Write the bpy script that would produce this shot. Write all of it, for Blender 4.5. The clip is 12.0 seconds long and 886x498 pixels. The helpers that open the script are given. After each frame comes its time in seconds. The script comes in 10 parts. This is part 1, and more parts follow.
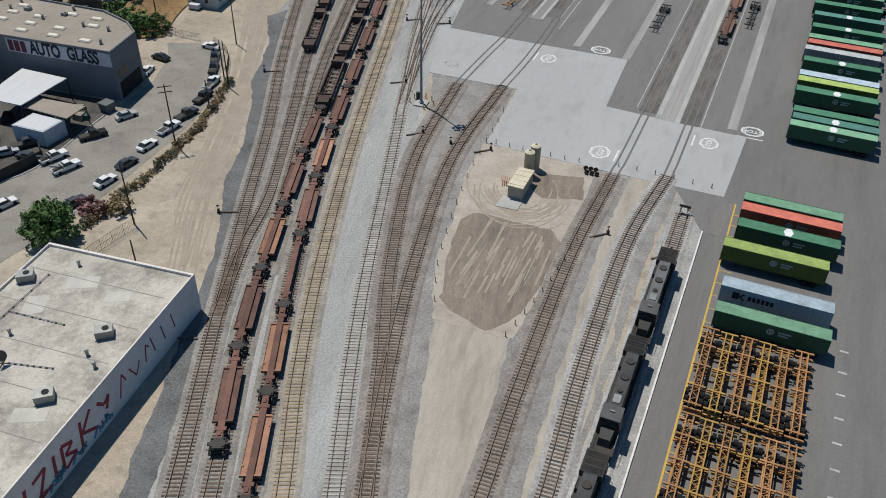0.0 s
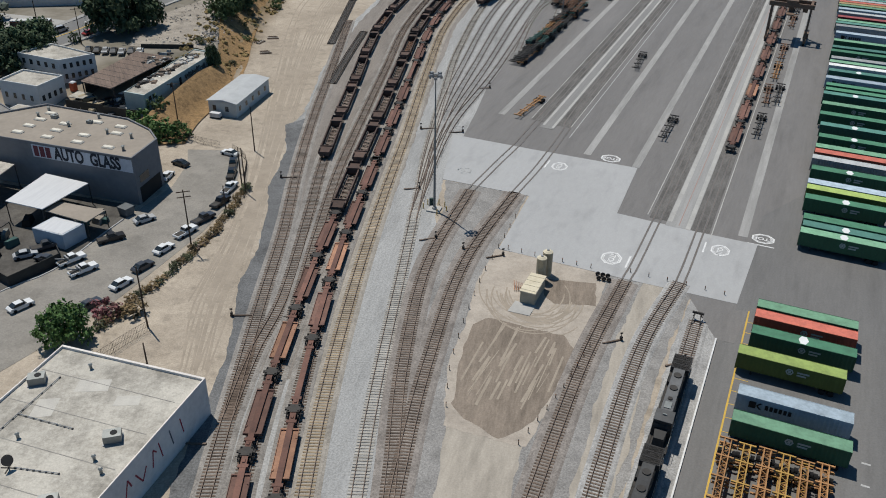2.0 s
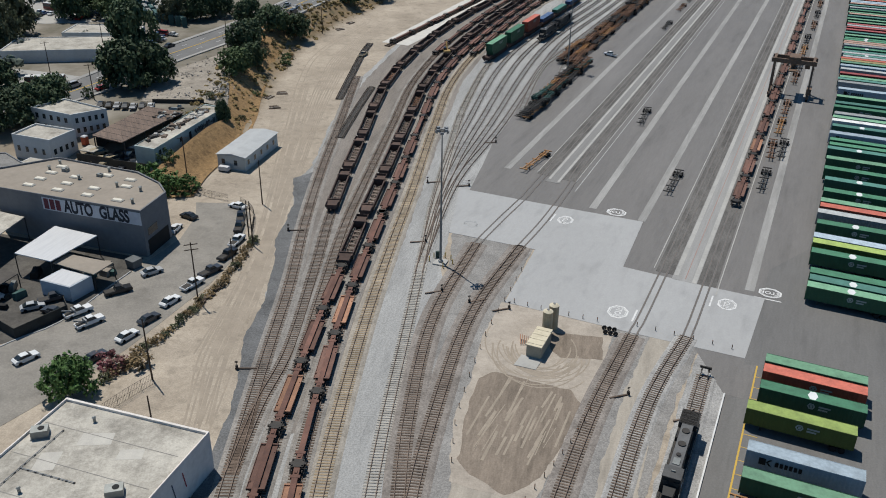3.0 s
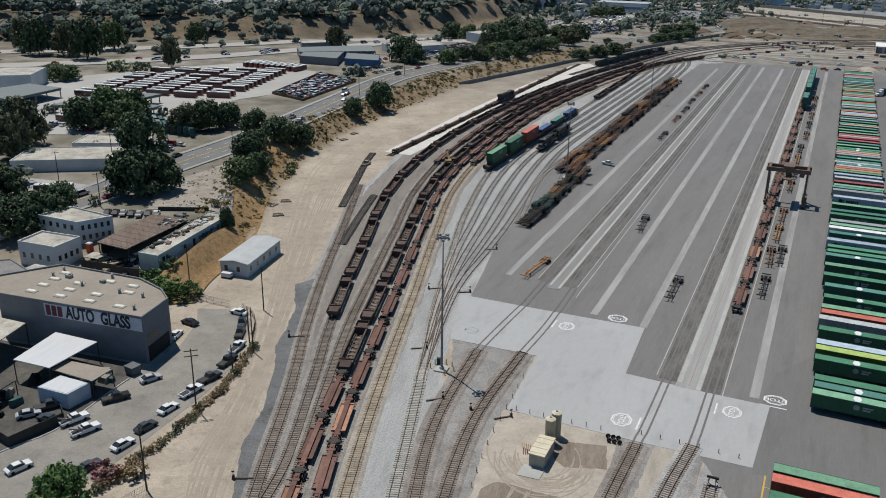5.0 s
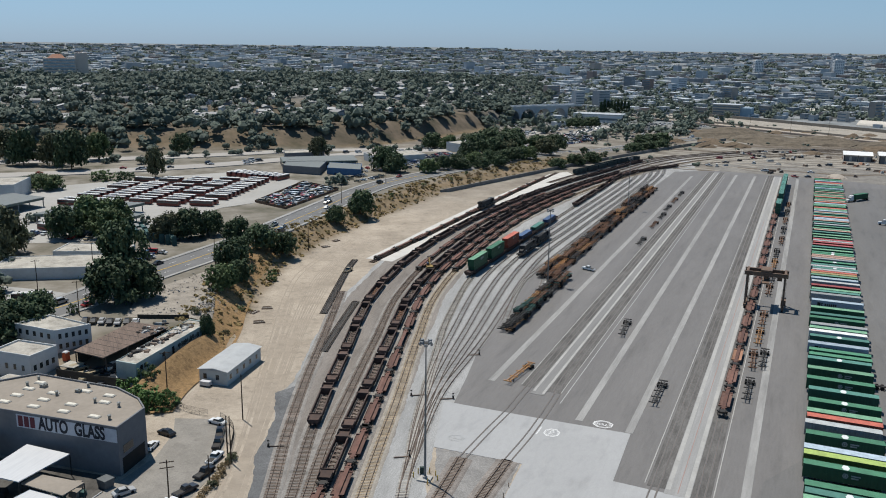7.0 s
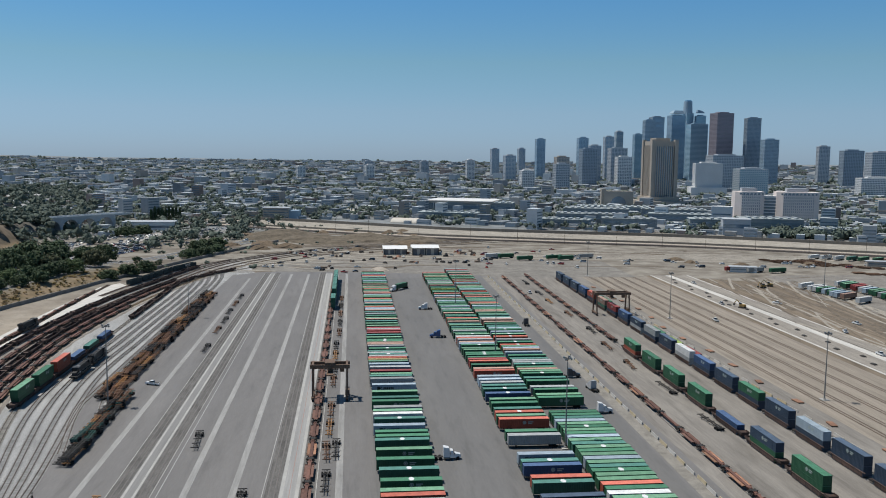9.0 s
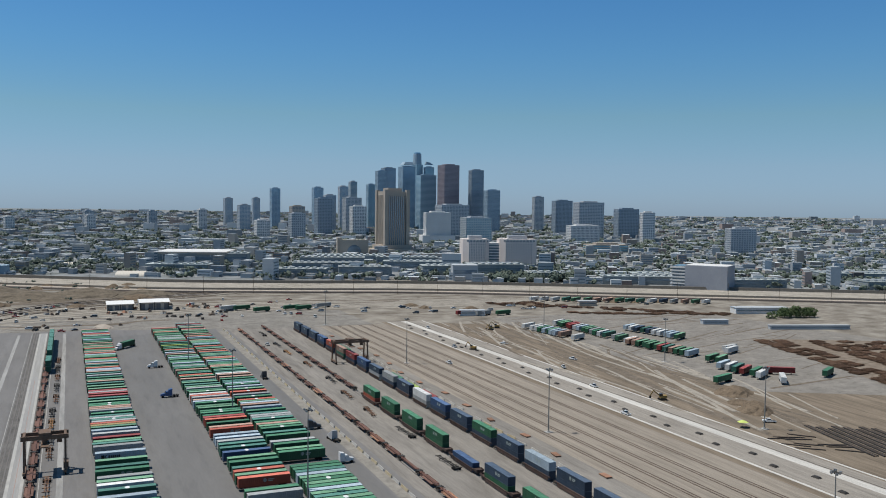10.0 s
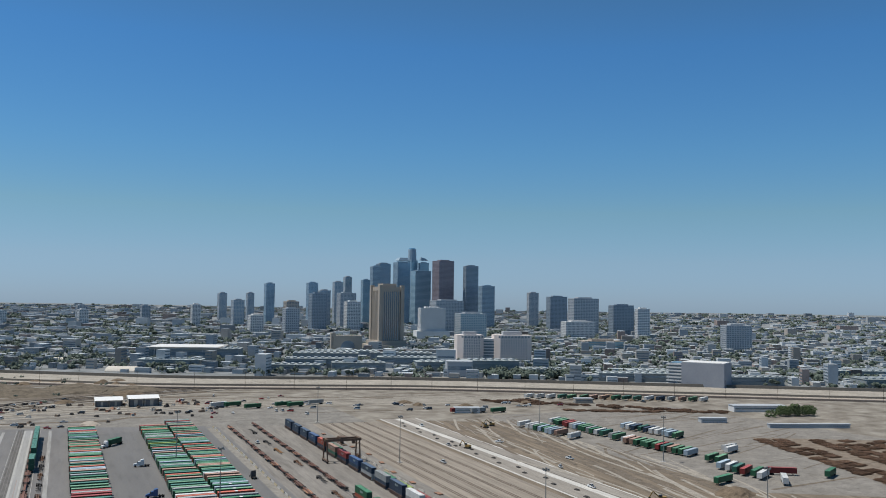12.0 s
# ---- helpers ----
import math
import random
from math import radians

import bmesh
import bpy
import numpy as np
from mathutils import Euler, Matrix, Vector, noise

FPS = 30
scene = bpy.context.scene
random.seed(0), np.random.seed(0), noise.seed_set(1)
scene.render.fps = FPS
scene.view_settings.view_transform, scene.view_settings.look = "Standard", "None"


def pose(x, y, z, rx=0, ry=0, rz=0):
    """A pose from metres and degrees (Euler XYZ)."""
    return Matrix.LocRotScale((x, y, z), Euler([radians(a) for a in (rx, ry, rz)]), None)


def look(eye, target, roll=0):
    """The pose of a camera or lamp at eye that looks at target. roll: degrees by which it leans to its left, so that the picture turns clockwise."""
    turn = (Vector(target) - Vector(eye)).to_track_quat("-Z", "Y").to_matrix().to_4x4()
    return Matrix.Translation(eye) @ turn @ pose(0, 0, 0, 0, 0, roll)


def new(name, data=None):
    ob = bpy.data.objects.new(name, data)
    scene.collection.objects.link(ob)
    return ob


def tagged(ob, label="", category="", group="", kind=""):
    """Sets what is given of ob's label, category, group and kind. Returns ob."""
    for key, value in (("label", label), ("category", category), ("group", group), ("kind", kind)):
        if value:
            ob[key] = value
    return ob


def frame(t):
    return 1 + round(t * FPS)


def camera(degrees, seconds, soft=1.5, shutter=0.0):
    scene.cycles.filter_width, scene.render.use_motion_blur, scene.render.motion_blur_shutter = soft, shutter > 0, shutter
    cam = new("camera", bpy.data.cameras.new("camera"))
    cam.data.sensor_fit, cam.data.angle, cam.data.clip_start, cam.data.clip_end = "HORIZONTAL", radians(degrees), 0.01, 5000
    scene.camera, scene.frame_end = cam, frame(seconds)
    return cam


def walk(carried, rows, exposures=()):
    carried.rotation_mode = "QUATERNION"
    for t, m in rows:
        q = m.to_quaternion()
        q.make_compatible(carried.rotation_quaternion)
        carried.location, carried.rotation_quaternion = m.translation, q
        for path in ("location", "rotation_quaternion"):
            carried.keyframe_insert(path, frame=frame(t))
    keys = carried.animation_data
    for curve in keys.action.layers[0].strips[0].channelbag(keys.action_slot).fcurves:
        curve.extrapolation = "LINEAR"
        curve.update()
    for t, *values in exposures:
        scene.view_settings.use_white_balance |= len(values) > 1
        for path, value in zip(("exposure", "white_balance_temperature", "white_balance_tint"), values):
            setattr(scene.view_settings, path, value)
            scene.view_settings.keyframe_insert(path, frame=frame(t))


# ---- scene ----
# ======== the camera: a drone that hovers about 88 m up, tilts up and turns right ========
cam = camera(54.28, 12.0, 1.0)
# seconds, x, y, z, yaw, pitch, lean to the left
ROWS = [
    (0, 0.00, 0.00, 88.11, 0.00, -37.94, 1.16),
    (0.5, -0.05, -0.03, 88.23, 0.05, -36.19, 1.14),
    (1, -0.10, -0.05, 88.34, 0.44, -34.53, 1.09),
    (1.5, -0.15, -0.08, 88.46, 0.79, -32.79, 1.03),
    (2, -0.20, -0.11, 88.57, 1.06, -31.13, 0.96),
    (2.5, -0.16, -0.18, 88.65, 1.35, -29.36, 0.89),
    (3, -0.13, -0.26, 88.74, 1.61, -27.64, 0.84),
    (5, -0.05, -0.66, 88.87, 1.82, -20.60, 0.75),
    (5.5, -0.05, -0.78, 88.86, 1.90, -18.80, 0.71),
    (6, -0.11, -0.82, 88.75, 1.59, -17.10, 0.75),
    (6.5, -0.18, -0.87, 88.64, 0.64, -15.26, 0.76),
    (6.7, -0.21, -0.88, 88.59, 1.23, -14.57, 0.73),
    (7.5, -0.55, -0.39, 88.41, -3.19, -11.69, 0.65),
    (8.3, -0.90, 0.09, 88.24, -15.45, -8.70, 0.57),
    (8.5, -0.82, 0.33, 88.29, -19.11, -7.96, 0.52),
    (9, -0.62, 0.91, 88.41, -28.27, -6.29, 0.62),
    (9.5, -0.42, 1.49, 88.54, -38.03, -4.52, 0.69),
    (9.6, -0.35, 1.56, 88.53, -39.80, -4.18, 0.69),
    (9.7, -0.27, 1.64, 88.51, -41.66, -3.84, 0.68),
    (9.8, -0.19, 1.71, 88.51, -43.36, -3.51, 0.68),
    (9.9, -0.11, 1.78, 88.50, -45.06, -3.17, 0.67),
    (10, -0.04, 1.85, 88.48, -45.59, -2.84, 0.67),
    (10.1, 0.03, 1.91, 88.47, -45.62, -2.52, 0.68),
    (10.5, 0.34, 2.20, 88.43, -45.56, -1.21, 0.77),
    (11, 0.52, 2.35, 88.41, -45.61, 0.28, 0.74),
    (11.5, 0.70, 2.49, 88.39, -45.71, 1.91, 0.77),
    (12, 0.87, 2.64, 88.37, -45.86, 3.50, 0.86),
]
walk(cam, [(t, pose(x, y, z, 0, 0, yaw) @ pose(0, 0, 0, 90 + pitch) @ pose(0, 0, 0, 0, 0, lean)) for t, x, y, z, yaw, pitch, lean in ROWS],
     exposures=[(0.0, 0.02), (5.5, 0.04), (6.5, 0.2), (8.5, 0.12), (12.0, 0.1)])

# ======== daylight: a high summer sun ahead on the left ========
SUN_AZ, SUN_EL = math.atan2(-0.63, 0.78), radians(67)      # azimuth from +y towards +x
world = bpy.data.worlds.new("sky")
scene.world = world
world.use_nodes = True
wn = world.node_tree.nodes
sky = wn.new("ShaderNodeTexSky")
sky.sky_type, sky.sun_disc = "NISHITA", False
sky.sun_elevation, sky.sun_rotation = SUN_EL, SUN_AZ
sky.air_density, sky.dust_density, sky.ozone_density, sky.altitude = 1.0, 0.15, 5.0, 90
wn["Background"].inputs["Strength"].default_value = 0.07
split = wn.new("ShaderNodeSeparateColor")
blueness = wn.new("ShaderNodeMath")      # blue over green, halved: falls from the zenith to the horizon
blueness.operation = "DIVIDE"
scaled = wn.new("ShaderNodeMath")
scaled.operation = "MULTIPLY"
scaled.inputs[1].default_value = 0.5
shade = wn.new("ShaderNodeValToRGB")     # smog: lavender grey low down, blue above
shade.color_ramp.elements[0].position, shade.color_ramp.elements[1].position = 0.33, 0.98
shade.color_ramp.elements[0].color, shade.color_ramp.elements[1].color = (0.52, 0.8, 1.44, 1), (0.6, 0.86, 0.86, 1)
for place, colour in ((0.89, (0.5, 0.99, 1.29, 1)), (0.5, (0.7, 0.88, 1.18, 1)), (0.655, (0.735, 0.97, 1.035, 1)), (0.78, (0.6, 1.01, 1.2, 1))):
    shade.color_ramp.elements.new(place).color = colour
tint = wn.new("ShaderNodeMix")
tint.data_type, tint.blend_type = "RGBA", "MULTIPLY"
tint.inputs["Factor"].default_value = 1.0
world.node_tree.links.new(sky.outputs[0], split.inputs[0])
world.node_tree.links.new(split.outputs["Blue"], blueness.inputs[0])
world.node_tree.links.new(split.outputs["Green"], blueness.inputs[1])
world.node_tree.links.new(blueness.outputs[0], scaled.inputs[0])
world.node_tree.links.new(scaled.outputs[0], shade.inputs[0])
world.node_tree.links.new(shade.outputs[0], tint.inputs["B"])
world.node_tree.links.new(sky.outputs[0], tint.inputs["A"])
world.node_tree.links.new(tint.outputs["Result"], wn["Background"].inputs["Color"])
sun_light = bpy.data.lights.new("sun", "SUN")
sun_light.energy, sun_light.angle, sun_light.color = 4.2, radians(0.55), (1.0, 0.955, 0.87)
sun = new("sun", sun_light)
sun_from = Vector((math.sin(SUN_AZ) * math.cos(SUN_EL), math.cos(SUN_AZ) * math.cos(SUN_EL), math.sin(SUN_EL)))
sun.matrix_world = look(sun_from * 300, (0, 0, 0))

# ======== materials ========
MATS = {}


def mat(name, a, b=None, rough=0.85, metal=0.0, scale=0.5, fine=8.0, bump=0.0, vary=0.0, island=0.0, spec=0.3, stretch=None, contrast=(0.35, 0.65), stain=0.0, grain=0.22):
    """A surface with colours a and b mixed by a coarse and a fine noise (per metre), and its own shade for each object or island."""
    if name in MATS:
        return MATS[name]
    m = MATS[name] = bpy.data.materials.new(name)
    m.use_nodes = True
    nt = m.node_tree
    n, l = nt.nodes, nt.links
    bs = n["Principled BSDF"]
    bs.inputs["Roughness"].default_value, bs.inputs["Metallic"].default_value = rough, metal
    bs.inputs["Specular IOR Level"].default_value = spec
    b = b or tuple(c * 0.8 for c in a)
    a, b = tuple(c * 0.9 for c in a), tuple(c * 0.9 for c in b)      # every colour scaled to 0.9 to balance the stronger sun
    if rough >= 0.9 and spec == 0.3:
        bs.inputs["Specular IOR Level"].default_value = 0.08
    tc = n.new("ShaderNodeNewGeometry")
    src = tc.outputs["Position"]
    if stretch:
        mp = n.new("ShaderNodeMapping")
        mp.vector_type = "TEXTURE"
        mp.inputs["Rotation"].default_value = (0, 0, -radians(stretch[0]))
        mp.inputs["Scale"].default_value = tuple(1 / q for q in stretch[1:])
        l.new(src, mp.inputs["Vector"])
        src = mp.outputs[0]
    n1, n2 = n.new("ShaderNodeTexNoise"), n.new("ShaderNodeTexNoise")
    for q, sc, det in ((n1, scale, 5), (n2, fine, 3)):
        q.inputs["Scale"].default_value, q.inputs["Detail"].default_value, q.inputs["Roughness"].default_value = sc, det, 0.6
        l.new(src, q.inputs["Vector"])
    ad = n.new("ShaderNodeMath")
    ad.operation = "MULTIPLY_ADD"
    ad.inputs[1].default_value = 0.35
    l.new(n2.outputs["Fac"], ad.inputs[0])
    sc = n.new("ShaderNodeMath")
    sc.operation = "MULTIPLY"
    sc.inputs[1].default_value = 0.65
    l.new(n1.outputs["Fac"], sc.inputs[0])
    l.new(sc.outputs[0], ad.inputs[2])
    rp = n.new("ShaderNodeValToRGB")
    rp.color_ramp.elements[0].position, rp.color_ramp.elements[1].position = contrast
    rp.color_ramp.elements[0].color, rp.color_ramp.elements[1].color = (*b, 1), (*a, 1)
    l.new(ad.outputs[0], rp.inputs[0])
    col = rp.outputs[0]
    for amount, node, out in ((vary, "ShaderNodeObjectInfo", "Random"), (island, "ShaderNodeNewGeometry", "Random Per Island")):
        if amount:
            hs, oi = n.new("ShaderNodeHueSaturation"), n.new(node)
            mr = n.new("ShaderNodeMapRange")
            mr.inputs["To Min"].default_value, mr.inputs["To Max"].default_value = 1 - amount, 1 + amount
            l.new(oi.outputs[out], mr.inputs["Value"])
            l.new(mr.outputs[0], hs.inputs["Value"])
            l.new(col, hs.inputs["Color"])
            col = hs.outputs[0]
    if stain:
        n3, n4 = n.new("ShaderNodeTexNoise"), n.new("ShaderNodeTexVoronoi")
        n3.inputs["Scale"].default_value, n3.inputs["Detail"].default_value = 0.35, 8
        n4.inputs["Scale"].default_value = 0.11
        n5 = n.new("ShaderNodeTexNoise")
        n5.inputs["Scale"].default_value, n5.inputs["Detail"].default_value, n5.inputs["Roughness"].default_value = 3.2, 3, 0.8
        for q, node in enumerate((n3, n4, n5)):
            l.new(src if q < 2 else tc.outputs["Position"], node.inputs["Vector"])
            mr = n.new("ShaderNodeMapRange")
            if q == 0:
                mr.inputs["From Min"].default_value, mr.inputs["From Max"].default_value = 0.52, 0.7
                mr.inputs["To Min"].default_value, mr.inputs["To Max"].default_value = 1.05, 1 - stain
                l.new(node.outputs["Fac"], mr.inputs["Value"])
            elif q == 2:
                mr.inputs["From Min"].default_value, mr.inputs["From Max"].default_value = 0.3, 0.7
                mr.inputs["To Min"].default_value, mr.inputs["To Max"].default_value = 1 - grain, 1 + grain
                l.new(node.outputs["Fac"], mr.inputs["Value"])
            else:
                mr.inputs["To Min"].default_value, mr.inputs["To Max"].default_value = 1 - stain * 0.4, 1 + stain * 0.4
                l.new(node.outputs["Color"], mr.inputs["Value"])
            hs = n.new("ShaderNodeHueSaturation")
            l.new(mr.outputs[0], hs.inputs["Value"])
            l.new(col, hs.inputs["Color"])
            col = hs.outputs[0]
    l.new(col, bs.inputs["Base Color"])
    if bump:
        bp = n.new("ShaderNodeBump")
        bp.inputs["Strength"].default_value, bp.inputs["Distance"].default_value = bump, 0.05
        l.new(n2.outputs["Fac"], bp.inputs["Height"])
        l.new(bp.outputs[0], bs.inputs["Normal"])
    return m


def grey(v, w=0.02):
    return (v, v * (1 - w * 0.4), v * (1 - w))


asphalt_dark = mat("asphalt_dark", (0.172, 0.168, 0.164), (0.124, 0.121, 0.118), 0.75, scale=0.12, fine=1.8, bump=0.4, stretch=(22.2, 1, 0.12, 1), contrast=(0.3, 0.7), stain=0.1, grain=0.12)
asphalt = mat("asphalt", (0.192, 0.184, 0.178), (0.136, 0.13, 0.126), 0.74, scale=0.12, fine=1.8, bump=0.4, stretch=(22.2, 1, 0.12, 1), contrast=(0.3, 0.7), stain=0.1, grain=0.12)
asphalt_old = mat("asphalt_old", (0.285, 0.267, 0.24), (0.2, 0.188, 0.17), 0.9, scale=0.12, fine=1.6, bump=0.3, stain=0.12, grain=0.1)
concrete = mat("concrete", (0.385, 0.387, 0.388), (0.325, 0.327, 0.328), 0.8, scale=0.05, fine=1.2, bump=0.2, contrast=(0.3, 0.7), stretch=(22.2, 1, 0.35, 1), stain=0.07, grain=0.06)
concrete_strip = mat("concrete_strip", (0.345, 0.34, 0.33), (0.25, 0.246, 0.238), 0.85, scale=0.4, fine=2, stretch=(22.2, 1, 0.1, 1), stain=0.2, grain=0.1)
concrete_white = mat("concrete_white", (0.45, 0.44, 0.42), (0.33, 0.325, 0.31), 0.85, scale=0.15, fine=1.5)
dirt = mat("dirt", (0.44, 0.39, 0.335), (0.32, 0.282, 0.24), 0.95, scale=0.2, fine=1.2, bump=0.3, stain=0.12, grain=0.1)
dirt_pale = mat("dirt_pale", (0.43, 0.39, 0.335), (0.31, 0.28, 0.24), 0.95, scale=0.25, fine=1.5, bump=0.3, stretch=(12, 1.2, 0.22, 1), stain=0.15, grain=0.12)
dirt_brown = mat("dirt_brown", (0.26, 0.216, 0.176), (0.18, 0.15, 0.123), 0.95, scale=0.45, fine=1.8, bump=0.6, stretch=(10, 1.8, 0.35, 1), stain=0.2, grain=0.15)
concrete_new = mat("concrete_new", (0.62, 0.6, 0.56), (0.48, 0.465, 0.435), 0.85, scale=0.15, fine=1.5)
lane_concrete = mat("lane_concrete", (0.34, 0.337, 0.33), (0.235, 0.232, 0.226), 0.85, scale=0.55, fine=2.5, stretch=(22.2, 1.3, 0.05, 1), contrast=(0.3, 0.7), stain=0.08, grain=0.1)
ballast_grey = mat("ballast_grey", (0.36, 0.355, 0.345), (0.27, 0.265, 0.26), 0.95, scale=0.2, fine=3.0, bump=0.6, stain=0.2, grain=0.35)
ballast_brown = mat("ballast_brown", (0.27, 0.245, 0.225), (0.19, 0.17, 0.155), 0.95, scale=0.2, fine=3.0, bump=0.6, stain=0.2, grain=0.35)
ballast_mid = mat("ballast_mid", (0.285, 0.268, 0.25), (0.2, 0.187, 0.174), 0.95, scale=0.2, fine=3.0, bump=0.6, stain=0.2, grain=0.35)
ballast_dark = mat("ballast_dark", (0.165, 0.167, 0.17), (0.11, 0.112, 0.114), 0.95, scale=0.2, fine=3.0, bump=0.6, stain=0.2, grain=0.35)
tie_wood = mat("tie_wood", (0.17, 0.13, 0.105), (0.09, 0.07, 0.057), 0.9, scale=0.3, fine=4, island=0.35, vary=0.3)
tie_concrete = mat("tie_concrete", (0.4, 0.38, 0.34), (0.3, 0.28, 0.25), 0.9, scale=0.3, fine=4, island=0.2, vary=0.2)
tie_ochre = mat("tie_ochre", (0.35, 0.275, 0.185), (0.23, 0.18, 0.125), 0.9, scale=0.3, fine=4, island=0.3, vary=0.25)
tie_dark = mat("tie_dark", (0.1, 0.09, 0.08), (0.06, 0.055, 0.05), 0.95, scale=0.3, fine=3)
rail_steel = mat("rail_steel", (0.2, 0.15, 0.12), (0.13, 0.1, 0.085), 0.6, 0.3, scale=0.3, fine=4)
paint_white = mat("paint_white", (0.75, 0.75, 0.74), (0.55, 0.55, 0.55), 0.7, scale=0.8, fine=4)
paint_yellow = mat("paint_yellow", (0.62, 0.4, 0.06), (0.45, 0.3, 0.08), 0.7, scale=0.8, fine=4)
paint_red = mat("paint_red", (0.34, 0.19, 0.16), (0.3, 0.24, 0.22), 0.8, scale=0.8, fine=4)
black = mat("black", (0.02, 0.02, 0.021), (0.012, 0.012, 0.012), 0.8)
rubber = mat("rubber", (0.025, 0.025, 0.026), (0.015, 0.015, 0.015), 0.9)
steel_dark = mat("steel_dark", (0.06, 0.055, 0.05), (0.035, 0.032, 0.03), 0.7, 0.2, fine=3)
steel_grey = mat("steel_grey", (0.3, 0.31, 0.32), (0.22, 0.23, 0.24), 0.5, 0.4, fine=3)
galvanised = mat("galvanised", (0.3, 0.31, 0.3), (0.22, 0.23, 0.22), 0.5, 0.5, fine=2)

# ======== plan: the yard's own axes, s along its lanes and r across to the right ========
YARD = -22.2
U = Vector((math.sin(radians(22.2)), math.cos(radians(22.2)), 0))
V = Vector((math.cos(radians(22.2)), -math.sin(radians(22.2)), 0))


def Y(s, r, z=0.0):
    """A place on the yard. East of the first row, and past the yard's end, the lanes spread a little and the marks lie wider apart."""
    k = min(max((r - 24) / 20, (s - 645) / 40, 0.0), 1.0)
    s, r = s + k * (5.0 + 0.0357 * s - 0.0394 * r), r + k * (-1.8 + 0.00944 * s + 0.0132 * r)
    return U * s + V * r + Vector((0, 0, z))


def ypose(s, r, z=0.0, turn=0.0):
    """A pose on the yard whose local y runs along the lanes."""
    p = Y(s, r, z)
    return pose(p.x, p.y, p.z, 0, 0, YARD + turn)


class Geo:
    """Collects boxes, beams, tubes and prisms for one mesh."""

    def __init__(self):
        self.v, self.f, self.m = [], [], []

    def face(self, pts, k=0):
        i = len(self.v)
        self.v += [tuple(p) for p in pts]
        self.f.append(tuple(range(i, i + len(pts))))
        self.m.append(k)

    def hexa(self, lo, hi, k=0):
        """lo and hi: four corners each, anticlockwise from above."""
        i = len(self.v)
        self.v += [tuple(p) for p in lo] + [tuple(p) for p in hi]
        for q in ((3, 2, 1, 0), (4, 5, 6, 7), (0, 1, 5, 4), (1, 2, 6, 5), (2, 3, 7, 6), (3, 0, 4, 7)):
            self.f.append(tuple(i + j for j in q))
            self.m.append(k)
        return self

    def box(self, x0, x1, y0, y1, z0, z1, k=0):
        c = ((x0, y0), (x1, y0), (x1, y1), (x0, y1))
        return self.hexa([(x, y, z0) for x, y in c], [(x, y, z1) for x, y in c], k)

    def prism(self, ring, z0, z1, k=0, top=None):
        n = len(ring)
        i = len(self.v)
        up = top or ring
        self.v += [(p[0], p[1], z0) for p in ring] + [(p[0], p[1], z1) for p in up]
        self.f += [tuple(i + n + j for j in range(n)), tuple(i + n - 1 - j for j in range(n))]
        self.m += [k, k]
        for j in range(n):
            q = (j + 1) % n
            self.f.append((i + j, i + q, i + n + q, i + n + j))
            self.m.append(k)
        return self

    def tube(self, p, q, r0, r1=None, n=8, k=0):
        p, q = Vector(p), Vector(q)
        r1 = r0 if r1 is None else r1
        d = (q - p).normalized()
        a = d.orthogonal().normalized()
        b = d.cross(a)
        i = len(self.v)
        for c, r in ((p, r0), (q, r1)):
            for j in range(n):
                w = 2 * math.pi * j / n
                self.v.append(tuple(c + (a * math.cos(w) + b * math.sin(w)) * r))
        self.f += [tuple(i + n - 1 - j for j in range(n)), tuple(i + n + j for j in range(n))]
        self.m += [k, k]
        for j in range(n):
            e = (j + 1) % n
            self.f.append((i + j, i + e, i + n + e, i + n + j))
            self.m.append(k)
        return self

    def beam(self, p, q, w, h, k=0):
        """A bar of section w (level) by h from p to q."""
        p, q = Vector(p), Vector(q)
        d = (q - p).normalized()
        a = d.cross(Vector((0, 0, 1)))
        a = (a if a.length > 1e-4 else Vector((1, 0, 0))).normalized() * w / 2
        b = a.cross(d).normalized() * h / 2
        return self.hexa([p - a - b, p + a - b, q + a - b, q - a - b], [p - a + b, p + a + b, q + a + b, q - a + b], k)

    def mesh(self, name):
        me = bpy.data.meshes.new(name)
        me.from_pydata(self.v, [], self.f)
        me.polygons.foreach_set("material_index", self.m)
        me.update()
        return me


def part(name, geo, material, parent=None, label="", at=None):
    """Links a mesh as one object, under a thing or a part."""
    me = geo.mesh(name) if isinstance(geo, Geo) else geo
    if not me.materials:
        for m in (material if isinstance(material, (list, tuple)) else (material,)):
            me.materials.append(m)
    ob = new(name, me)
    if parent:
        ob.parent = parent
    if at is not None:
        ob.matrix_basis = at
    if label:
        ob["label"] = label
    return ob


def thing(name, m, label, category, group=""):
    ob = new(name)
    ob.empty_display_size = 0.5
    ob.matrix_basis = m
    return tagged(ob, label, category, group)


def setting(name, geo, material, label):
    return tagged(part(name, geo, material), label, name.rstrip("_0123456789").split("_")[0], kind="structure")


def smooth(pts, step):
    """A rounded line through plan points, with a point about every step metres."""
    p = [Vector(q).to_3d() for q in pts]
    p = [2 * p[0] - p[1]] + p + [2 * p[-1] - p[-2]]
    fine = []
    for a, b, c, d in zip(p, p[1:], p[2:], p[3:]):
        for i in range(24):
            t = i / 24
            fine.append(0.5 * (2 * b + (c - a) * t + (2 * a - 5 * b + 4 * c - d) * t * t + (3 * b - a - 3 * c + d) * t ** 3))
    fine.append(p[-2])
    out, want, gone = [fine[0]], step, 0.0
    for a, b in zip(fine, fine[1:]):
        n = (b - a).length
        while n > 0 and gone + n >= want:
            out.append(a.lerp(b, (want - gone) / n))
            want += step
        gone += n
    return out


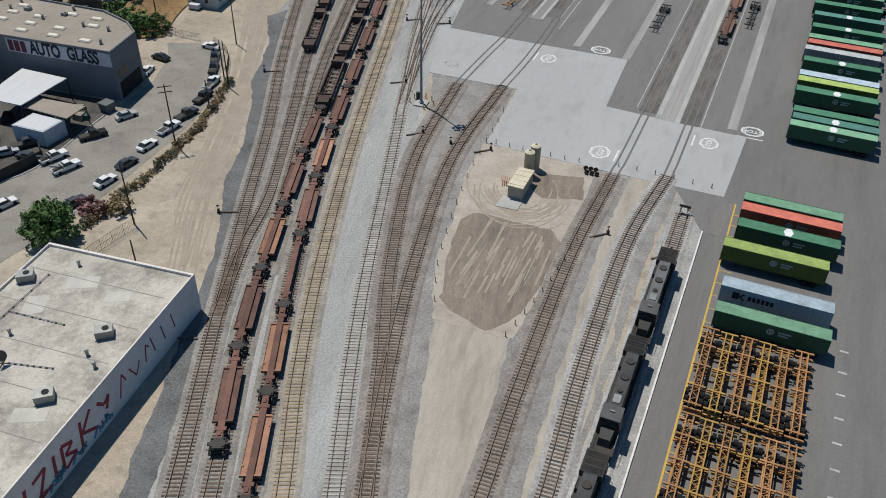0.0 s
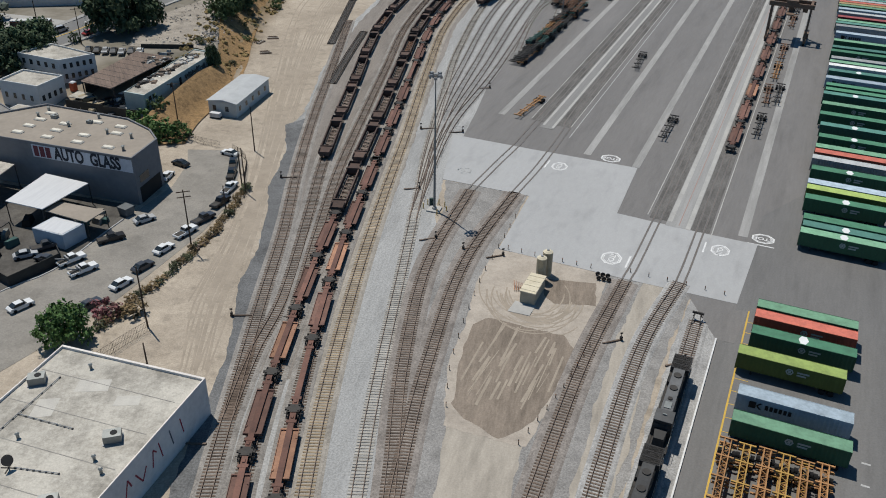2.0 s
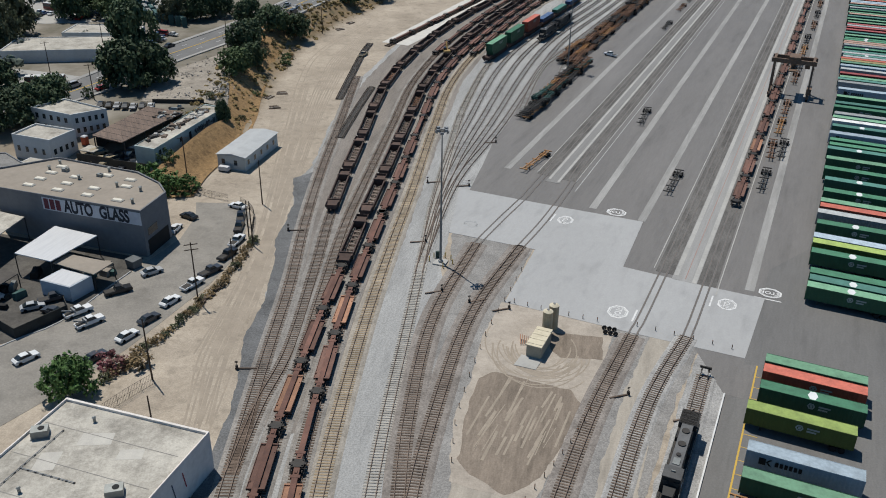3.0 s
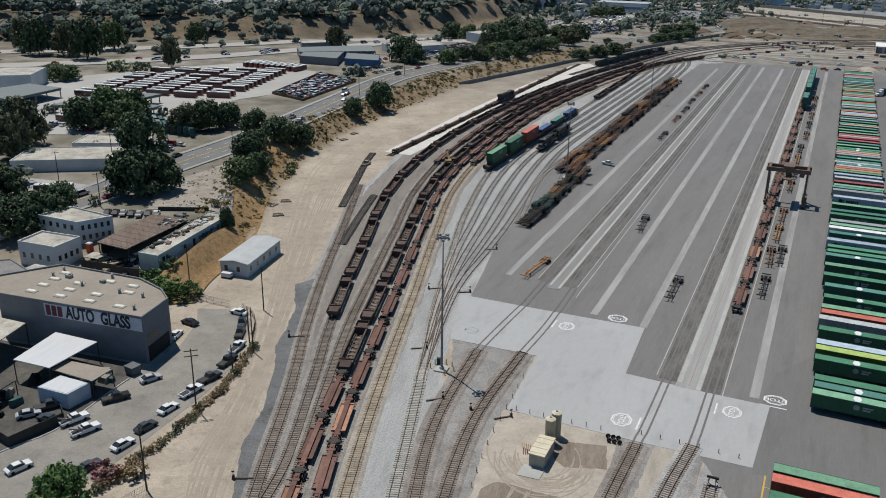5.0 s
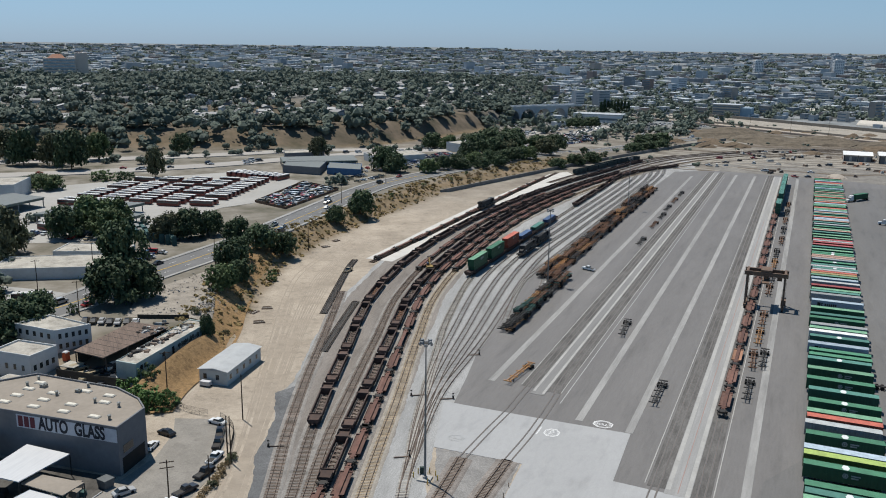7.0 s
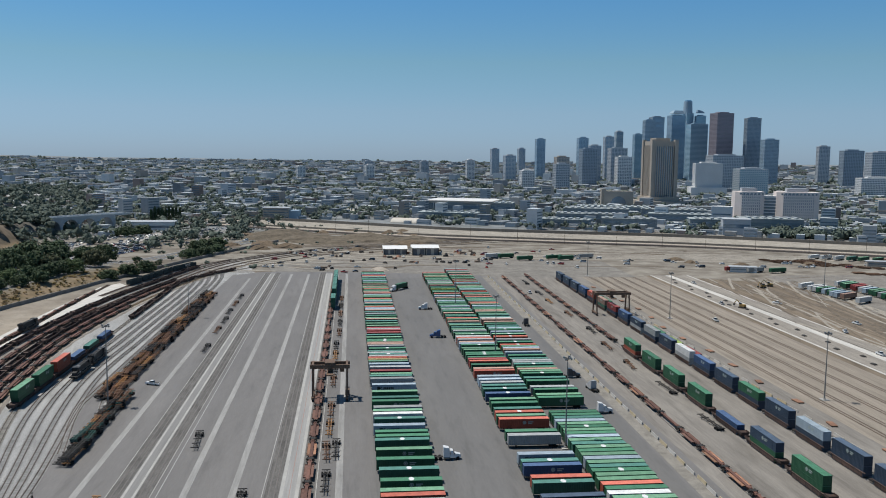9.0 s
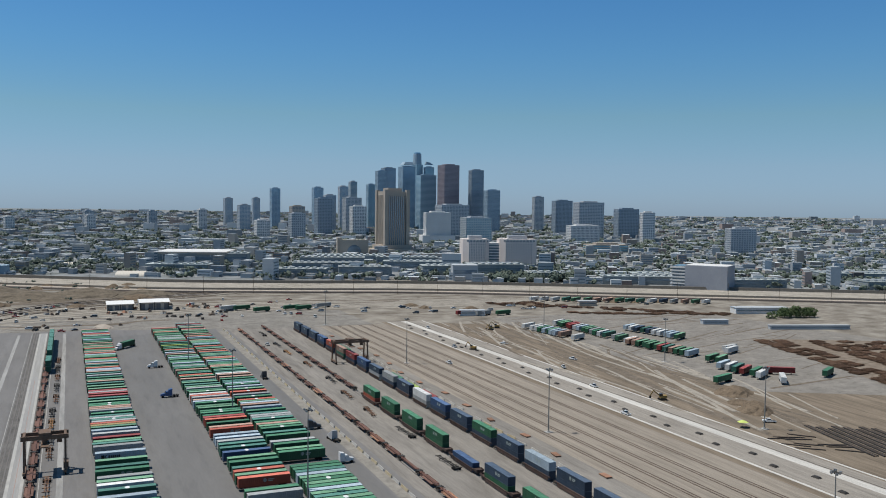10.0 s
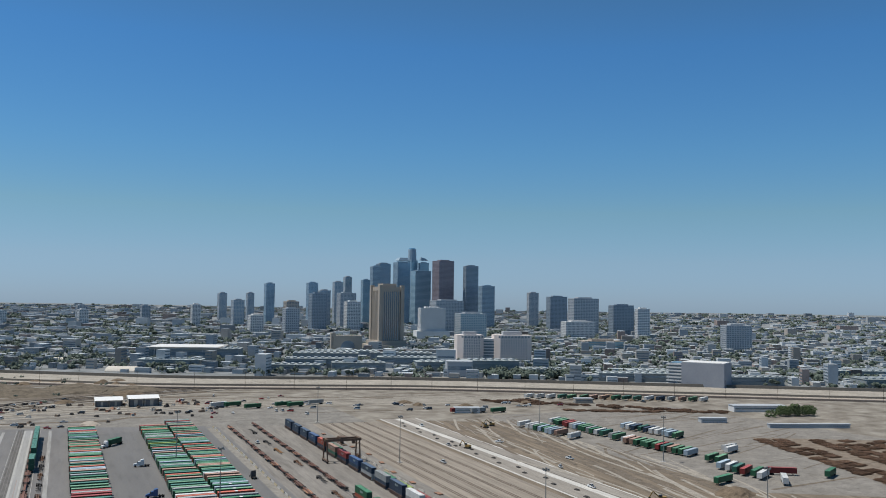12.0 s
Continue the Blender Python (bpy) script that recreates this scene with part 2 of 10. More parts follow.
def ribbon(line, x0, x1, z0, z1, inset=0.0, k=0, geo=None):
    """A strip along a line between the offsets x0 and x1 (to the right), with sloping sides when inset is given."""
    g = geo or Geo()
    base = len(g.v)
    n = len(line)
    for i, p in enumerate(line):
        d = (line[min(i + 1, n - 1)] - line[max(i - 1, 0)]).normalized()
        side = Vector((d.y, -d.x, 0))
        for x, z in ((x0, z0), (x0 + inset, z1), (x1 - inset, z1), (x1, z0)):
            q = p + side * x
            g.v.append((q.x, q.y, q.z + z))
    for i in range(n - 1):
        a = base + 4 * i
        for j in range(3):
            g.f.append((a + j, a + j + 4, a + j + 5, a + j + 1))
            g.m.append(k)
    return g


def rough_edge(pts, seed):
    """The same outline with an uneven, crumbled edge."""
    q = random.Random(seed)
    out = []
    for a, b in zip(pts, pts[1:] + pts[:1]):
        a, b = Vector(a[:2]), Vector(b[:2])
        n = max(1, int((b - a).length / 0.9))
        side = Vector((b.y - a.y, a.x - b.x)).normalized()
        drift = 0.0
        for i in range(n):
            drift = drift * 0.75 + q.gauss(0, 0.12)
            out.append(a.lerp(b, i / n) + side * (drift if i else 0.0))
    return out


def slab(name, pts, z0, z1, material, label):
    if name.startswith(("gravel", "ground_patch")):
        pts = rough_edge(list(pts), len(label))
    return setting(name, Geo().prism([tuple(p)[:2] for p in pts], z0, z1), material, label)

# ======== the ground: one sheet with the yard, the bank, the wooded hill and the far plain ========
TOE = ((150, -66), (193, -67), (236, -65.5), (295, -68), (336, -66.5), (383, -56), (430, -39), (517, -3), (577, 42), (635, 86), (734, 169), (900, 330), (1100, 560))


FOOT = ((-900, 520), (-420, 606), (-294, 632), (-185, 655), (-132, 688), (-75, 730), (-20, 800), (20, 872), (60, 960), (110, 1060))


def ease(t):
    t = min(max(t, 0.0), 1.0)
    return t * t * (3 - 2 * t)


def height(x, y):
    """The lie of the land."""
    tx = TOE[0][1]
    slope = 0.0
    for (a, b), (c, d) in zip(TOE, TOE[1:]):
        if y >= a:
            w = (y - a) / (c - a)
            tx, slope = b + (d - b) * min(w, 1.0), (d - b) / (c - a)
    away = (tx - x) / math.sqrt(1 + slope * slope)
    z = 6.0 * ease(away / 13) * ease((y - 200) / 45) * (1 - ease((y - 640) / 100))
    far, az = math.hypot(x, y), math.degrees(math.atan2(x, y))
    fx = FOOT[0][1]
    for (a, b), (c, d) in zip(FOOT, FOOT[1:]):
        if x >= a:
            fx = b + (d - b) * min((x - a) / (c - a), 1.0)
    behind = (y - fx) * 0.8
    z += (17 * ease(behind / 42) + 13 * ease((behind - 30) / 330)) * (1 - 0.7 * ease((far - 1250) / 600)) * (1 - ease((az - 1) / 6))
    if far > 2200:
        z += 40 * ((min(far, 5200) - 2200) / 2700) ** 1.5
    return z


def axis(stops):
    out = []
    for (a, st), (b, _) in zip(stops, stops[1:]):
        k = max(1, round((b - a) / st))
        out += [a + (b - a) * i / k for i in range(k)]
    return out + [stops[-1][0]]


gx = axis(((-5200, 300), (-2000, 100), (-800, 25), (-250, 6), (-20, 9), (200, 20), (700, 50), (1500, 100), (2600, 200), (5400, 1)))
gy = axis(((-700, 150), (0, 25), (180, 7), (420, 9), (760, 12), (1000, 30), (1600, 80), (2600, 150), (5400, 1)))
gv = [(x, y, height(x, y)) for y in gy for x in gx]
nx = len(gx)
gf = [(j * nx + i, j * nx + i + 1, (j + 1) * nx + i + 1, (j + 1) * nx + i) for j in range(len(gy) - 1) for i in range(nx - 1)]
gm = bpy.data.meshes.new("ground")
gm.from_pydata(gv, [], gf)
gm.update()
for p in gm.polygons:
    p.use_smooth = True


def ground_material():
    """Bare sandy soil round the yard, dry grass on the banks, streets and planting farther off."""
    m = mat("ground_soil", (0.43, 0.373, 0.305), (0.285, 0.243, 0.195), 0.95, scale=0.06, fine=0.9, bump=0.4, stain=0.18)
    nt = m.node_tree
    n, l = nt.nodes, nt.links
    bs = n["Principled BSDF"]
    soil = bs.inputs["Base Color"].links[0].from_socket
    geo = n.new("ShaderNodeNewGeometry")

    def noise_ramp(scale, stops, detail=9):
        t = n.new("ShaderNodeTexNoise")
        t.inputs["Scale"].default_value, t.inputs["Detail"].default_value, t.inputs["Roughness"].default_value = scale, detail, 0.62
        l.new(geo.outputs["Position"], t.inputs["Vector"])
        r = n.new("ShaderNodeValToRGB")
        while len(r.color_ramp.elements) < len(stops):
            r.color_ramp.elements.new(0.5)
        for e, (p, c) in zip(r.color_ramp.elements, stops):
            e.position, e.color = p, (*c, 1)
        l.new(t.outputs["Fac"], r.inputs[0])
        return r.outputs[0]

    # far streets and planting: cooler and greyer, haze put into their colour
    town = noise_ramp(0.03, ((0.3, (0.08, 0.1, 0.085)), (0.45, (0.17, 0.18, 0.185)), (0.6, (0.24, 0.255, 0.265)), (0.72, (0.3, 0.305, 0.3))))
    grass = noise_ramp(0.15, ((0.3, (0.09, 0.082, 0.05)), (0.48, (0.185, 0.14, 0.088)), (0.7, (0.28, 0.21, 0.14))))
    sep = n.new("ShaderNodeSeparateXYZ")
    l.new(geo.outputs["Position"], sep.inputs[0])
    ln = n.new("ShaderNodeVectorMath")
    ln.operation = "LENGTH"
    l.new(geo.outputs["Position"], ln.inputs[0])
    nz = n.new("ShaderNodeSeparateXYZ")
    l.new(geo.outputs["Normal"], nz.inputs[0])
    steep = n.new("ShaderNodeMapRange")
    steep.inputs["From Min"].default_value, steep.inputs["From Max"].default_value = 0.997, 0.95
    l.new(nz.outputs["Z"], steep.inputs["Value"])
    up = n.new("ShaderNodeMapRange")
    up.inputs["From Min"].default_value, up.inputs["From Max"].default_value = 0.3, 3.0
    l.new(sep.outputs["Z"], up.inputs["Value"])
    lots = noise_ramp(0.06, ((0.3, (0.1, 0.095, 0.07)), (0.5, (0.185, 0.168, 0.14)), (0.7, (0.29, 0.27, 0.235))))
    rim = n.new("ShaderNodeMapRange")
    rim.inputs["From Min"].default_value, rim.inputs["From Max"].default_value = 650, 740
    l.new(ln.outputs["Value"], rim.inputs["Value"])
    wild = noise_ramp(0.05, ((0.3, (0.06, 0.06, 0.042)), (0.5, (0.12, 0.1, 0.075)), (0.7, (0.2, 0.158, 0.12))))
    far = n.new("ShaderNodeMapRange")
    far.inputs["From Min"].default_value, far.inputs["From Max"].default_value = 900, 1050
    l.new(ln.outputs["Value"], far.inputs["Value"])
    both = n.new("ShaderNodeMath")
    both.operation = "MULTIPLY"
    l.new(rim.outputs[0], both.inputs[0])
    l.new(up.outputs[0], both.inputs[1])
    works = noise_ramp(0.05, ((0.3, (0.11, 0.098, 0.082)), (0.46, (0.185, 0.165, 0.14)), (0.58, (0.25, 0.23, 0.198)), (0.72, (0.32, 0.3, 0.263))))
    mid = n.new("ShaderNodeMapRange")
    mid.inputs["From Min"].default_value, mid.inputs["From Max"].default_value = 430, 600
    l.new(ln.outputs["Value"], mid.inputs["Value"])
    for fac, colour in ((mid, works), (up, lots), (steep, grass), (both, wild), (far, town)):
        mx = n.new("ShaderNodeMix")
        mx.data_type = "RGBA"
        l.new(fac.outputs[0], mx.inputs["Factor"])
        l.new(soil, mx.inputs["A"])
        l.new(colour, mx.inputs["B"])
        soil = mx.outputs["Result"]
    l.new(soil, bs.inputs["Base Color"])
    return m


gm.materials.append(ground_material())
tagged(new("ground", gm), "sandy soil round the rail yard, dry banks and the far plain", "ground", kind="structure")

# ======== paving and gravel, laid over one another ========
slab("gravel", [(-37, 30), (-36, 100), (-38, 125), (-40, 160), (-42, 175), (-42, 190), (-44, 205), (-42, 215), (-42, 250), (-38, 300), (-30, 345), (2, 425), (42, 503), (92, 583), (150, 662), (190, 694), (180, 645),
     (175, 615), (98, 450), (44, 335), (24, 245), (12, 205), (-3.8, 177), (-5, 160), (-2, 140), (-6, 110), (-9, 85), (-10, 30)], -0.4, 0.02, mat("gravel", (0.38, 0.38, 0.375), (0.265, 0.265, 0.26), 0.95, scale=0.15, fine=2.5, bump=0.7, stretch=(10, 1, 0.2, 1), stain=0.16, grain=0.3), "pale grey track-side gravel between the sidings")
slab("gravel_brown", [(-35, 112), (-36.5, 130), (-38, 160), (-40, 190), (-41, 212), (-41, 255), (-36, 300), (-28, 345), (4, 422), (44, 500), (93, 580), (160, 668), (188, 668), (122, 586), (75, 508), (36, 428), (9, 348), (-2.5, 296), (-7.5, 250), (-11.2, 202), (-14.2, 170), (-17.0, 137), (-18, 116), (-22, 108), (-29, 104)], -0.4, 0.035, mat("gravel_brown", (0.265, 0.24, 0.218), (0.17, 0.155, 0.142), 0.95, scale=0.15, fine=2.5, bump=0.8, stretch=(5, 1, 0.2, 1), stain=0.18, grain=0.35), "brownish stained gravel under the left tracks")
slab("gravel_edge", [(-34.5, 30), (-35, 122), (-36, 150), (-38.3, 181), (-40, 212), (-44.9, 207), (-44.7, 203), (-42.1, 190), (-42.7, 172), (-40.7, 161), (-39.3, 145), (-40.3, 132), (-39.1, 125), (-37.3, 110), (-37.9, 95), (-38.9, 30)], -0.4, 0.05, ballast_dark, "dark grey gravel along the edge of the tracks")
slab("gravel_middle", [(-12, 30), (-10.5, 64), (-10.4, 110), (-7.5, 142), (-3.5, 160), (-3, 177), (15, 170), (8.2, 147.3), (31.5, 137.4), (44, 134), (36, 118), (14, 60), (8, 30)], -0.4, 0.026, mat("gravel_middle", (0.3, 0.29, 0.278), (0.2, 0.193, 0.185), 0.95, scale=0.15, fine=2.5, bump=0.8, stain=0.18, grain=0.35), "brownish grey gravel round the middle tracks")
slab("ground_patch_pale", [(-6, 30), (-3, 75), (-1, 97), (4, 95), (10, 92), (6, 75), (2.5, 60), (1, 30)], -0.4, 0.03, dirt_pale, "pale compacted dirt between the tracks")
slab("ground_patch_tan", [(7.5, 147), (29, 138.5), (21.5, 116), (10.5, 92), (4, 94), (-1.5, 96), (-1.2, 108), (3.5, 134)], -0.4, 0.045, dirt, "tan dirt island with wheel tracks")
slab("ground_patch_brown", [(3, 121.5), (6, 123.5), (12, 121), (18.5, 119), (20, 114.5), (16, 105), (12, 97.5), (6.5, 93.5), (1.5, 97.5), (-0.5, 101), (1, 112)], -0.4, 0.06, dirt_brown, "graded brown soil with machine tracks")
slab("ground_patch_brown_small", [(16.5, 136.5), (26, 135.5), (25, 128), (17.5, 128.5), (16, 131)], -0.4, 0.06, dirt_brown, "graded brown soil beside the tanks")
slab("ground_patch_strip", [(6.5, 40), (10, 64), (18.2, 90), (27.8, 120), (35.4, 137), (39.6, 135), (33.6, 120), (24.4, 90), (15, 64), (12.5, 40)], -0.4, 0.06, dirt_pale, "pale dirt strip between two tracks")
slab("ground_patch_gravel", [(10, 30), (15.5, 64), (37, 118), (43.5, 133), (50, 130.5), (45, 119), (24.2, 64), (15, 40)], -0.4, 0.025, ballast_grey, "grey gravel beside the platform edge")
slab("pavement_aisles", [Y(30, -3.6), Y(127, -3.6), Y(134, -2.4), Y(150, -1.6), Y(176, -1.6), Y(190, 5.5), Y(600, 5.5), Y(600, 88), Y(30, 88)], -0.4, 0.056, asphalt_dark, "dark asphalt of the container aisles")
yard = slab("pavement_yard", [Y(30, -4), Y(127, -4), (40, 150), (28, 166), (14, 190), (0, 198), Y(205, -79), Y(230, -84.5), Y(257, -89.5), Y(320, -97), Y(450, -90), Y(628, -86), Y(648, -60), Y(640, 20), Y(600, 96), Y(150, 96), Y(30, 96)], -0.4, 0.05, asphalt, "dark grey asphalt of the container yard")
slab("apron", [(-1.7, 202.7), (18.2, 194.7), (42, 185.7), (33.9, 163.1), (48.9, 156.1), (60.5, 151.3), (50.7, 129.9), (31.7, 137.2), (8.1, 147.1), (15.5, 170), (-3.8, 177.3)], -0.4, 0.09, concrete, "pale concrete apron across the tracks")
slab("pavement_patch", [Y(127, -4), Y(137, -3), Y(138, 0), Y(127, -1)], -0.4, 0.075, asphalt, "dark asphalt corner")
slab("pavement_east", [Y(150, 93), Y(600, 93), Y(590, 160), Y(150, 160)], -0.4, 0.04, mat("pavement_dusty", (0.27, 0.252, 0.228), (0.175, 0.163, 0.15), 0.92, scale=0.2, fine=1.2, stretch=(22.2, 1, 0.1, 1), stain=0.2), "dusty grey paving along the eastern tracks")
slab("ground_east", [Y(120, 160), Y(590, 160), Y(590, 209), Y(120, 209)], -0.4, 0.035, mat("dusty_ballast", (0.32, 0.283, 0.24), (0.215, 0.188, 0.157), 0.95, scale=0.25, fine=1.2, stretch=(24, 1.4, 0.06, 1), stain=0.2), "dusty brown ballast of the eastern sidings")
slab("ground_works", [Y(120, 209), Y(600, 209), Y(560, 300), Y(520, 284), Y(380, 312), Y(330, 330), Y(300, 370), Y(230, 420), Y(120, 420)], -0.4, 0.03, mat("works_soil", (0.25, 0.205, 0.158), (0.13, 0.107, 0.083), 0.95, scale=0.2, fine=1.0, stretch=(26, 1.4, 0.1, 1), stain=0.25), "brown graded soil of the building works")
slab("pavement_trailer_lot", [Y(320, 300), Y(500, 285), Y(600, 300), Y(610, 480), Y(330, 520), Y(270, 400)], -0.4, 0.045, mat("lot_paving", (0.265, 0.247, 0.224), (0.175, 0.163, 0.147), 0.92, scale=0.1, fine=0.9, stain=0.2), "pale worn paving of the trailer lot")
slab("pavement_far_end", [Y(646, -60), Y(640, 20), Y(592, 98), Y(592, 200), Y(680, 200), Y(700, 90), Y(690, -20), Y(670, -70)], -0.4, 0.055, mat("end_paving", (0.265, 0.25, 0.228), (0.165, 0.155, 0.14), 0.92, scale=0.1, fine=0.9, stain=0.25), "pale dusty cross road at the end of the yard")

# light lanes, concrete runways and painted lines of the yard
for i, (r0, r1, s0, s1, z, m, lab) in enumerate((
        (-72.9, -71.1, 205, 612, 0.075, concrete_strip, "pale crane runway strip in the asphalt"),
        (-59.9, -56.2, 201, 640, 0.11, mat("lane_worn", (0.25, 0.246, 0.24), (0.185, 0.182, 0.178), 0.85, scale=0.55, fine=2.5, stretch=(22.2, 1.3, 0.05, 1), contrast=(0.3, 0.7), stain=0.1, grain=0.1), "pale concrete lane between two sunken tracks"),
        (-45.1, -43.3, 190, 632, 0.075, concrete_strip, "pale crane runway strip in the asphalt"),
        (-32.7, -30.9, 188, 632, 0.075, concrete_strip, "pale crane runway strip in the asphalt"),
        (-19.8, -14.6, 163, 636, 0.11, lane_concrete, "pale concrete lane between two sunken tracks"),
        (-5.3, -3.4, 165, 632, 0.075, concrete_strip, "pale crane runway strip in the asphalt"),
        )):
    slab("pavement_lane_%d" % (i + 1), [Y(s0, r0), Y(s0, r1), Y(s1, r1), Y(s1, r0)], -0.4, z, m, lab)


lane_new = mat("lane_new", (0.6, 0.58, 0.54), (0.42, 0.405, 0.375), 0.85, scale=0.3, fine=2, stretch=(22.2, 1.2, 0.08, 1), stain=0.15)
lane_dust = mat("lane_dust", (0.33, 0.305, 0.27), (0.22, 0.2, 0.178), 0.9, scale=0.4, fine=2, stretch=(24, 1.2, 0.08, 1), stain=0.15)
for i, (ra, rb, w, m, lab) in enumerate(((214.5, 214.5, 26, lane_dust, "dusty graded strip along the new lane"), (229.5, 224.5, 4.6, lane_new, "new white concrete lane through the works"), (234.6, 229.6, 0.5, tie_dark, "dark groove along the new lane"), (212.8, 213.2, 1.3, concrete_new, "narrow new concrete kerb strip"), (241.6, 240.6, 1.1, concrete_new, "narrow new concrete kerb strip"))):
    slab("pavement_works_%d" % (i + 1), [Y(150, ra), Y(150, ra + w), Y(600, rb + w), Y(600, rb)], -0.4, 0.1 + 0.006 * i, m, lab)


def stripe(name, r0, r1, s0, s1, m, label, z=0.13):
    g = Geo()
    a = [Y(s0, r0), Y(s0, r1), Y(s1, r1), Y(s1, r0)]
    g.prism([p[:2] for p in a], 0.03, z)
    return setting(name, g, m, label)


for i, (r, s0) in enumerate(((-61.6, 205), (-54.6, 204), (-21.6, 165), (-12.7, 160))):
    slab("ground_track_bed_%d" % (i + 1), [Y(s0, r - 1.9), Y(s0, r + 1.9), Y(640, r + 1.9), Y(640, r - 1.9)], -0.4, 0.085, mat("track_bed", (0.17, 0.163, 0.156), (0.1, 0.096, 0.092), 0.95, scale=0.4, fine=2.5, bump=0.5, stretch=(22.2, 1, 0.3, 1), stain=0.2), "dark oily gravel round the sunken track")
for i, (r, s0) in enumerate(((-63.7, 206), (-52.5, 204), (-56.7, 202), (-59.4, 203), (-24.1, 166), (-15.2, 163), (-19.2, 165), (-10.3, 160))):
    w = 0.32 if i in (2, 3) else 0.45 if i in (5, 6) else 0.11
    stripe("trim_lane_edge_%d" % (i + 1), r - w, r + w, s0, 634, concrete_white, "bright worn concrete edge beside the sunken track", 0.116)
stripe("trim_line_1", -17.22, -17.05, 164, 470, paint_red, "faded red line along the concrete lane", 0.12)
for i, r in enumerate((-51.0,)):
    stripe("trim_line_%d" % (i + 2), r - 0.1, r + 0.1, 165 if r > -30 else 198, 620, mat("paint_line", (0.5, 0.5, 0.49), (0.3, 0.3, 0.3), 0.8, scale=0.8, fine=3), "thin white clearance line", 0.06)
stripe("trim_platform", -4.1, -3.85, 40, 127, paint_white, "white painted platform edge beside the locomotive track", 0.35)
stripe("trim_yellow", 0.0, 0.28, 40, 138, paint_yellow, "yellow line along the parking bays", 0.07)
for k in range(28):
    s = 44 + 3.35 * k
    stripe("trim_bay", 0.3, 2.4, s - 0.07, s + 0.07, paint_yellow, "short yellow parking bay line", 0.07)

for k in range(14):      # worn stall numbers, as bars
    stripe("trim_stall_mark", 19.4, 20.6, 46 + 4.6 * k, 46.35 + 4.6 * k, mat("paint_line", (0.5, 0.5, 0.49)), "worn white stall mark on the asphalt", 0.07)

# painted octagons with their word


def word(text, size, m, parent, matrix, name="lettering", bold=0.0):
    cu = bpy.data.curves.new(name, "FONT")
    cu.body, cu.size, cu.align_x, cu.align_y, cu.extrude = text, size, "CENTER", "CENTER", 0.004
    cu.offset = bold
    ob = new("text_source", cu)
    me = bpy.data.meshes.new_from_object(ob.evaluated_get(bpy.context.evaluated_depsgraph_get()))
    bpy.data.objects.remove(ob)
    me.materials.clear()
    me.materials.append(m)
    out = new(name, me)
    out.parent, out.matrix_basis = parent, matrix
    return out


def stop_mark(x, y, turn, size=2.3, z=0.1, faded=False, bar=None):
    m = mat("paint_worn", (0.42, 0.42, 0.42), (0.34, 0.35, 0.35), 0.8, scale=1, fine=5) if faded else paint_white
    t = tagged(thing("stop_marking", pose(x, y, z, 0, 0, turn), "faded stop octagon on the concrete" if faded else "white painted stop octagon on the pavement", "road marking", "stop markings"))
    for ro, ri in ((1.0, 0.84), (0.79, 0.72)):
        g = Geo()
        for j in range(8):
            w = math.pi / 8 + j * math.pi / 4
            g.v += [(size * q * math.cos(w), size * q * math.sin(w) * 0.85, z) for q in (ro, ri) for z in (0.0, 0.012)]
        for j in range(8):
            a, b = 4 * j, 4 * ((j + 1) % 8)
            g.f += [(a + 1, b + 1, b + 3, a + 3), (a, b, b + 1, a + 1), (a + 2, a + 3, b + 3, b + 2)]
            g.m += [0, 0, 0]
        part("octagon_ring", g, m, t)
    word("STOP", size * 0.66, m, t, pose(0, 0, 0.008), bold=0.03)
    if bar:
        part("stop_line", Geo().box(bar[0] - bar[2], bar[0] + bar[2], bar[1] - bar[3], bar[1] + bar[3], 0.0, 0.012), m, t)
    return t


stop_mark(1.2, 182, 158, 2.1, faded=True)
stop_mark(-1.0, 207, 158, 2.1, 0.06, faded=True)
stop_mark(23.6, 185.5, 67.8, bar=(0, 3.1, 2.2, 0.16))
stop_mark(36.4, 190.7, 158, 2.5, 0.06, bar=(0.6, 3.0, 2.5, 0.16))
stop_mark(30.1, 144.6, -112.2, 2.5, bar=(0, 3.3, 2.3, 0.18))
stop_mark(52.3, 148.6, 67.8, bar=(0, 3.1, 2.2, 0.16))
stop_mark(62.3, 153.7, 158, 2.4, 0.06, bar=(0.2, 2.9, 2.6, 0.16))

# ======== tracks ========
TRACKS, TIES = {}, {}
tie_faint = mat("tie_faint", (0.38, 0.375, 0.365), (0.3, 0.296, 0.288), 0.9, scale=0.3, fine=4, island=0.2)
tie_dust = mat("tie_dust", (0.29, 0.253, 0.213), (0.2, 0.173, 0.145), 0.9, scale=0.3, fine=4, island=0.2)


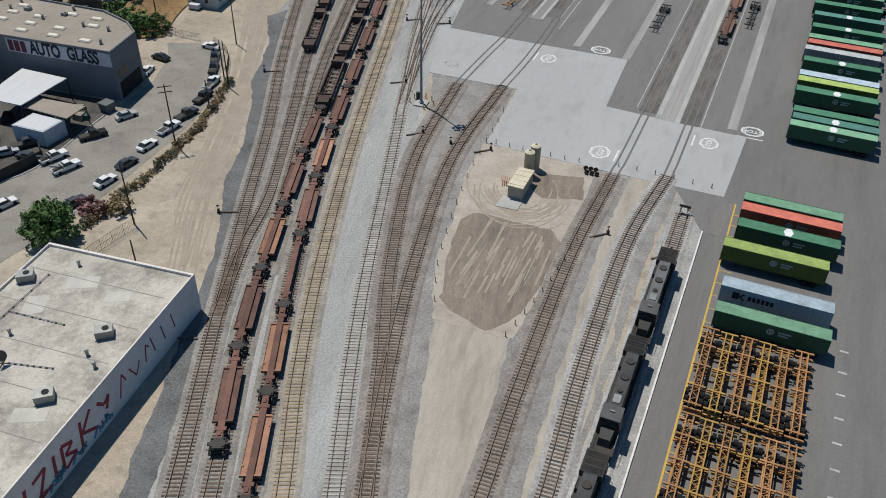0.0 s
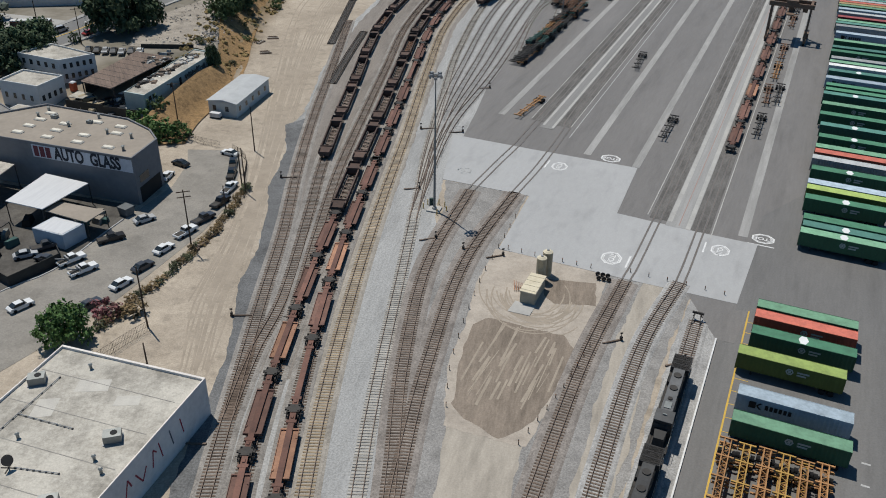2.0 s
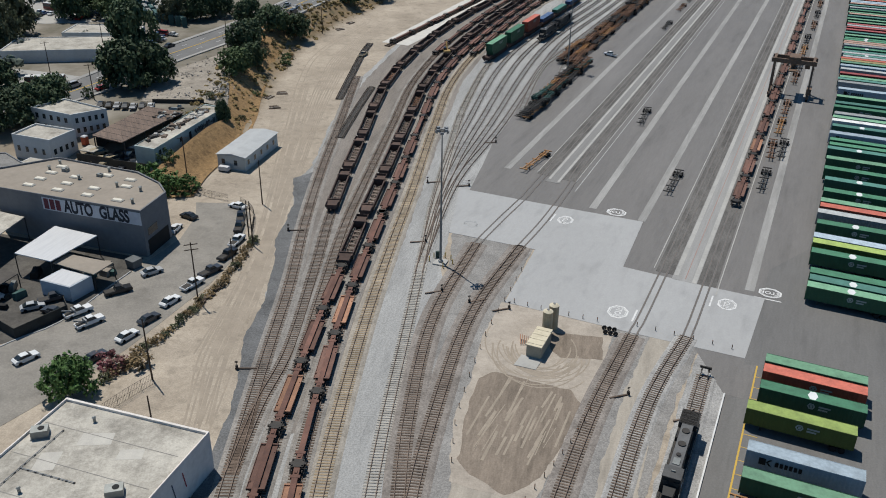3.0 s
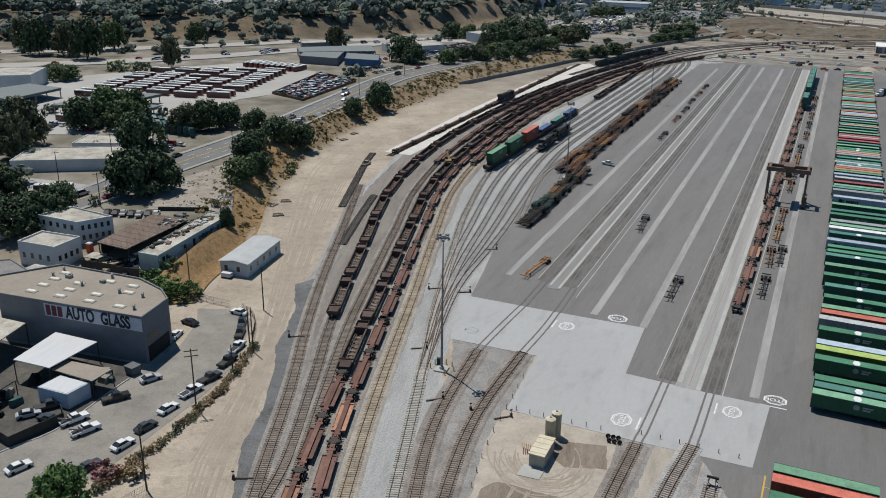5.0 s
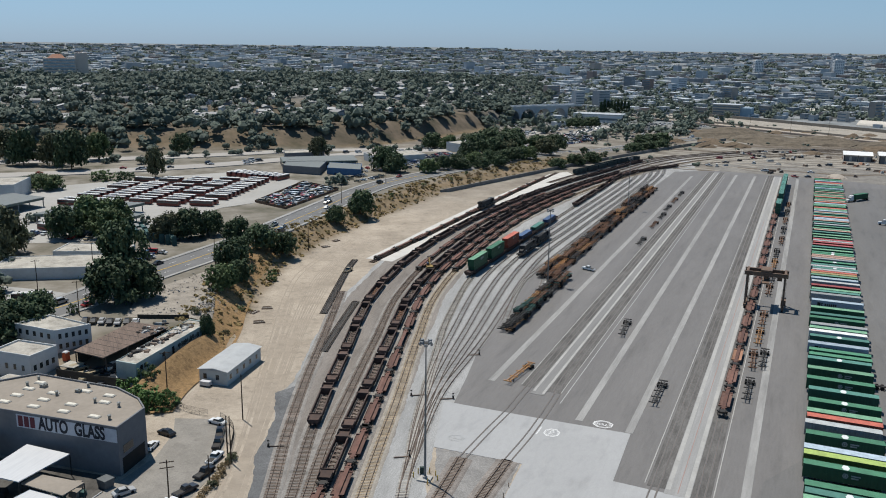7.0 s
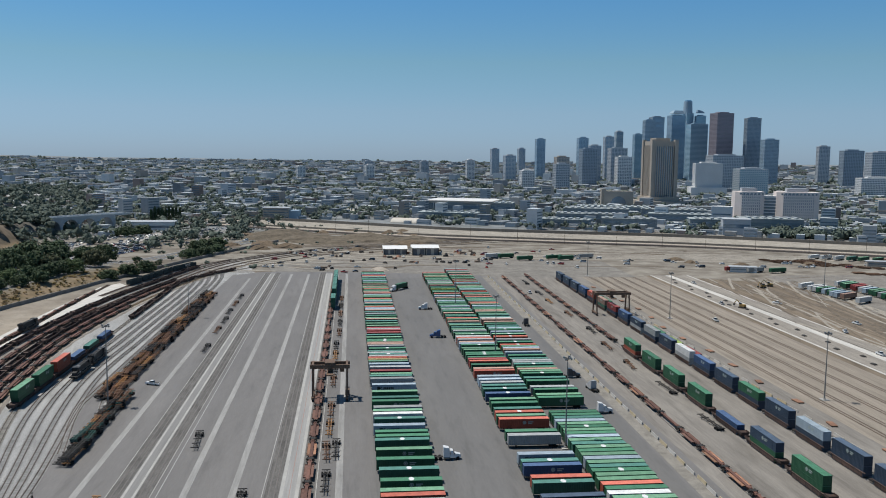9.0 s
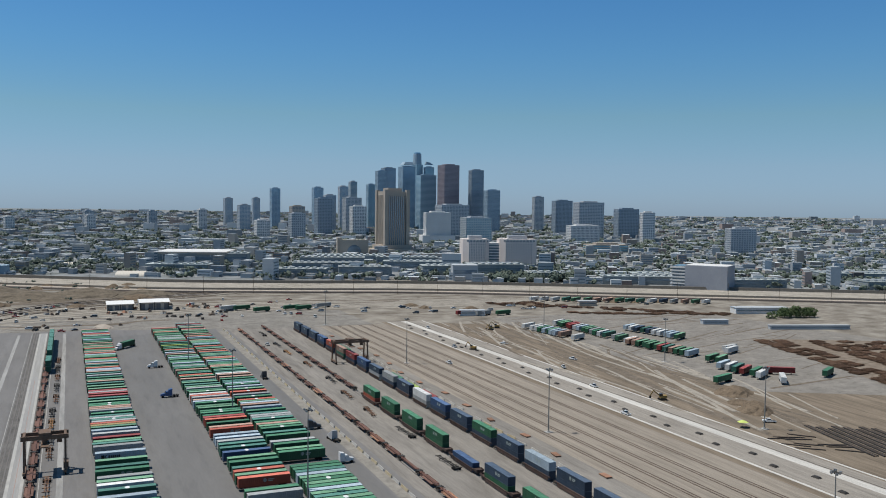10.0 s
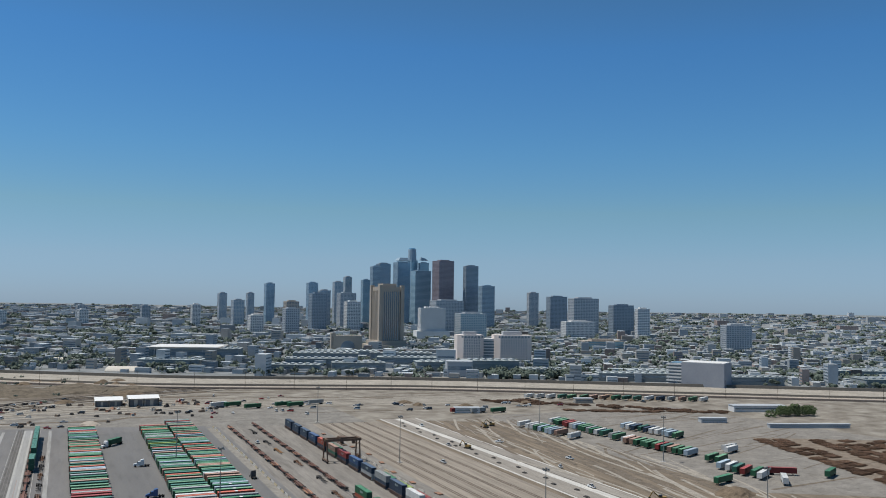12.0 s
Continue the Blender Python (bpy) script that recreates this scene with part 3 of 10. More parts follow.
def track(name, pts, ties, bed=None, embedded=False, near=(0, 0), label="", step=0.62, width=2.3):
    """Rails, sleepers and a ballast bed along a line. near: the stretch of it whose sleepers are single pieces."""
    line = smooth(pts, step)
    TRACKS[name] = line
    t = tagged(new(name), label, "railway track", kind="structure")
    lift = 0.0 if ties is tie_dust else 0.03 + 0.001 * len(TRACKS) if ties is tie_faint else 0.005 * len(TRACKS)      # keeps crossing beds apart
    z = 0.0 if embedded else (0.0 if ties in (tie_faint, tie_dust) or not bed else 0.12) + lift
    if bed:
        part("ballast_bed", ribbon(line[::4] + [line[-1]], -width, width, 0.0, 0.12 + lift, 0.5), bed, t)
    g = Geo()
    for x in (-0.75, 0.75):
        ribbon(line[::2] + [line[-1]], x - 0.06, x + 0.06, z, z + 0.26 if not embedded else 0.135, 0.015, 0, g)
        if embedded:
            ribbon(line[::2] + [line[-1]], x - 0.22, x + 0.22, 0, 0.125, 0.03, 1, g)
    if ties is tie_faint and not embedded:
        for x in (-0.75, 0.75):
            ribbon(line[::4] + [line[-1]], x - 0.17, x + 0.17, 0.0, 0.07 + lift, 0.03, 2, g)
    part("rails", g, (rail_steel, asphalt_dark, mat("rail_stain", (0.2, 0.175, 0.155), (0.13, 0.115, 0.1), 0.95, scale=0.3, fine=2, stretch=(22.2, 1, 0.1, 1))), t)
    if embedded:
        return t
    if ties.name not in TIES:
        me = Geo().box(-1.32, 1.32, -0.13, 0.13, 0.0, 0.2).mesh("sleeper")
        me.materials.append(ties)
        TIES[ties.name] = me
    rest = Geo()
    for i, p in enumerate(line):
        a, b = line[max(i - 1, 0)], line[min(i + 1, len(line) - 1)]
        turn = math.atan2(b.y - a.y, b.x - a.x) - math.pi / 2 + random.uniform(-0.03, 0.03)
        m = Matrix.Translation((p.x, p.y, p.z + (-0.15 if ties in (tie_faint, tie_dust) else -0.015 if bed else -0.12) + lift)) @ Matrix.Rotation(turn, 4, "Z")
        if near[0] < p.y < near[1]:
            ob = new("sleeper", TIES[ties.name])
            ob.parent, ob.matrix_basis = t, m
        else:
            i0 = len(rest.v)
            rest.v += [tuple(m @ Vector(c)) for c in ((-1.32, -0.13, 0.2), (1.32, -0.13, 0.2), (1.32, 0.13, 0.2), (-1.32, 0.13, 0.2), (-1.32, -0.13, 0), (1.32, -0.13, 0), (1.32, 0.13, 0), (-1.32, 0.13, 0))]
            for q in ((0, 1, 2, 3), (4, 5, 1, 0), (6, 7, 3, 2)):
                rest.f.append(tuple(i0 + j for j in q))
                rest.m.append(0)
    if rest.v:
        o = part("sleepers", rest, ties, t)
        o["kind"] = "stuff"
    return t


END = [(176, 684), (272, 742), (360, 758), (720, 800)]
LAB_W, LAB_C = "siding with weathered wooden sleepers and rusty rails", "siding with pale sleepers and rusty rails"
track("railway_track_1", [(-31, 30), (-32, 63), (-33.4, 90.7), (-34.8, 125), (-35.6, 152), (-37.6, 181), (-38.8, 212), (-39.2, 250), (-40, 300)], tie_wood, ballast_mid, near=(58, 130), label=LAB_W)
track("railway_track_2", [(-33.6, 96), (-33.0, 112), (-31.2, 129), (-31.6, 160), (-32.2, 186), (-31, 229), (-27.5, 298), (-11.5, 370), (18.5, 449), (55, 523), (100, 596)] + [(168, 690), (266, 750), (356, 768), (720, 812)], tie_wood, ballast_mid, near=(96, 130), label=LAB_W)
track("railway_track_3", [(-27, 30), (-27.5, 64), (-28.7, 86), (-28.7, 106), (-27.2, 137), (-25.7, 158), (-24.3, 179), (-21.5, 213), (-18.6, 250), (-14, 298), (-2, 352), (25, 434), (62, 512), (107, 588)] + END, tie_wood, ballast_mid, near=(58, 100), label=LAB_W)
track("railway_track_4", [(-22.9, 30), (-22.9, 63), (-23.2, 78), (-23.8, 106), (-23.1, 140), (-20.7, 173), (-17.4, 213), (-14.4, 250), (-9.8, 298), (2, 350), (29, 431), (66, 509), (112, 586), (182, 678), (276, 735), (364, 750), (720, 790)], tie_wood, ballast_mid, near=(58, 70), label=LAB_W)
track("railway_track_5", [(-18.6, 30), (-18.8, 63), (-19.8, 82), (-19.9, 104), (-18.7, 137), (-16.4, 170), (-13.7, 202), (-10.3, 250), (-5.8, 296), (6, 348), (33, 428), (70, 506), (117, 584), (188, 672), (280, 728), (368, 742), (720, 780)], tie_ochre, mat("ballast_sandy", (0.35, 0.32, 0.28), (0.26, 0.238, 0.208), 0.95, scale=0.15, fine=3.0, bump=0.6, stain=0.2, grain=0.3), near=(58, 140), label="siding with ochre-dusted sleepers and rusty rails")
track("railway_track_6", [(-12.9, 30), (-12.7, 63), (-12.7, 85), (-12.1, 107), (-10.4, 139), (-8.9, 170), (-8, 192), (-5, 231), (-1, 272), Y(310, -116), Y(360, -116), Y(520, -116), Y(600, -112), (188, 655), (284, 716), (372, 730), (720, 770)], tie_concrete, None, near=(58, 130), label=LAB_C)
track("railway_track_7", [(-8.6, 30), (-8.6, 64), (-8.4, 86), (-8.4, 110), (-5.7, 141), (2.5, 172)], tie_wood, ballast_brown, near=(58, 135), label=LAB_W, width=2.6)
track("railway_track_8", [(-9.2, 45), (-8.9, 64), (-7.2, 87), (-4.5, 110), (1.4, 141.6), (12.5, 171.5)], tie_wood, ballast_brown, near=(80, 135), label=LAB_W, width=2.6)
track("railway_track_9", [(-3, 40), (5.1, 64), (11, 83), (21.2, 112.4), (31.7, 136.7)], tie_wood, ballast_brown, near=(58, 140), label=LAB_W, width=2.6)
track("railway_track_10", [(4, 40), (13, 64.2), (20.1, 86.5), (31, 115.8), (41.8, 136.5)], tie_wood, ballast_grey, near=(58, 140), label=LAB_W)
track("railway_track_11", [Y(40, -7.7), Y(70, -7.7), Y(105, -7.7), Y(131, -7.9)], tie_wood, ballast_grey, near=(100, 140), label="stub siding with wooden sleepers ending at a bumper")
track("railway_track_12", [(2.5, 172), (9, 186.5), (15, 199.5), Y(215, -61.6), Y(420, -61.6), Y(640, -61.6)], tie_wood, None, True, label="track sunk in the concrete and asphalt")
track("railway_track_13", [(12.5, 171.5), (19, 186), (27, 207), Y(230, -54.6), Y(420, -54.6), Y(640, -54.6)], tie_wood, None, True, label="track sunk in the concrete and asphalt")
track("railway_track_14", [(31.7, 136.7), Y(160, -21.9), Y(300, -21.6), Y(640, -21.6)], tie_wood, None, True, label="track sunk in the concrete and asphalt")
track("railway_track_15", [(41.8, 136.5), Y(165, -12.7), Y(300, -12.7), Y(640, -12.7)], tie_wood, None, True, label="track sunk in the concrete and asphalt")
for i, r in enumerate((-111.6, -107.3, -103.0, -98.7)):
    track("railway_track_%d" % (16 + i), [(-9.6 + 0.4 * i, 158 + 4 * i), (-6.6 + 1.4 * i, 205 + i), (-0.5 + 3.6 * i, 252), Y(318 + 6 * i, r), Y(420, r), Y(580, r + 1), Y(650, r - 8)], tie_faint, None, label=LAB_W)
for i, (s, r) in enumerate(((300, -94.6), (322, -90.6))):
    track("railway_track_%d" % (32 + i), [Y(s - 45, r + 9), Y(s, r + 0.6), Y(s + 40, r), Y(580, r), Y(640, r - 4)], tie_faint, None, label=LAB_W)
for i, r in enumerate((102.3, 120.3, 139.3, 166, 173, 181, 189, 198)):
    track("railway_track_%d" % (20 + i), [Y(130, r), Y(300, r), Y(590, r)], tie_dust, None, i < 3, label="dusty eastern siding", step=0.8)
track("railway_track_31", [(-28.3, 122), (-28.4, 150), (-28.0, 180), (-25.8, 213), (-23.0, 250), (-19, 298), (-6.8, 356), (21.5, 441), (58.5, 517), (103.5, 592), (172, 687), (268, 746)], tie_wood, ballast_mid, label=LAB_W)
track("railway_track_28", [(-42.6, 273), (-42.2, 300), (-41.6, 330), (-40.4, 346)], tie_dark, ballast_dark, label="short stretch of dark old track", width=1.5)
track("railway_track_29", [(-37.4, 237), (-35.6, 262), (-33.4, 287)], tie_dark, ballast_dark, label="short stretch of dark old track", width=1.5)
track("railway_track_34", [(62, 556), (81.4, 588), (99, 613), (121, 646), (144, 672), (182, 706)], tie_wood, ballast_mid, label=LAB_W)
track("railway_track_30", [Y(304, -160), Y(360, -160), Y(420, -160.5), Y(500, -161), Y(584, -160)], tie_wood, None, label="new track beside the concrete pad")
slab("pavement_pad", [Y(309, -165), Y(309, -153), Y(402, -152), Y(458, -150.5), Y(581, -148), Y(592, -155), Y(575, -163), Y(464, -167), Y(390, -167), Y(352, -166)], -0.4, 0.06, concrete_new, "new white concrete pad beside the track")

# ======== freight containers and their chassis ========
CONT = {
    "green": ((0.045, 0.27, 0.13), "dark green"), "teal": ((0.06, 0.27, 0.21), "blue-green"), "pale": ((0.17, 0.43, 0.24), "sun-faded green"), "lime": ((0.33, 0.46, 0.07), "lime green"),
    "orange": ((0.72, 0.14, 0.07), "orange-red"), "red": ((0.45, 0.06, 0.055), "dark red"), "white": ((0.72, 0.73, 0.72), "off-white"), "ice": ((0.42, 0.52, 0.6), "pale blue-grey"),
    "grey": ((0.4, 0.42, 0.42), "grey ribbed"), "blue": ((0.05, 0.13, 0.3), "blue"), "navy": ((0.055, 0.105, 0.18), "navy blue"), "peach": ((0.55, 0.33, 0.24), "faded orange"), "ochre": ((0.5, 0.36, 0.12), "faded yellow"),
}
emblem_white = mat("emblem_white", (0.78, 0.8, 0.8), (0.65, 0.67, 0.67), 0.6)
emblem_grey = mat("emblem_grey", (0.34, 0.4, 0.38), (0.28, 0.33, 0.31), 0.6)
PROTO = {}


class Bulk:
    """Joins many copies of meshes into one mesh."""

    def __init__(self):
        self.items = []

    def add(self, me, m):
        self.items.append((me, m.copy()))

    def link(self, name, label, category):
        v, f, k, mats = [], [], [], []
        for me, m in self.items:
            base = len(v)
            v += [tuple(m @ q.co) for q in me.vertices]
            slots = []
            for w in me.materials:
                if w not in mats:
                    mats.append(w)
                slots.append(mats.index(w))
            for q in me.polygons:
                f.append(tuple(base + i for i in q.vertices))
                k.append(slots[q.material_index])
        me = bpy.data.meshes.new(name)
        me.from_pydata(v, [], f)
        me.polygons.foreach_set("material_index", k)
        for w in mats:
            me.materials.append(w)
        me.update()
        return tagged(new(name, me), label, category, kind="stuff")


FAR_BOXES, FAR_CHASSIS, FAR_TRUCKS = Bulk(), Bulk(), Bulk()


def container_meshes(colour, length=16.15):
    """Meshes of one colour: ribbed walls, roof sheet, door leaf with bars, corner frame."""
    key = (colour, length)
    if key in PROTO:
        return PROTO[key]
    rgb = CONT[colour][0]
    # wall and door colours carry painted shade, well below the sun-faded roof
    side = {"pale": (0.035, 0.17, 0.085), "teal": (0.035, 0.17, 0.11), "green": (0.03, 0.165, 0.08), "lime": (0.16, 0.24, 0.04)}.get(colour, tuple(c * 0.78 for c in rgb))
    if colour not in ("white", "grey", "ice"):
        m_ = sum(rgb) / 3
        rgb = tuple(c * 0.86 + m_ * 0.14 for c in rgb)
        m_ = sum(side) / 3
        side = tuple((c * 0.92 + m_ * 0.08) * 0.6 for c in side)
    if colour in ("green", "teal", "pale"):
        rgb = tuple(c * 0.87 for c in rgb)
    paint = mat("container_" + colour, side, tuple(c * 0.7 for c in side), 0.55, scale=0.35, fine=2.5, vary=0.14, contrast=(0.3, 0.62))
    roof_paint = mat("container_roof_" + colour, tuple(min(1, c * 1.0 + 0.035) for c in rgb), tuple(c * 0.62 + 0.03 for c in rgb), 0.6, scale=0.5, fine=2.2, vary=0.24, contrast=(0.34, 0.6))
    h, w, L = 2.9, 1.3, length / 2
    g = Geo()
    n = int(length / 0.32)
    deep = 0.06 if colour == "grey" else 0.03
    for side in (-1, 1):
        pts = []
        for i in range(n + 1):
            y = -L + 0.12 + (length - 0.24) * i / n
            d = w - 0.02 - (deep if i % 2 else 0.0)
            pts += [(side * d, y), (side * d, min(y + (length - 0.24) / n * 0.6, L - 0.12))]
        base = len(g.v)
        for x, y in pts:
            g.v += [(x, y, 0.14), (x, y, h - 0.1)]
        for i in range(len(pts) - 1):
            a = base + 2 * i
            g.f.append((a, a + 2, a + 3, a + 1) if side > 0 else (a + 1, a + 3, a + 2, a))
            g.m.append(0)
        g.box(*sorted((side * w, side * (w - 0.1))), -L, L, 0, 0.15)
        g.box(*sorted((side * w, side * (w - 0.08))), -L, L, h - 0.11, h)
        for y in (-L, L - 0.16, -6.1, 6.1):
            g.box(*sorted((side * w, side * (w - 0.12))), y, y + 0.16, 0.15, h - 0.11)
    g.box(-w + 0.1, w - 0.1, -L + 0.03, -L + 0.1, 0, h - 0.11)
    g.box(-w + 0.1, w - 0.1, -L + 0.1, L - 0.1, 0.02, 0.12)
    walls = g.mesh("body")
    g = Geo().box(-w + 0.08, w - 0.08, -L, L, h - 0.13, h - 0.035)
    for i in range(int(length / 0.9)):
        y = -L + 0.5 + 0.9 * i
        g.box(-w + 0.12, w - 0.12, y, y + 0.4, h - 0.04, h - 0.018)
    roof = g.mesh("roof")
    g = Geo()
    for x in (-1, 1):
        g.box(*sorted((x * 0.02, x * (w - 0.11))), L - 0.09, L - 0.04, 0.13, h - 0.12)
        for q in (0.35, 0.85):
            g.tube((x * q, L - 0.02, 0.1), (x * q, L - 0.02, h - 0.12), 0.03, n=5)
    doors = g.mesh("door_end")
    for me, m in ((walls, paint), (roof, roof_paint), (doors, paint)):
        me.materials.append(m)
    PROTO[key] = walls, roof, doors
    return PROTO[key]


hexa = Geo().prism([(0.8 * math.cos(k * math.pi / 3), 1.25 * math.sin(k * math.pi / 3)) for k in range(6)], 0, 0.02).mesh("emblem")
hexa.materials.append(emblem_white)
g = Geo()
for k in range(6):
    a, b = k * math.pi / 3, (k + 1) * math.pi / 3
    g.prism([(q * math.cos(w), q * math.sin(w)) for w, q in ((a, 0.62), (b, 0.62), (b, 0.38), (a, 0.38))], 0, 0.012)
g.box(-0.2, 0.2, -0.25, 0.25, 0, 0.012)
for k in range(2):
    g.box(1.1, 2.5 + 0.4 * k, -0.45 + 0.5 * k, -0.15 + 0.5 * k, 0, 0.012)
badge = g.mesh("badge")
badge.materials.append(emblem_grey)


def container(m, colour, mark="", label="", length=16.15, group="containers in the yard", stand="on a chassis in a tight row"):
    walls, roof, doors = container_meshes(colour, length)
    word_c = CONT[colour][1]
    t = thing("freight_container", m, label or "%s steel freight container %s" % (word_c, stand), "shipping container", group)
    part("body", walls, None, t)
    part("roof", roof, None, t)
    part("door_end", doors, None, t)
    if "r" in mark:
        part("emblem", hexa, None, t, "white emblem plate on the roof", at=pose(0, 0, 2.885, 0, 0, 90))
    if "s" in mark:
        for x, rz in ((1.305, 90), (-1.305, -90)):
            part("emblem", badge, None, t, "pale round emblem with bars", at=pose(x, 0, 1.7, 90, 0, rz))
    if "k" in mark:
        for x, rz in ((1.305, 90), (-1.305, -90)):
            q = Geo().box(-6.2, -5.2, -0.6, 0.6, 0, 0.012)
            q.face([(-5.2, 0, 0.012), (-4.7, -0.6, 0.012), (-4.3, -0.6, 0.012), (-4.9, 0.0, 0.012)])
            q.face([(-5.2, 0, 0.012), (-4.9, 0.0, 0.012), (-4.3, 0.6, 0.012), (-4.7, 0.6, 0.012)])
            for i in range(6):
                q.box(-3.9 + 0.65 * i, -3.45 + 0.65 * i, -0.42, 0.42, 0, 0.012)
            part("emblem", q, black, t, "dark company marking as plain shapes", at=pose(x, 0, 1.55, 90, 0, rz))
    return t


def chassis_meshes():
    if "chassis" in PROTO:
        return PROTO["chassis"]
    g = Geo()
    for x in (-0.45, 0.45):
        g.box(x - 0.08, x + 0.08, -8.0, 8.0, 0.85, 1.15)
    for y in (-8.0, -4.2, 0, 4.2, 7.7):
        g.box(-1.2, 1.2, y - 0.1, y + 0.15, 0.95, 1.19)
    for i in range(10):
        y = -7.2 + 1.5 * i
        g.beam((-0.45, y, 1.05), (0.45, y + 0.75, 1.05), 0.08, 0.08)
        g.beam((0.45, y + 0.75, 1.05), (-0.45, y + 1.5, 1.05), 0.08, 0.08)
    frame_me = g.mesh("frame")
    g = Geo()
    for y in (5.2, 6.5):
        g.tube((-1.1, y, 0.5), (1.1, y, 0.5), 0.08, n=6)
        for x in (-1, 1):
            g.tube((x * 0.72, y, 0.5), (x * 1.25, y, 0.5), 0.5, n=12)
    g.box(-0.5, 0.5, 5.0, 6.7, 0.55, 0.86)
    wheels = g.mesh("bogie")
    g = Geo()
    for x in (-0.6, 0.6):
        g.box(x - 0.07, x + 0.07, -5.6, -5.4, 0.1, 0.9)
        g.box(x - 0.16, x + 0.16, -5.65, -5.35, 0.05, 0.12)
    g.box(-0.6, 0.6, -5.55, -5.45, 0.6, 0.7)
    legs = g.mesh("landing_gear")
    wheels.materials.append(rubber)
    legs.materials.append(steel_dark)
    PROTO["chassis"] = frame_me, wheels, legs
    return PROTO["chassis"]


CH_PAINT = {}
for nm, c in (("yellow", (0.5, 0.3, 0.08)), ("orange", (0.46, 0.24, 0.1)), ("rust", (0.25, 0.135, 0.08)), ("dark", (0.07, 0.065, 0.06)), ("green", (0.06, 0.14, 0.12)), ("grey", (0.3, 0.31, 0.34))):
    CH_PAINT[nm] = mat("chassis_" + nm, c, tuple(q * 0.65 for q in c), 0.7, scale=0.5, fine=3, vary=0.15)


def chassis(m, colour="dark", group="container chassis", note="parked under a container"):
    f, w, l = chassis_meshes()
    key = "chassis_" + colour
    if key not in PROTO:
        PROTO[key] = f.copy()
        PROTO[key].materials.append(CH_PAINT[colour])
    t = thing("container_chassis", m, "%s steel container chassis %s" % (colour, note), "trailer chassis", group)
    part("frame", PROTO[key], None, t)
    part("bogie", w, None, t)
    part("landing_gear", l, None, t)
    return t


PALETTE = ["green"] * 34 + ["teal"] * 12 + ["pale"] * 16 + ["orange"] * 6 + ["white"] * 5 + ["ice"] * 9 + ["grey"] * 6 + ["red"] * 3 + ["peach"] * 6 + ["lime"] * 1 + ["ochre"] * 1 + ["blue"] * 1
rnd = random.Random(7)
mixer = random.Random(17)
SPLIT_S = 395          # beyond this the rows are joined


def stand_at(s, r, colour, mark):
    if s > 290 and mark != "k" and mixer.random() < 0.38:
        colour = mixer.choice(("pale", "peach", "teal", "teal", "ice", "pale", "red", "peach", "grey", "orange"))
    m = ypose(s, r + rnd.uniform(-0.35, 0.35), 1.2, -90 + rnd.uniform(-0.5, 0.5))
    if colour in ("white", "ice", "grey", "peach", "red", "ochre") and mark != "k":
        mark = ""
    if s > SPLIT_S:
        for me in container_meshes(colour):
            FAR_BOXES.add(me, m)
    else:
        container(m, colour, mark)
    under = m @ pose(0, 0, -1.2)
    if s > 240:
        f, w, l = chassis_meshes()
        if "chassis_dark" not in PROTO:
            chassis(ypose(160, 60, 0.06), "dark", "loose chassis", "standing empty on the asphalt")
        for me in (PROTO["chassis_dark"], w):
            FAR_CHASSIS.add(me, under)
    else:
        chassis(under)


def row(r, s1, first, dense=0.45):
    """A row of containers across the lane: the first ones as given, then tight pairs and gaps."""
    for s, colour, mark in first:
        stand_at(s, r, colour, mark)
    s = first[-1][0]
    while True:
        s += 3.0 if rnd.random() < dense else rnd.uniform(4.6, 6.2)
        if s > s1:
            return
        stand_at(s, r, rnd.choice(PALETTE), rnd.choice(("", "", "s", "rs", "r")))


row(14.2, 620, [(165.6, "pale", "rs"), (168.8, "teal", "r"), (172.0, "green", ""), (181.6, "green", "rs"), (186.6, "lime", ""), (189.6, "ice", ""), (197.4, "green", "rs"), (203.6, "grey", ""), (207.6, "orange", ""), (210.8, "pale", ""), (217.6, "green", "rs"), (225.6, "teal", "r"), (233.4, "green", "s"), (241.4, "pale", "s"), (249.6, "teal", "r"),
              (253.2, "green", ""), (257.2, "green", ""), (263.4, "ice", "k"), (270.4, "teal", "r"), (275.6, "white", ""), (279.0, "pale", ""), (283.0, "grey", ""), (290.2, "green", "s"), (294.6, "teal", ""), (302.0, "pale", ""), (311.4, "ice", "k"), (320.0, "green", "s"), (323.8, "teal", "")])
row(53.0, 590, [(190.6, "teal", "r"), (194.2, "navy", "s"), (203.0, "teal", "r"), (206.6, "orange", "s"), (215.0, "blue", "s"), (218.2, "teal", "r"), (223.6, "ice", "k"), (239.6, "grey", ""), (243.2, "green", ""), (255.2, "orange", "s"), (258.6, "pale", ""), (262.4, "orange", "r"), (266.2, "teal", ""), (272.6, "green", ""), (277.0, "pale", ""), (284.2, "blue", "r"),
              (289.8, "teal", "r"), (294.2, "teal", ""), (298.4, "grey", ""), (302.6, "teal", ""), (307.0, "ice", ""), (315.4, "orange", "s"), (318.6, "pale", ""), (324.8, "green", ""), (330.6, "orange", ""), (334.0, "peach", "")])
row(70.6, 609, [(186.4 + 3.02 * i, c, "r" if i % 6 == 2 else "") for i, c in enumerate(("pale", "green", "pale", "white", "green", "orange", "pale", "pale", "green", "teal", "pale", "ice", "pale", "green", "pale", "teal", "pale", "ice", "green", "pale", "green", "pale", "ice", "teal", "green", "green"))] +
    [(278.6, "green", "s"), (282.0, "pale", ""), (288.6, "green", ""), (292.0, "white", ""), (300.2, "green", ""), (304.4, "teal", ""), (311.0, "green", "r"), (314.4, "pale", "")], 0.6)
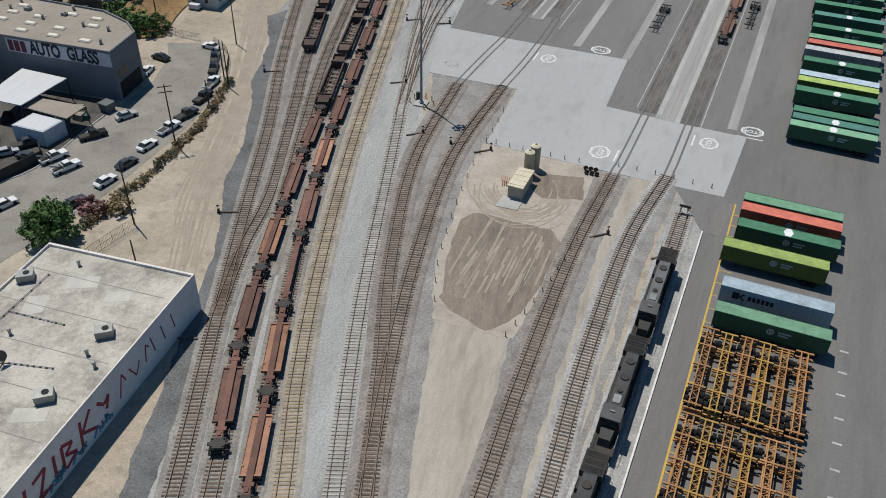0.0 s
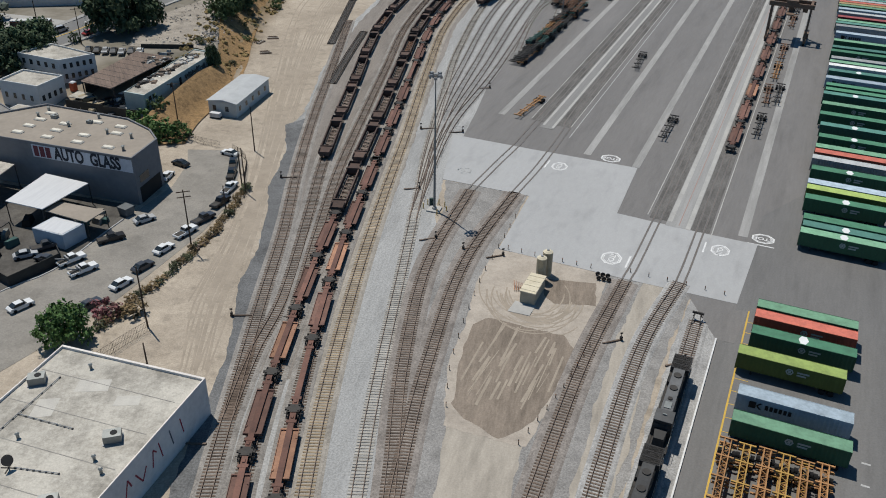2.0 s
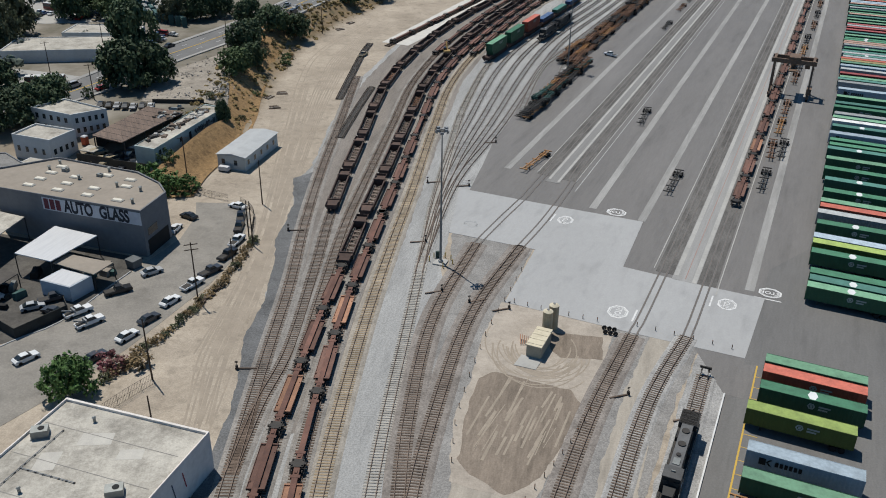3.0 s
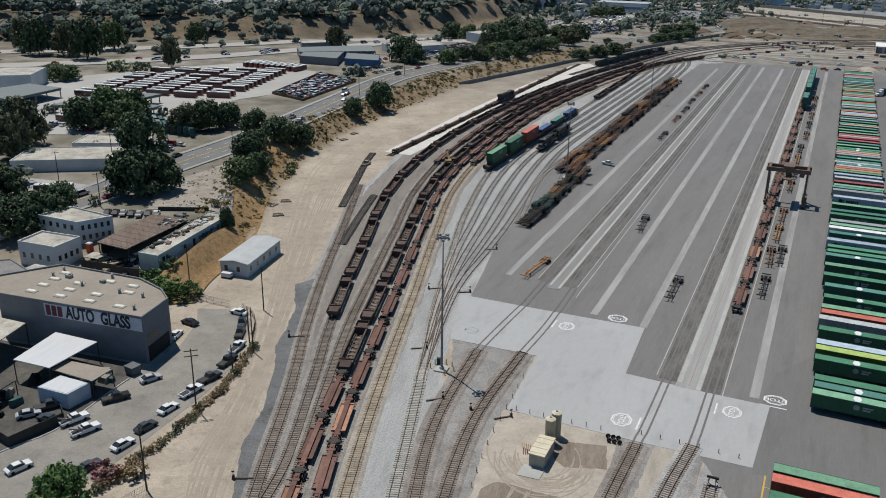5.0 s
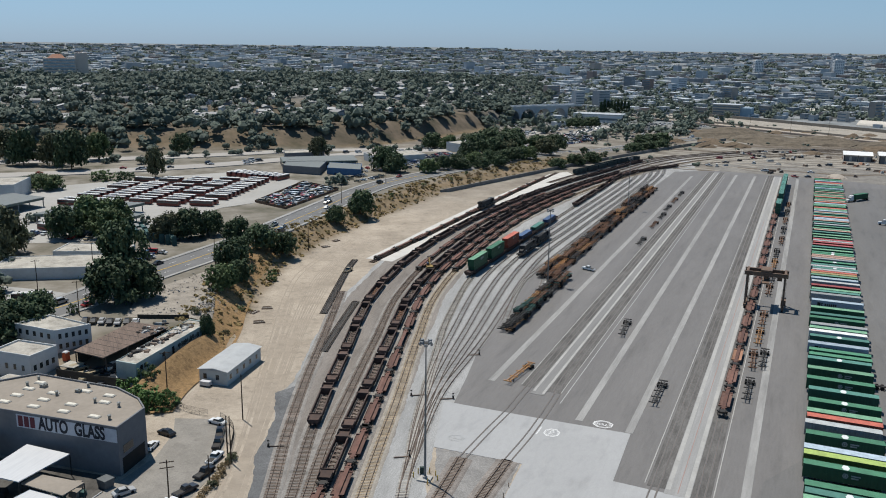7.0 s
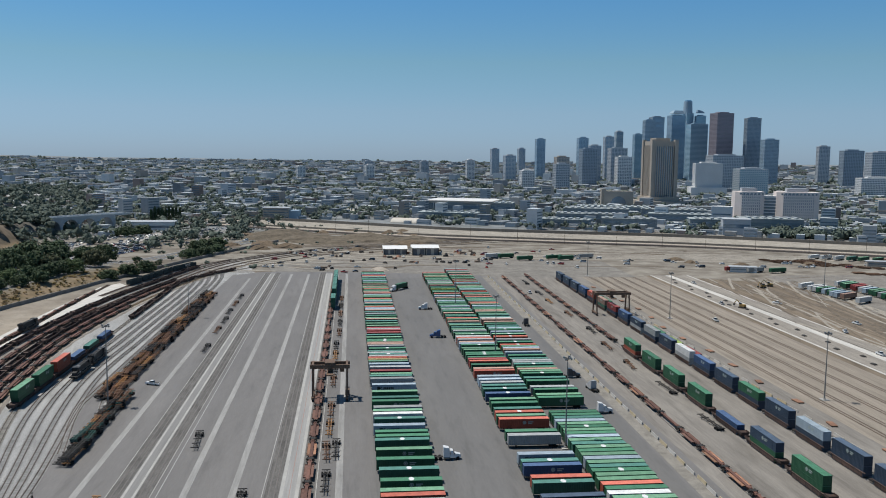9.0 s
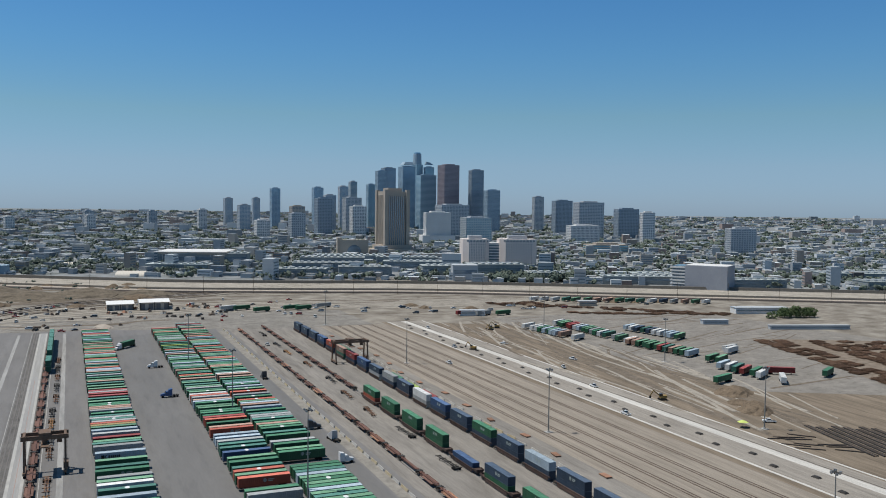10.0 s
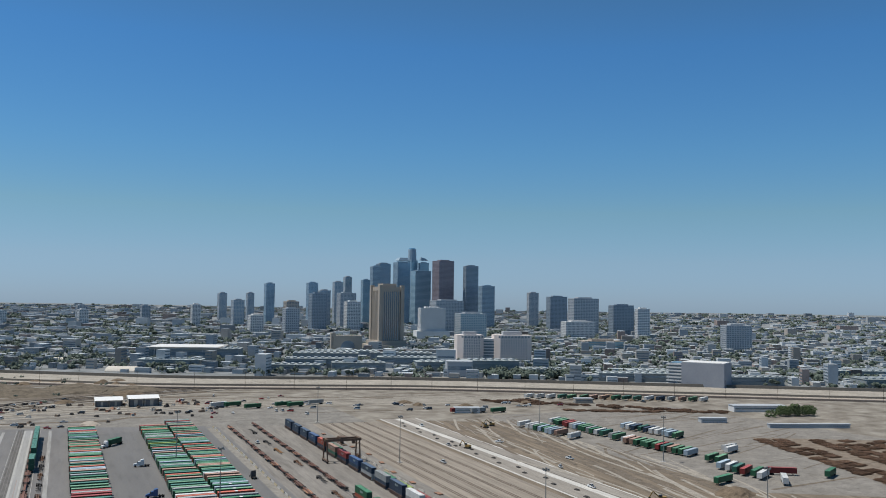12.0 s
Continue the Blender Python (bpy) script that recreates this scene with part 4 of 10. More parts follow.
for s, colour, mark in ((135.2, "pale", ""), (132.0, "orange", "s"), (126.9, "green", "rs"), (120.4, "lime", "s"), (110.2, "ice", "k"), (103.9, "pale", "s")):
    m = ypose(s, 9.3 if colour != "lime" else 8.0, 1.2, -90)
    container(m, colour, mark, group="containers beside the chassis park", stand="parked beside the yellow line")
    chassis(m @ pose(0, 0, -1.2))

# ======== rolling stock ========
def along(line, d):
    """Place and heading at d metres along a line whose points lie evenly."""
    step = (line[1] - line[0]).length
    i = min(max(int(d / step), 0), len(line) - 2)
    a, b = line[i], line[i + 1]
    p = a.lerp(b, d / step - i)
    return p, math.degrees(math.atan2(b.y - a.y, b.x - a.x)) - 90


def reach(line, y):
    step = (line[1] - line[0]).length
    return next((i for i, p in enumerate(line) if p.y >= y), len(line) - 2) * step


car_brown = mat("car_brown", (0.2, 0.1, 0.075), (0.11, 0.06, 0.048), 0.8, scale=0.4, fine=3, vary=0.25)
pan_rust = mat("pan_rust", (0.4, 0.22, 0.14), (0.24, 0.13, 0.09), 0.85, scale=0.5, fine=2.5, vary=0.4)
pan_brown = mat("pan_brown", (0.19, 0.108, 0.085), (0.115, 0.066, 0.055), 0.85, scale=0.5, fine=2.5, vary=0.3)
well_brown = mat("well_brown", (0.115, 0.075, 0.062), (0.065, 0.046, 0.04), 0.85, scale=0.4, fine=3, vary=0.3)
well_floor = mat("well_floor", (0.28, 0.23, 0.2), (0.17, 0.135, 0.12), 0.9, scale=0.5, fine=3, vary=0.2)


def mesh_once(key, build, *materials):
    if key not in PROTO:
        PROTO[key] = build().mesh(key)
        for m in materials:
            PROTO[key].materials.append(m)
    return PROTO[key]


def truck_geo():
    g = Geo()
    for x in (-0.98, 0.98):
        g.hexa([(x - 0.1, -1.3, 0.35), (x + 0.1, -1.3, 0.35), (x + 0.1, 1.3, 0.35), (x - 0.1, 1.3, 0.35)], [(x - 0.1, -0.8, 0.85), (x + 0.1, -0.8, 0.85), (x + 0.1, 0.8, 0.85), (x - 0.1, 0.8, 0.85)])
    return g.box(-1.0, 1.0, -0.25, 0.25, 0.55, 0.95)


def wheelset_geo():
    g = Geo().tube((-1.0, 0, 0.45), (1.0, 0, 0.45), 0.08, n=6)
    for x in (-0.78, 0.78):
        g.tube((x - 0.07, 0, 0.45), (x + 0.07, 0, 0.45), 0.45, n=12)
    return g


def truck(parent, y):
    if parent.matrix_basis.translation.y > 300:
        wm = mat("wheel_steel", (0.13, 0.11, 0.1), (0.08, 0.07, 0.065), 0.6, 0.3)
        me, w = mesh_once("truck", truck_geo, steel_dark), mesh_once("wheelset", wheelset_geo, wm)
        base = parent.matrix_basis @ pose(0, y, 0.25)
        FAR_TRUCKS.add(me, base)
        for dy in (-0.88, 0.88):
            FAR_TRUCKS.add(w, base @ pose(0, dy, 0))
        return
    t = part("truck", mesh_once("truck", truck_geo, steel_dark), None, parent, at=pose(0, y, 0.25))
    for dy in (-0.88, 0.88):
        part("wheelset", mesh_once("wheelset", wheelset_geo, mat("wheel_steel", (0.13, 0.11, 0.1), (0.08, 0.07, 0.065), 0.6, 0.3)), None, t, at=pose(0, dy, 0))


def sill_geo():
    L = 8.5
    g = Geo().box(-0.36, 0.36, -L, L, 0.85, 1.42).box(-0.44, 0.44, -L, L, 1.38, 1.46)
    for s in (-1, 1):
        g.hexa([(-0.5, s * 6.2 - 0.4, 0.9), (0.5, s * 6.2 - 0.4, 0.9), (0.5, s * 6.2 + 0.4, 0.9), (-0.5, s * 6.2 + 0.4, 0.9)], [(-0.75, s * 6.2 - 0.3, 1.5), (0.75, s * 6.2 - 0.3, 1.5), (0.75, s * 6.2 + 0.3, 1.5), (-0.75, s * 6.2 + 0.3, 1.5)])
        g.box(-0.2, 0.2, s * 7.1 - 0.3, s * 7.1 + 0.3, 1.4, 1.62)
    return g


def pan_geo():
    g = Geo().box(0.42, 1.32, -4.9, 4.9, 1.0, 1.1).box(1.27, 1.34, -4.9, 4.9, 1.0, 1.26)
    for y in (-4.9, 4.6):
        g.box(0.42, 1.34, y, y + 0.3, 0.95, 1.32)
    g.box(1.05, 1.25, 3.0, 3.4, 1.1, 1.25)
    return g.box(0.42, 0.5, -4.9, 4.9, 1.0, 1.2)


def saddle_geo():
    g = Geo().box(-0.95, 0.95, -0.85, 0.85, 1.42, 1.56).box(-1.3, 1.3, -0.2, 0.2, 1.2, 1.5)
    for x in (-0.75, 0.75):
        for y in (-0.6, 0.6):
            g.tube((x, y, 1.56), (x, y, 1.75), 0.16, 0.1, n=8)
    return g.beam((-1.3, -0.9, 1.3), (1.5, -0.9, 1.3), 0.08, 0.08).tube((0.55, 0.9, 1.3), (0.55, 1.5, 1.45), 0.1, n=6)


def spine_car(m, rust, end=False, pans=True, group="spine cars in the train"):
    t = thing("spine_car", m, "%s container spine car with side pans on the rails" % ("rust-orange" if rust else "dark brown"), "rail car", group)
    part("sill", mesh_once("sill", sill_geo, car_brown), None, t)
    if pans:
        key = "pan_r" if rust else "pan_b"
        me = mesh_once(key, pan_geo, pan_rust if rust else pan_brown)
        part("pan", me, None, t)
        part("pan", me, None, t, at=pose(0, 0, 0, 0, 0, 180))
    part("saddle", mesh_once("saddle", saddle_geo, steel_dark), None, t, at=pose(0, -8.6, 0))
    truck(t, -8.6)
    if end:
        part("saddle", PROTO["saddle"], None, t, at=pose(0, 8.6, 0))
        truck(t, 8.6)
    return t


def well_side_geo():
    g = Geo().box(1.28, 1.4, -7.6, 7.6, 0.35, 1.7).box(1.22, 1.52, -9.0, 9.0, 1.62, 1.76)
    for k in range(13):
        y = -7.2 + 1.2 * k
        g.box(1.38, 1.5, y - 0.06, y + 0.06, 0.4, 1.65)
    return g


def well_floor_geo():
    g = Geo()
    for x in (-0.95, 0.95):
        g.box(x - 0.22, x + 0.22, -7.6, 7.6, 0.32, 0.42)
    for k in range(7):
        y = -7.2 + 2.05 * k
        g.box(-1.28, 1.28, y - 0.2, y + 0.2, 0.35, 0.48)
        g.beam((-0.9, y + 0.2, 0.44), (0.9, y + 1.85, 0.44), 0.16, 0.08)
    return g


def well_end_geo():
    g = Geo().hexa([(-1.35, 7.6, 0.9), (1.35, 7.6, 0.9), (1.1, 11.4, 1.0), (-1.1, 11.4, 1.0)], [(-1.45, 7.6, 1.75), (1.45, 7.6, 1.75), (1.2, 11.4, 1.42), (-1.2, 11.4, 1.42)])
    g.box(-1.5, 1.5, 7.5, 7.75, 0.4, 2.0)
    for x in (-1.35, 1.35):
        g.box(x - 0.05, x + 0.05, 9.0, 11.3, 1.4, 2.1)
    g.box(-1.4, 1.4, 11.3, 11.4, 1.4, 2.0)
    return g.tube((0, 11.3, 0.95), (0, 12.3, 0.95), 0.16, n=6)


def well_car(m, bright=False, group="well cars in the train"):
    t = thing("well_car", m, "empty dark brown double-stack well car on the rails" if not bright else "empty rust-orange well car on the rails", "rail car", group)
    me = mesh_once("well_side", well_side_geo, well_brown)
    part("side_sill", me, None, t)
    part("side_sill", me, None, t, at=pose(0, 0, 0, 0, 0, 180))
    part("well_floor", mesh_once("well_floor_b" if bright else "well_floor", well_floor_geo, pan_rust if bright else well_floor), None, t)
    me = mesh_once("well_end", well_end_geo, well_brown)
    part("end_platform", me, None, t)
    part("end_platform", me, None, t, at=pose(0, 0, 0, 0, 0, 180))
    truck(t, 9.6)
    truck(t, -9.6)
    return t


def consist(name, y0, kinds, gap=0.25):
    """Cars one behind another along a track. kinds: s, r spine cars (brown, rust), n without pans, w, b well cars, e end of a string."""
    line = TRACKS[name]
    d = reach(line, y0)
    for k in kinds:
        L = 24.6 if k in "wb" else 17.3
        p, turn = along(line, d + L / 2)
        q, _ = along(line, d)
        o, _ = along(line, d + L)
        turn = math.degrees(math.atan2(o.y - q.y, o.x - q.x)) - 90
        m = pose(p.x, p.y, 0.12, 0, 0, turn)
        if k in "wb":
            well_car(m, k == "b")
        else:
            spine_car(m, k == "r", k == "e", k != "n")
        d += L + gap


consist("railway_track_3", 70.2, "ssrsewwwwbwwwwwwwwwwwwww")
consist("railway_track_4", 44.0, "rrrnsrsesssnssseesssssnsssssssesss")
consist("railway_track_2", 184.6, "wwwwbwwwwwwwwwwwwwwww")
consist("railway_track_5", 330.0, "ssssessssse")


def gondola(m):
    t = thing("gondola_car", m, "dark blue-green open gondola car in a string", "rail car", "gondola cars")
    paint = mat("gondola_paint", (0.035, 0.06, 0.064), (0.022, 0.034, 0.036), 0.8, scale=0.4, fine=3)
    part("floor", Geo().box(-1.4, 1.4, -7.9, 7.9, 0.95, 1.2), steel_dark, t)
    for a in (0, 180):
        side = Geo().box(1.38, 1.5, -7.9, 7.9, 1.0, 3.5).box(1.3, 1.6, -7.9, 7.9, 3.45, 3.65)
        for k in range(9):
            side.box(1.5, 1.62, -7.6 + 1.9 * k, -7.45 + 1.9 * k, 1.0, 3.45)
        part("side_wall", side, paint, t, at=pose(0, 0, 0, 0, 0, a))
        part("end_wall", Geo().box(-1.38, 1.38, 7.75, 7.9, 1.2, 3.4), paint, t, at=pose(0, 0, 0, 0, 0, a))
    part("load", Geo().hexa([(-1.35, -7.6, 1.2), (1.35, -7.6, 1.2), (1.35, 7.6, 1.2), (-1.35, 7.6, 1.2)], [(-1.1, -7, 2.9), (1.1, -7, 2.9), (1.1, 7, 3.1), (-1.1, 7, 2.8)]), ballast_dark, t)
    truck(t, 6)
    truck(t, -6)


line = TRACKS["railway_track_34"]
for k in range(6):
    p, turn = along(line, reach(line, 590) + 8.6 + 17.0 * k)
    gondola(pose(p.x, p.y, 0.15, 0, 0, turn))
SPINE_Y = Y(206.5, -12.7).y
consist("railway_track_15", SPINE_Y, "ssresssssesssnssssess")
consist("railway_track_20", Y(150, 102.3).y, "rnsrrsnsresnsrssnrsesnnssr")
consist("railway_track_21", Y(380, 120.3).y, "ssnssresssess")
consist("railway_track_6", Y(462, -116).y, "wwwbwwww")
consist("railway_track_31", 330.0, "snsssnesssn")
consist("railway_track_30", 346.0, "nnsnnnesnnnsnn")


def locomotive(m, label, pale=False):
    t = thing("locomotive", m, label, "locomotive", "locomotives")
    body = mat("loco_grey", (0.035, 0.036, 0.038), (0.02, 0.02, 0.021), 0.6, scale=0.4, fine=3, vary=0.2)
    top = mat("loco_roof", (0.07, 0.07, 0.07), (0.035, 0.035, 0.036), 0.7, scale=0.4, fine=3)
    if pale:
        top = mat("loco_pale_roof", (0.15, 0.152, 0.155), (0.09, 0.092, 0.095), 0.7, scale=0.4, fine=3)
    part("frame", Geo().box(-1.5, 1.5, -10.3, 10.3, 1.2, 1.55), steel_dark, t)
    part("hood", Geo().hexa([(-0.95, -7.6, 1.55), (0.95, -7.6, 1.55), (0.95, 4.6, 1.55), (-0.95, 4.6, 1.55)], [(-0.8, -7.6, 4.2), (0.8, -7.6, 4.2), (0.8, 4.6, 4.2), (-0.8, 4.6, 4.2)]), body, t)
    part("hood_roof", Geo().box(-0.85, 0.85, -7.4, 4.5, 4.2, 4.3), top, t)
    part("radiator", Geo().box(-1.4, 1.4, -9.6, -6.0, 3.3, 4.35).box(-0.95, 0.95, -9.6, -7.6, 1.55, 3.3), body, t)
    for k in range(3):
        g = Geo()
        for j in range(8):
            g.box(-1.25, 1.25, -9.4 + 1.15 * k + 0.12 * j, -9.34 + 1.15 * k + 0.12 * j, 4.35, 4.42)
        part("radiator_grille", g.box(-1.3, 1.3, -9.45 + 1.15 * k, -8.45 + 1.15 * k, 4.35, 4.37), steel_dark, t)
    for k, y in enumerate((-4.2, -1.0, 1.6)):
        part("roof_fan" if k < 2 else "exhaust", Geo().tube((0, y, 4.3), (0, y, 4.48), 0.6 if k < 2 else 0.35, n=12), steel_dark, t)
    cab = part("cab", Geo().hexa([(-1.45, 4.6, 1.55), (1.45, 4.6, 1.55), (1.45, 7.2, 1.55), (-1.45, 7.2, 1.55)], [(-1.3, 4.6, 4.4), (1.3, 4.6, 4.4), (1.3, 7.0, 4.4), (-1.3, 7.0, 4.4)]), body, t)
    part("cab_roof", Geo().box(-1.35, 1.35, 4.5, 7.1, 4.4, 4.5), mat("loco_cab_roof", (0.1, 0.1, 0.1), (0.06, 0.06, 0.06), 0.6), t)
    for x in (-0.75, 0.75):
        part("windscreen", Geo().box(x - 0.45, x + 0.45, 7.1, 7.18, 3.2, 3.9), glass_dark, cab)
    part("nose", Geo().hexa([(-0.9, 7.2, 1.55), (0.9, 7.2, 1.55), (0.8, 9.2, 1.55), (-0.8, 9.2, 1.55)], [(-0.9, 7.2, 3.1), (0.9, 7.2, 3.1), (0.7, 8.9, 2.7), (-0.7, 8.9, 2.7)]), body, t)
    for k, (y, x) in enumerate(((-5.6, 1.2), (-2.4, -1.2), (2.9, 1.2), (3.6, -1.2))):
        part("equipment_box", Geo().box(x - 0.25, x + 0.25, y - 0.8, y + 0.8, 1.55, 2.3), body, t)
    part("roof_hatch", Geo().box(-0.5, 0.5, 2.4, 3.9, 4.3, 4.42), galvanised, t)
    part("number_bar", Geo().box(-1.47, -1.43, 5.2, 6.3, 2.2, 2.6), emblem_white, t)
    part("air_horn", Geo().box(-0.3, 0.3, 5.6, 5.8, 4.5, 4.72), galvanised, t)
    part("fuel_tank", Geo().box(-1.35, 1.35, -3.0, 3.0, 0.5, 1.2), steel_dark, t)
    for x in (-1.46, 1.46):
        g = Geo().beam((x, -9.8, 2.5), (x, 9.8, 2.5), 0.05, 0.05)
        for k in range(14):
            g.box(x - 0.025, x + 0.025, -9.8 + 1.5 * k, -9.75 + 1.5 * k, 1.55, 2.5)
        part("handrail", g, galvanised, t)
    for y in (-6.6, 6.6):
        tr = part("truck", Geo().box(-1.2, -1.0, -2.2, 2.2, 0.4, 0.95).box(1.0, 1.2, -2.2, 2.2, 0.4, 0.95).box(-1.1, 1.1, -0.5, 0.5, 0.6, 1.2), steel_dark, t, at=pose(0, y, 0))
        for dy in (-1.7, 0, 1.7):
            part("wheelset", PROTO["wheelset"], None, tr, at=pose(0, dy, 0.05))
    for s in (-1, 1):
        part("coupler", Geo().box(-0.18, 0.18, min(s * 10.3, s * 11.0), max(s * 10.3, s * 11.0), 0.85, 1.15), steel_dark, t)


glass_dark = mat("glass_dark", (0.03, 0.04, 0.045), (0.02, 0.025, 0.03), 0.15, spec=0.6)
locomotive(ypose(104.5, -7.7, 0.2, 180), "grey diesel locomotive parked beside the platform", True)
locomotive(ypose(82.6, -7.7, 0.2, 180), "dark grey diesel locomotive coupled behind another")
locomotive(ypose(60.6, -7.7, 0.2, 180), "dark grey diesel locomotive at the end of the string")
locomotive(ypose(348, -107.3, 0.2, 180), "sooty diesel locomotive standing on a yard track")
locomotive(ypose(370.5, -107.3, 0.2, 0), "sooty diesel locomotive standing on a yard track")
locomotive(pose(18.5, 466, 0.3, 0, 0, -26), "brown diesel locomotive on the new track")

# double-stacked trains
for k, (c, up) in enumerate((("green", "pale"), ("green", "green"), ("orange", "orange"), ("blue", ""), ("teal", ""), ("blue", ""))):
    s = 311 + 20.2 * k
    well_car(ypose(s, -116, 0.12))
    container(ypose(s, -116, 0.62), c, "", length=14.6, group="containers on trains", stand="in a well car")
    if up:
        container(ypose(s, -116, 3.52), up, "s", length=16.15, group="containers on trains", stand="stacked on another in a well car")
for k, (c, up) in enumerate((("green", "green"), ("green", "navy"), ("blue", ""), ("green", "green"), ("green", "green"), ("green", "green"), ("orange", "green"))):
    s = 206 + 24.8 * k
    well_car(ypose(s, 120.3, 0.1))
    container(ypose(s, 120.3, 0.6), c, "", group="containers on trains", stand="in a well car")
    if up:
        container(ypose(s, 120.3, 3.5), up, "s", group="containers on trains", stand="stacked on another in a well car")
TRAIN_TOP = ("white", "navy", "navy", "ice", "navy", "green", "navy", "blue", "white", "navy", "grey", "navy", "blue", "red", "peach", "orange", "blue", "navy", "navy", "navy")
for k, c in enumerate(TRAIN_TOP):
    s = 178 + 20.6 * k
    container(ypose(s, 139.3, 0.6), rnd.choice(("navy", "navy", "grey", "teal")) if c != "white" else "grey", "", group="containers on trains", stand="in a well car")
    container(ypose(s, 139.3, 3.5), c, "s" if c != "white" else "", group="containers on trains", stand="stacked on another in a well car")
    part_of = thing("well_car", ypose(s, 139.3, 0.1), "dark well car loaded with containers", "rail car", "well cars in the train")
    for a in (0, 180):
        part("side_sill", PROTO["well_side"], None, part_of, at=pose(0, 0, 0, 0, 0, a))
    truck(part_of, 9.6)
for k, (s, r, c) in enumerate(((395, 146, "green"), (373, 146, "lime"), (352, 146, "red"), (500, 146, "teal"), (482, 146, "green"))):
    container(ypose(s, r, 0.1), c, "", group="containers on trains", stand="beside a train")
for k in range(7):
    for me in container_meshes("teal"):
        FAR_BOXES.add(me, ypose(493 + 17.2 * k, -11.5, 1.3))
        if k != 1:
            FAR_BOXES.add(me, ypose(493 + 17.2 * k, -11.5, 4.2))

# ======== the chassis park and loose chassis ========
def far_chassis(m, colour, group="", note=""):
    f, w, _ = chassis_meshes()
    key = "chassis_" + colour
    if key not in PROTO:
        PROTO[key] = f.copy()
        PROTO[key].materials.append(CH_PAINT[colour])
    FAR_CHASSIS.add(PROTO[key], m)
    FAR_CHASSIS.add(w, m)


COLOURS = ("orange", "yellow", "orange", "yellow", "orange", "orange")
for bank, (s, order) in enumerate(((92.6, COLOURS), (74.6, ("orange", "yellow", "orange", "yellow", "orange", "orange")))):
    for i, c in enumerate(order):
        for level in range(3):
            chassis(ypose(s + rnd.uniform(-0.3, 0.3), 1.5 + 2.6 * i + rnd.uniform(-0.12, 0.12), 0.02 + 0.62 * level, 0 if level % 2 else 180), c if level == 2 else rnd.choice(COLOURS), "stacked chassis", "stacked in the chassis park")
for i in range(22):
    s = 252 + 13.4 * i + rnd.uniform(-2, 2)
    for j in range(3 if i > 4 else 2):
        r = (-83 if i < 5 else -90.5) + 2.7 * j + rnd.uniform(-0.4, 0.4)
        for level in range(rnd.choice((2, 3, 4))):
            (chassis if i < 5 else far_chassis)(ypose(s, r, 0.05 + 0.6 * level, rnd.choice((0, 180)) + rnd.uniform(-4, 4)), rnd.choice(("rust", "dark", "orange", "dark", "rust", "rust") if i > 4 else ("rust", "dark", "orange", "green", "rust", "dark")), "piled chassis", "piled on others beside the tracks")
for s, r, c, turn in ((212, -66.2, "orange", -6), (263, -47.8, "dark", 4), (214, -29.2, "dark", 0), (226, -8.0, "dark", 0), (250, -8.4, "rust", 2), (252, -5.6, "dark", 0), (272, -8, "orange", 0), (292, -8, "rust", 0), (330, -8, "rust", 0),
                      (350, -7.6, "dark", 0), (372, -8, "orange", 0), (392, -8, "dark", 0), (420, -7, "rust", 0), (445, -7, "dark", 0), (470, -7, "rust", 0), (495, -7, "dark", 0), (520, -7, "rust", 0), (390, -66, "dark", 0), (430, -67, "rust", 0), (455, -67, "dark", 0), (480, -68, "dark", 0), (505, -68, "rust", 0), (530, -68, "dark", 0)):
    chassis(ypose(s, r, 0.06, turn), c, "loose chassis", "standing empty on the asphalt")
for k in range(9):
    (chassis if k < 4 else far_chassis)(ypose(262 + 37 * k + rnd.uniform(-6, 6), 114.5 + rnd.uniform(-1.5, 1.5), 0.05, rnd.choice((0, 180)) + rnd.uniform(-5, 5)), rnd.choice(("rust", "dark", "orange", "dark")), "loose chassis", "standing empty on the dusty paving")
chassis(ypose(72, 17.2, 0.06, -70), "grey", "loose chassis", "standing askew beside the chassis park")


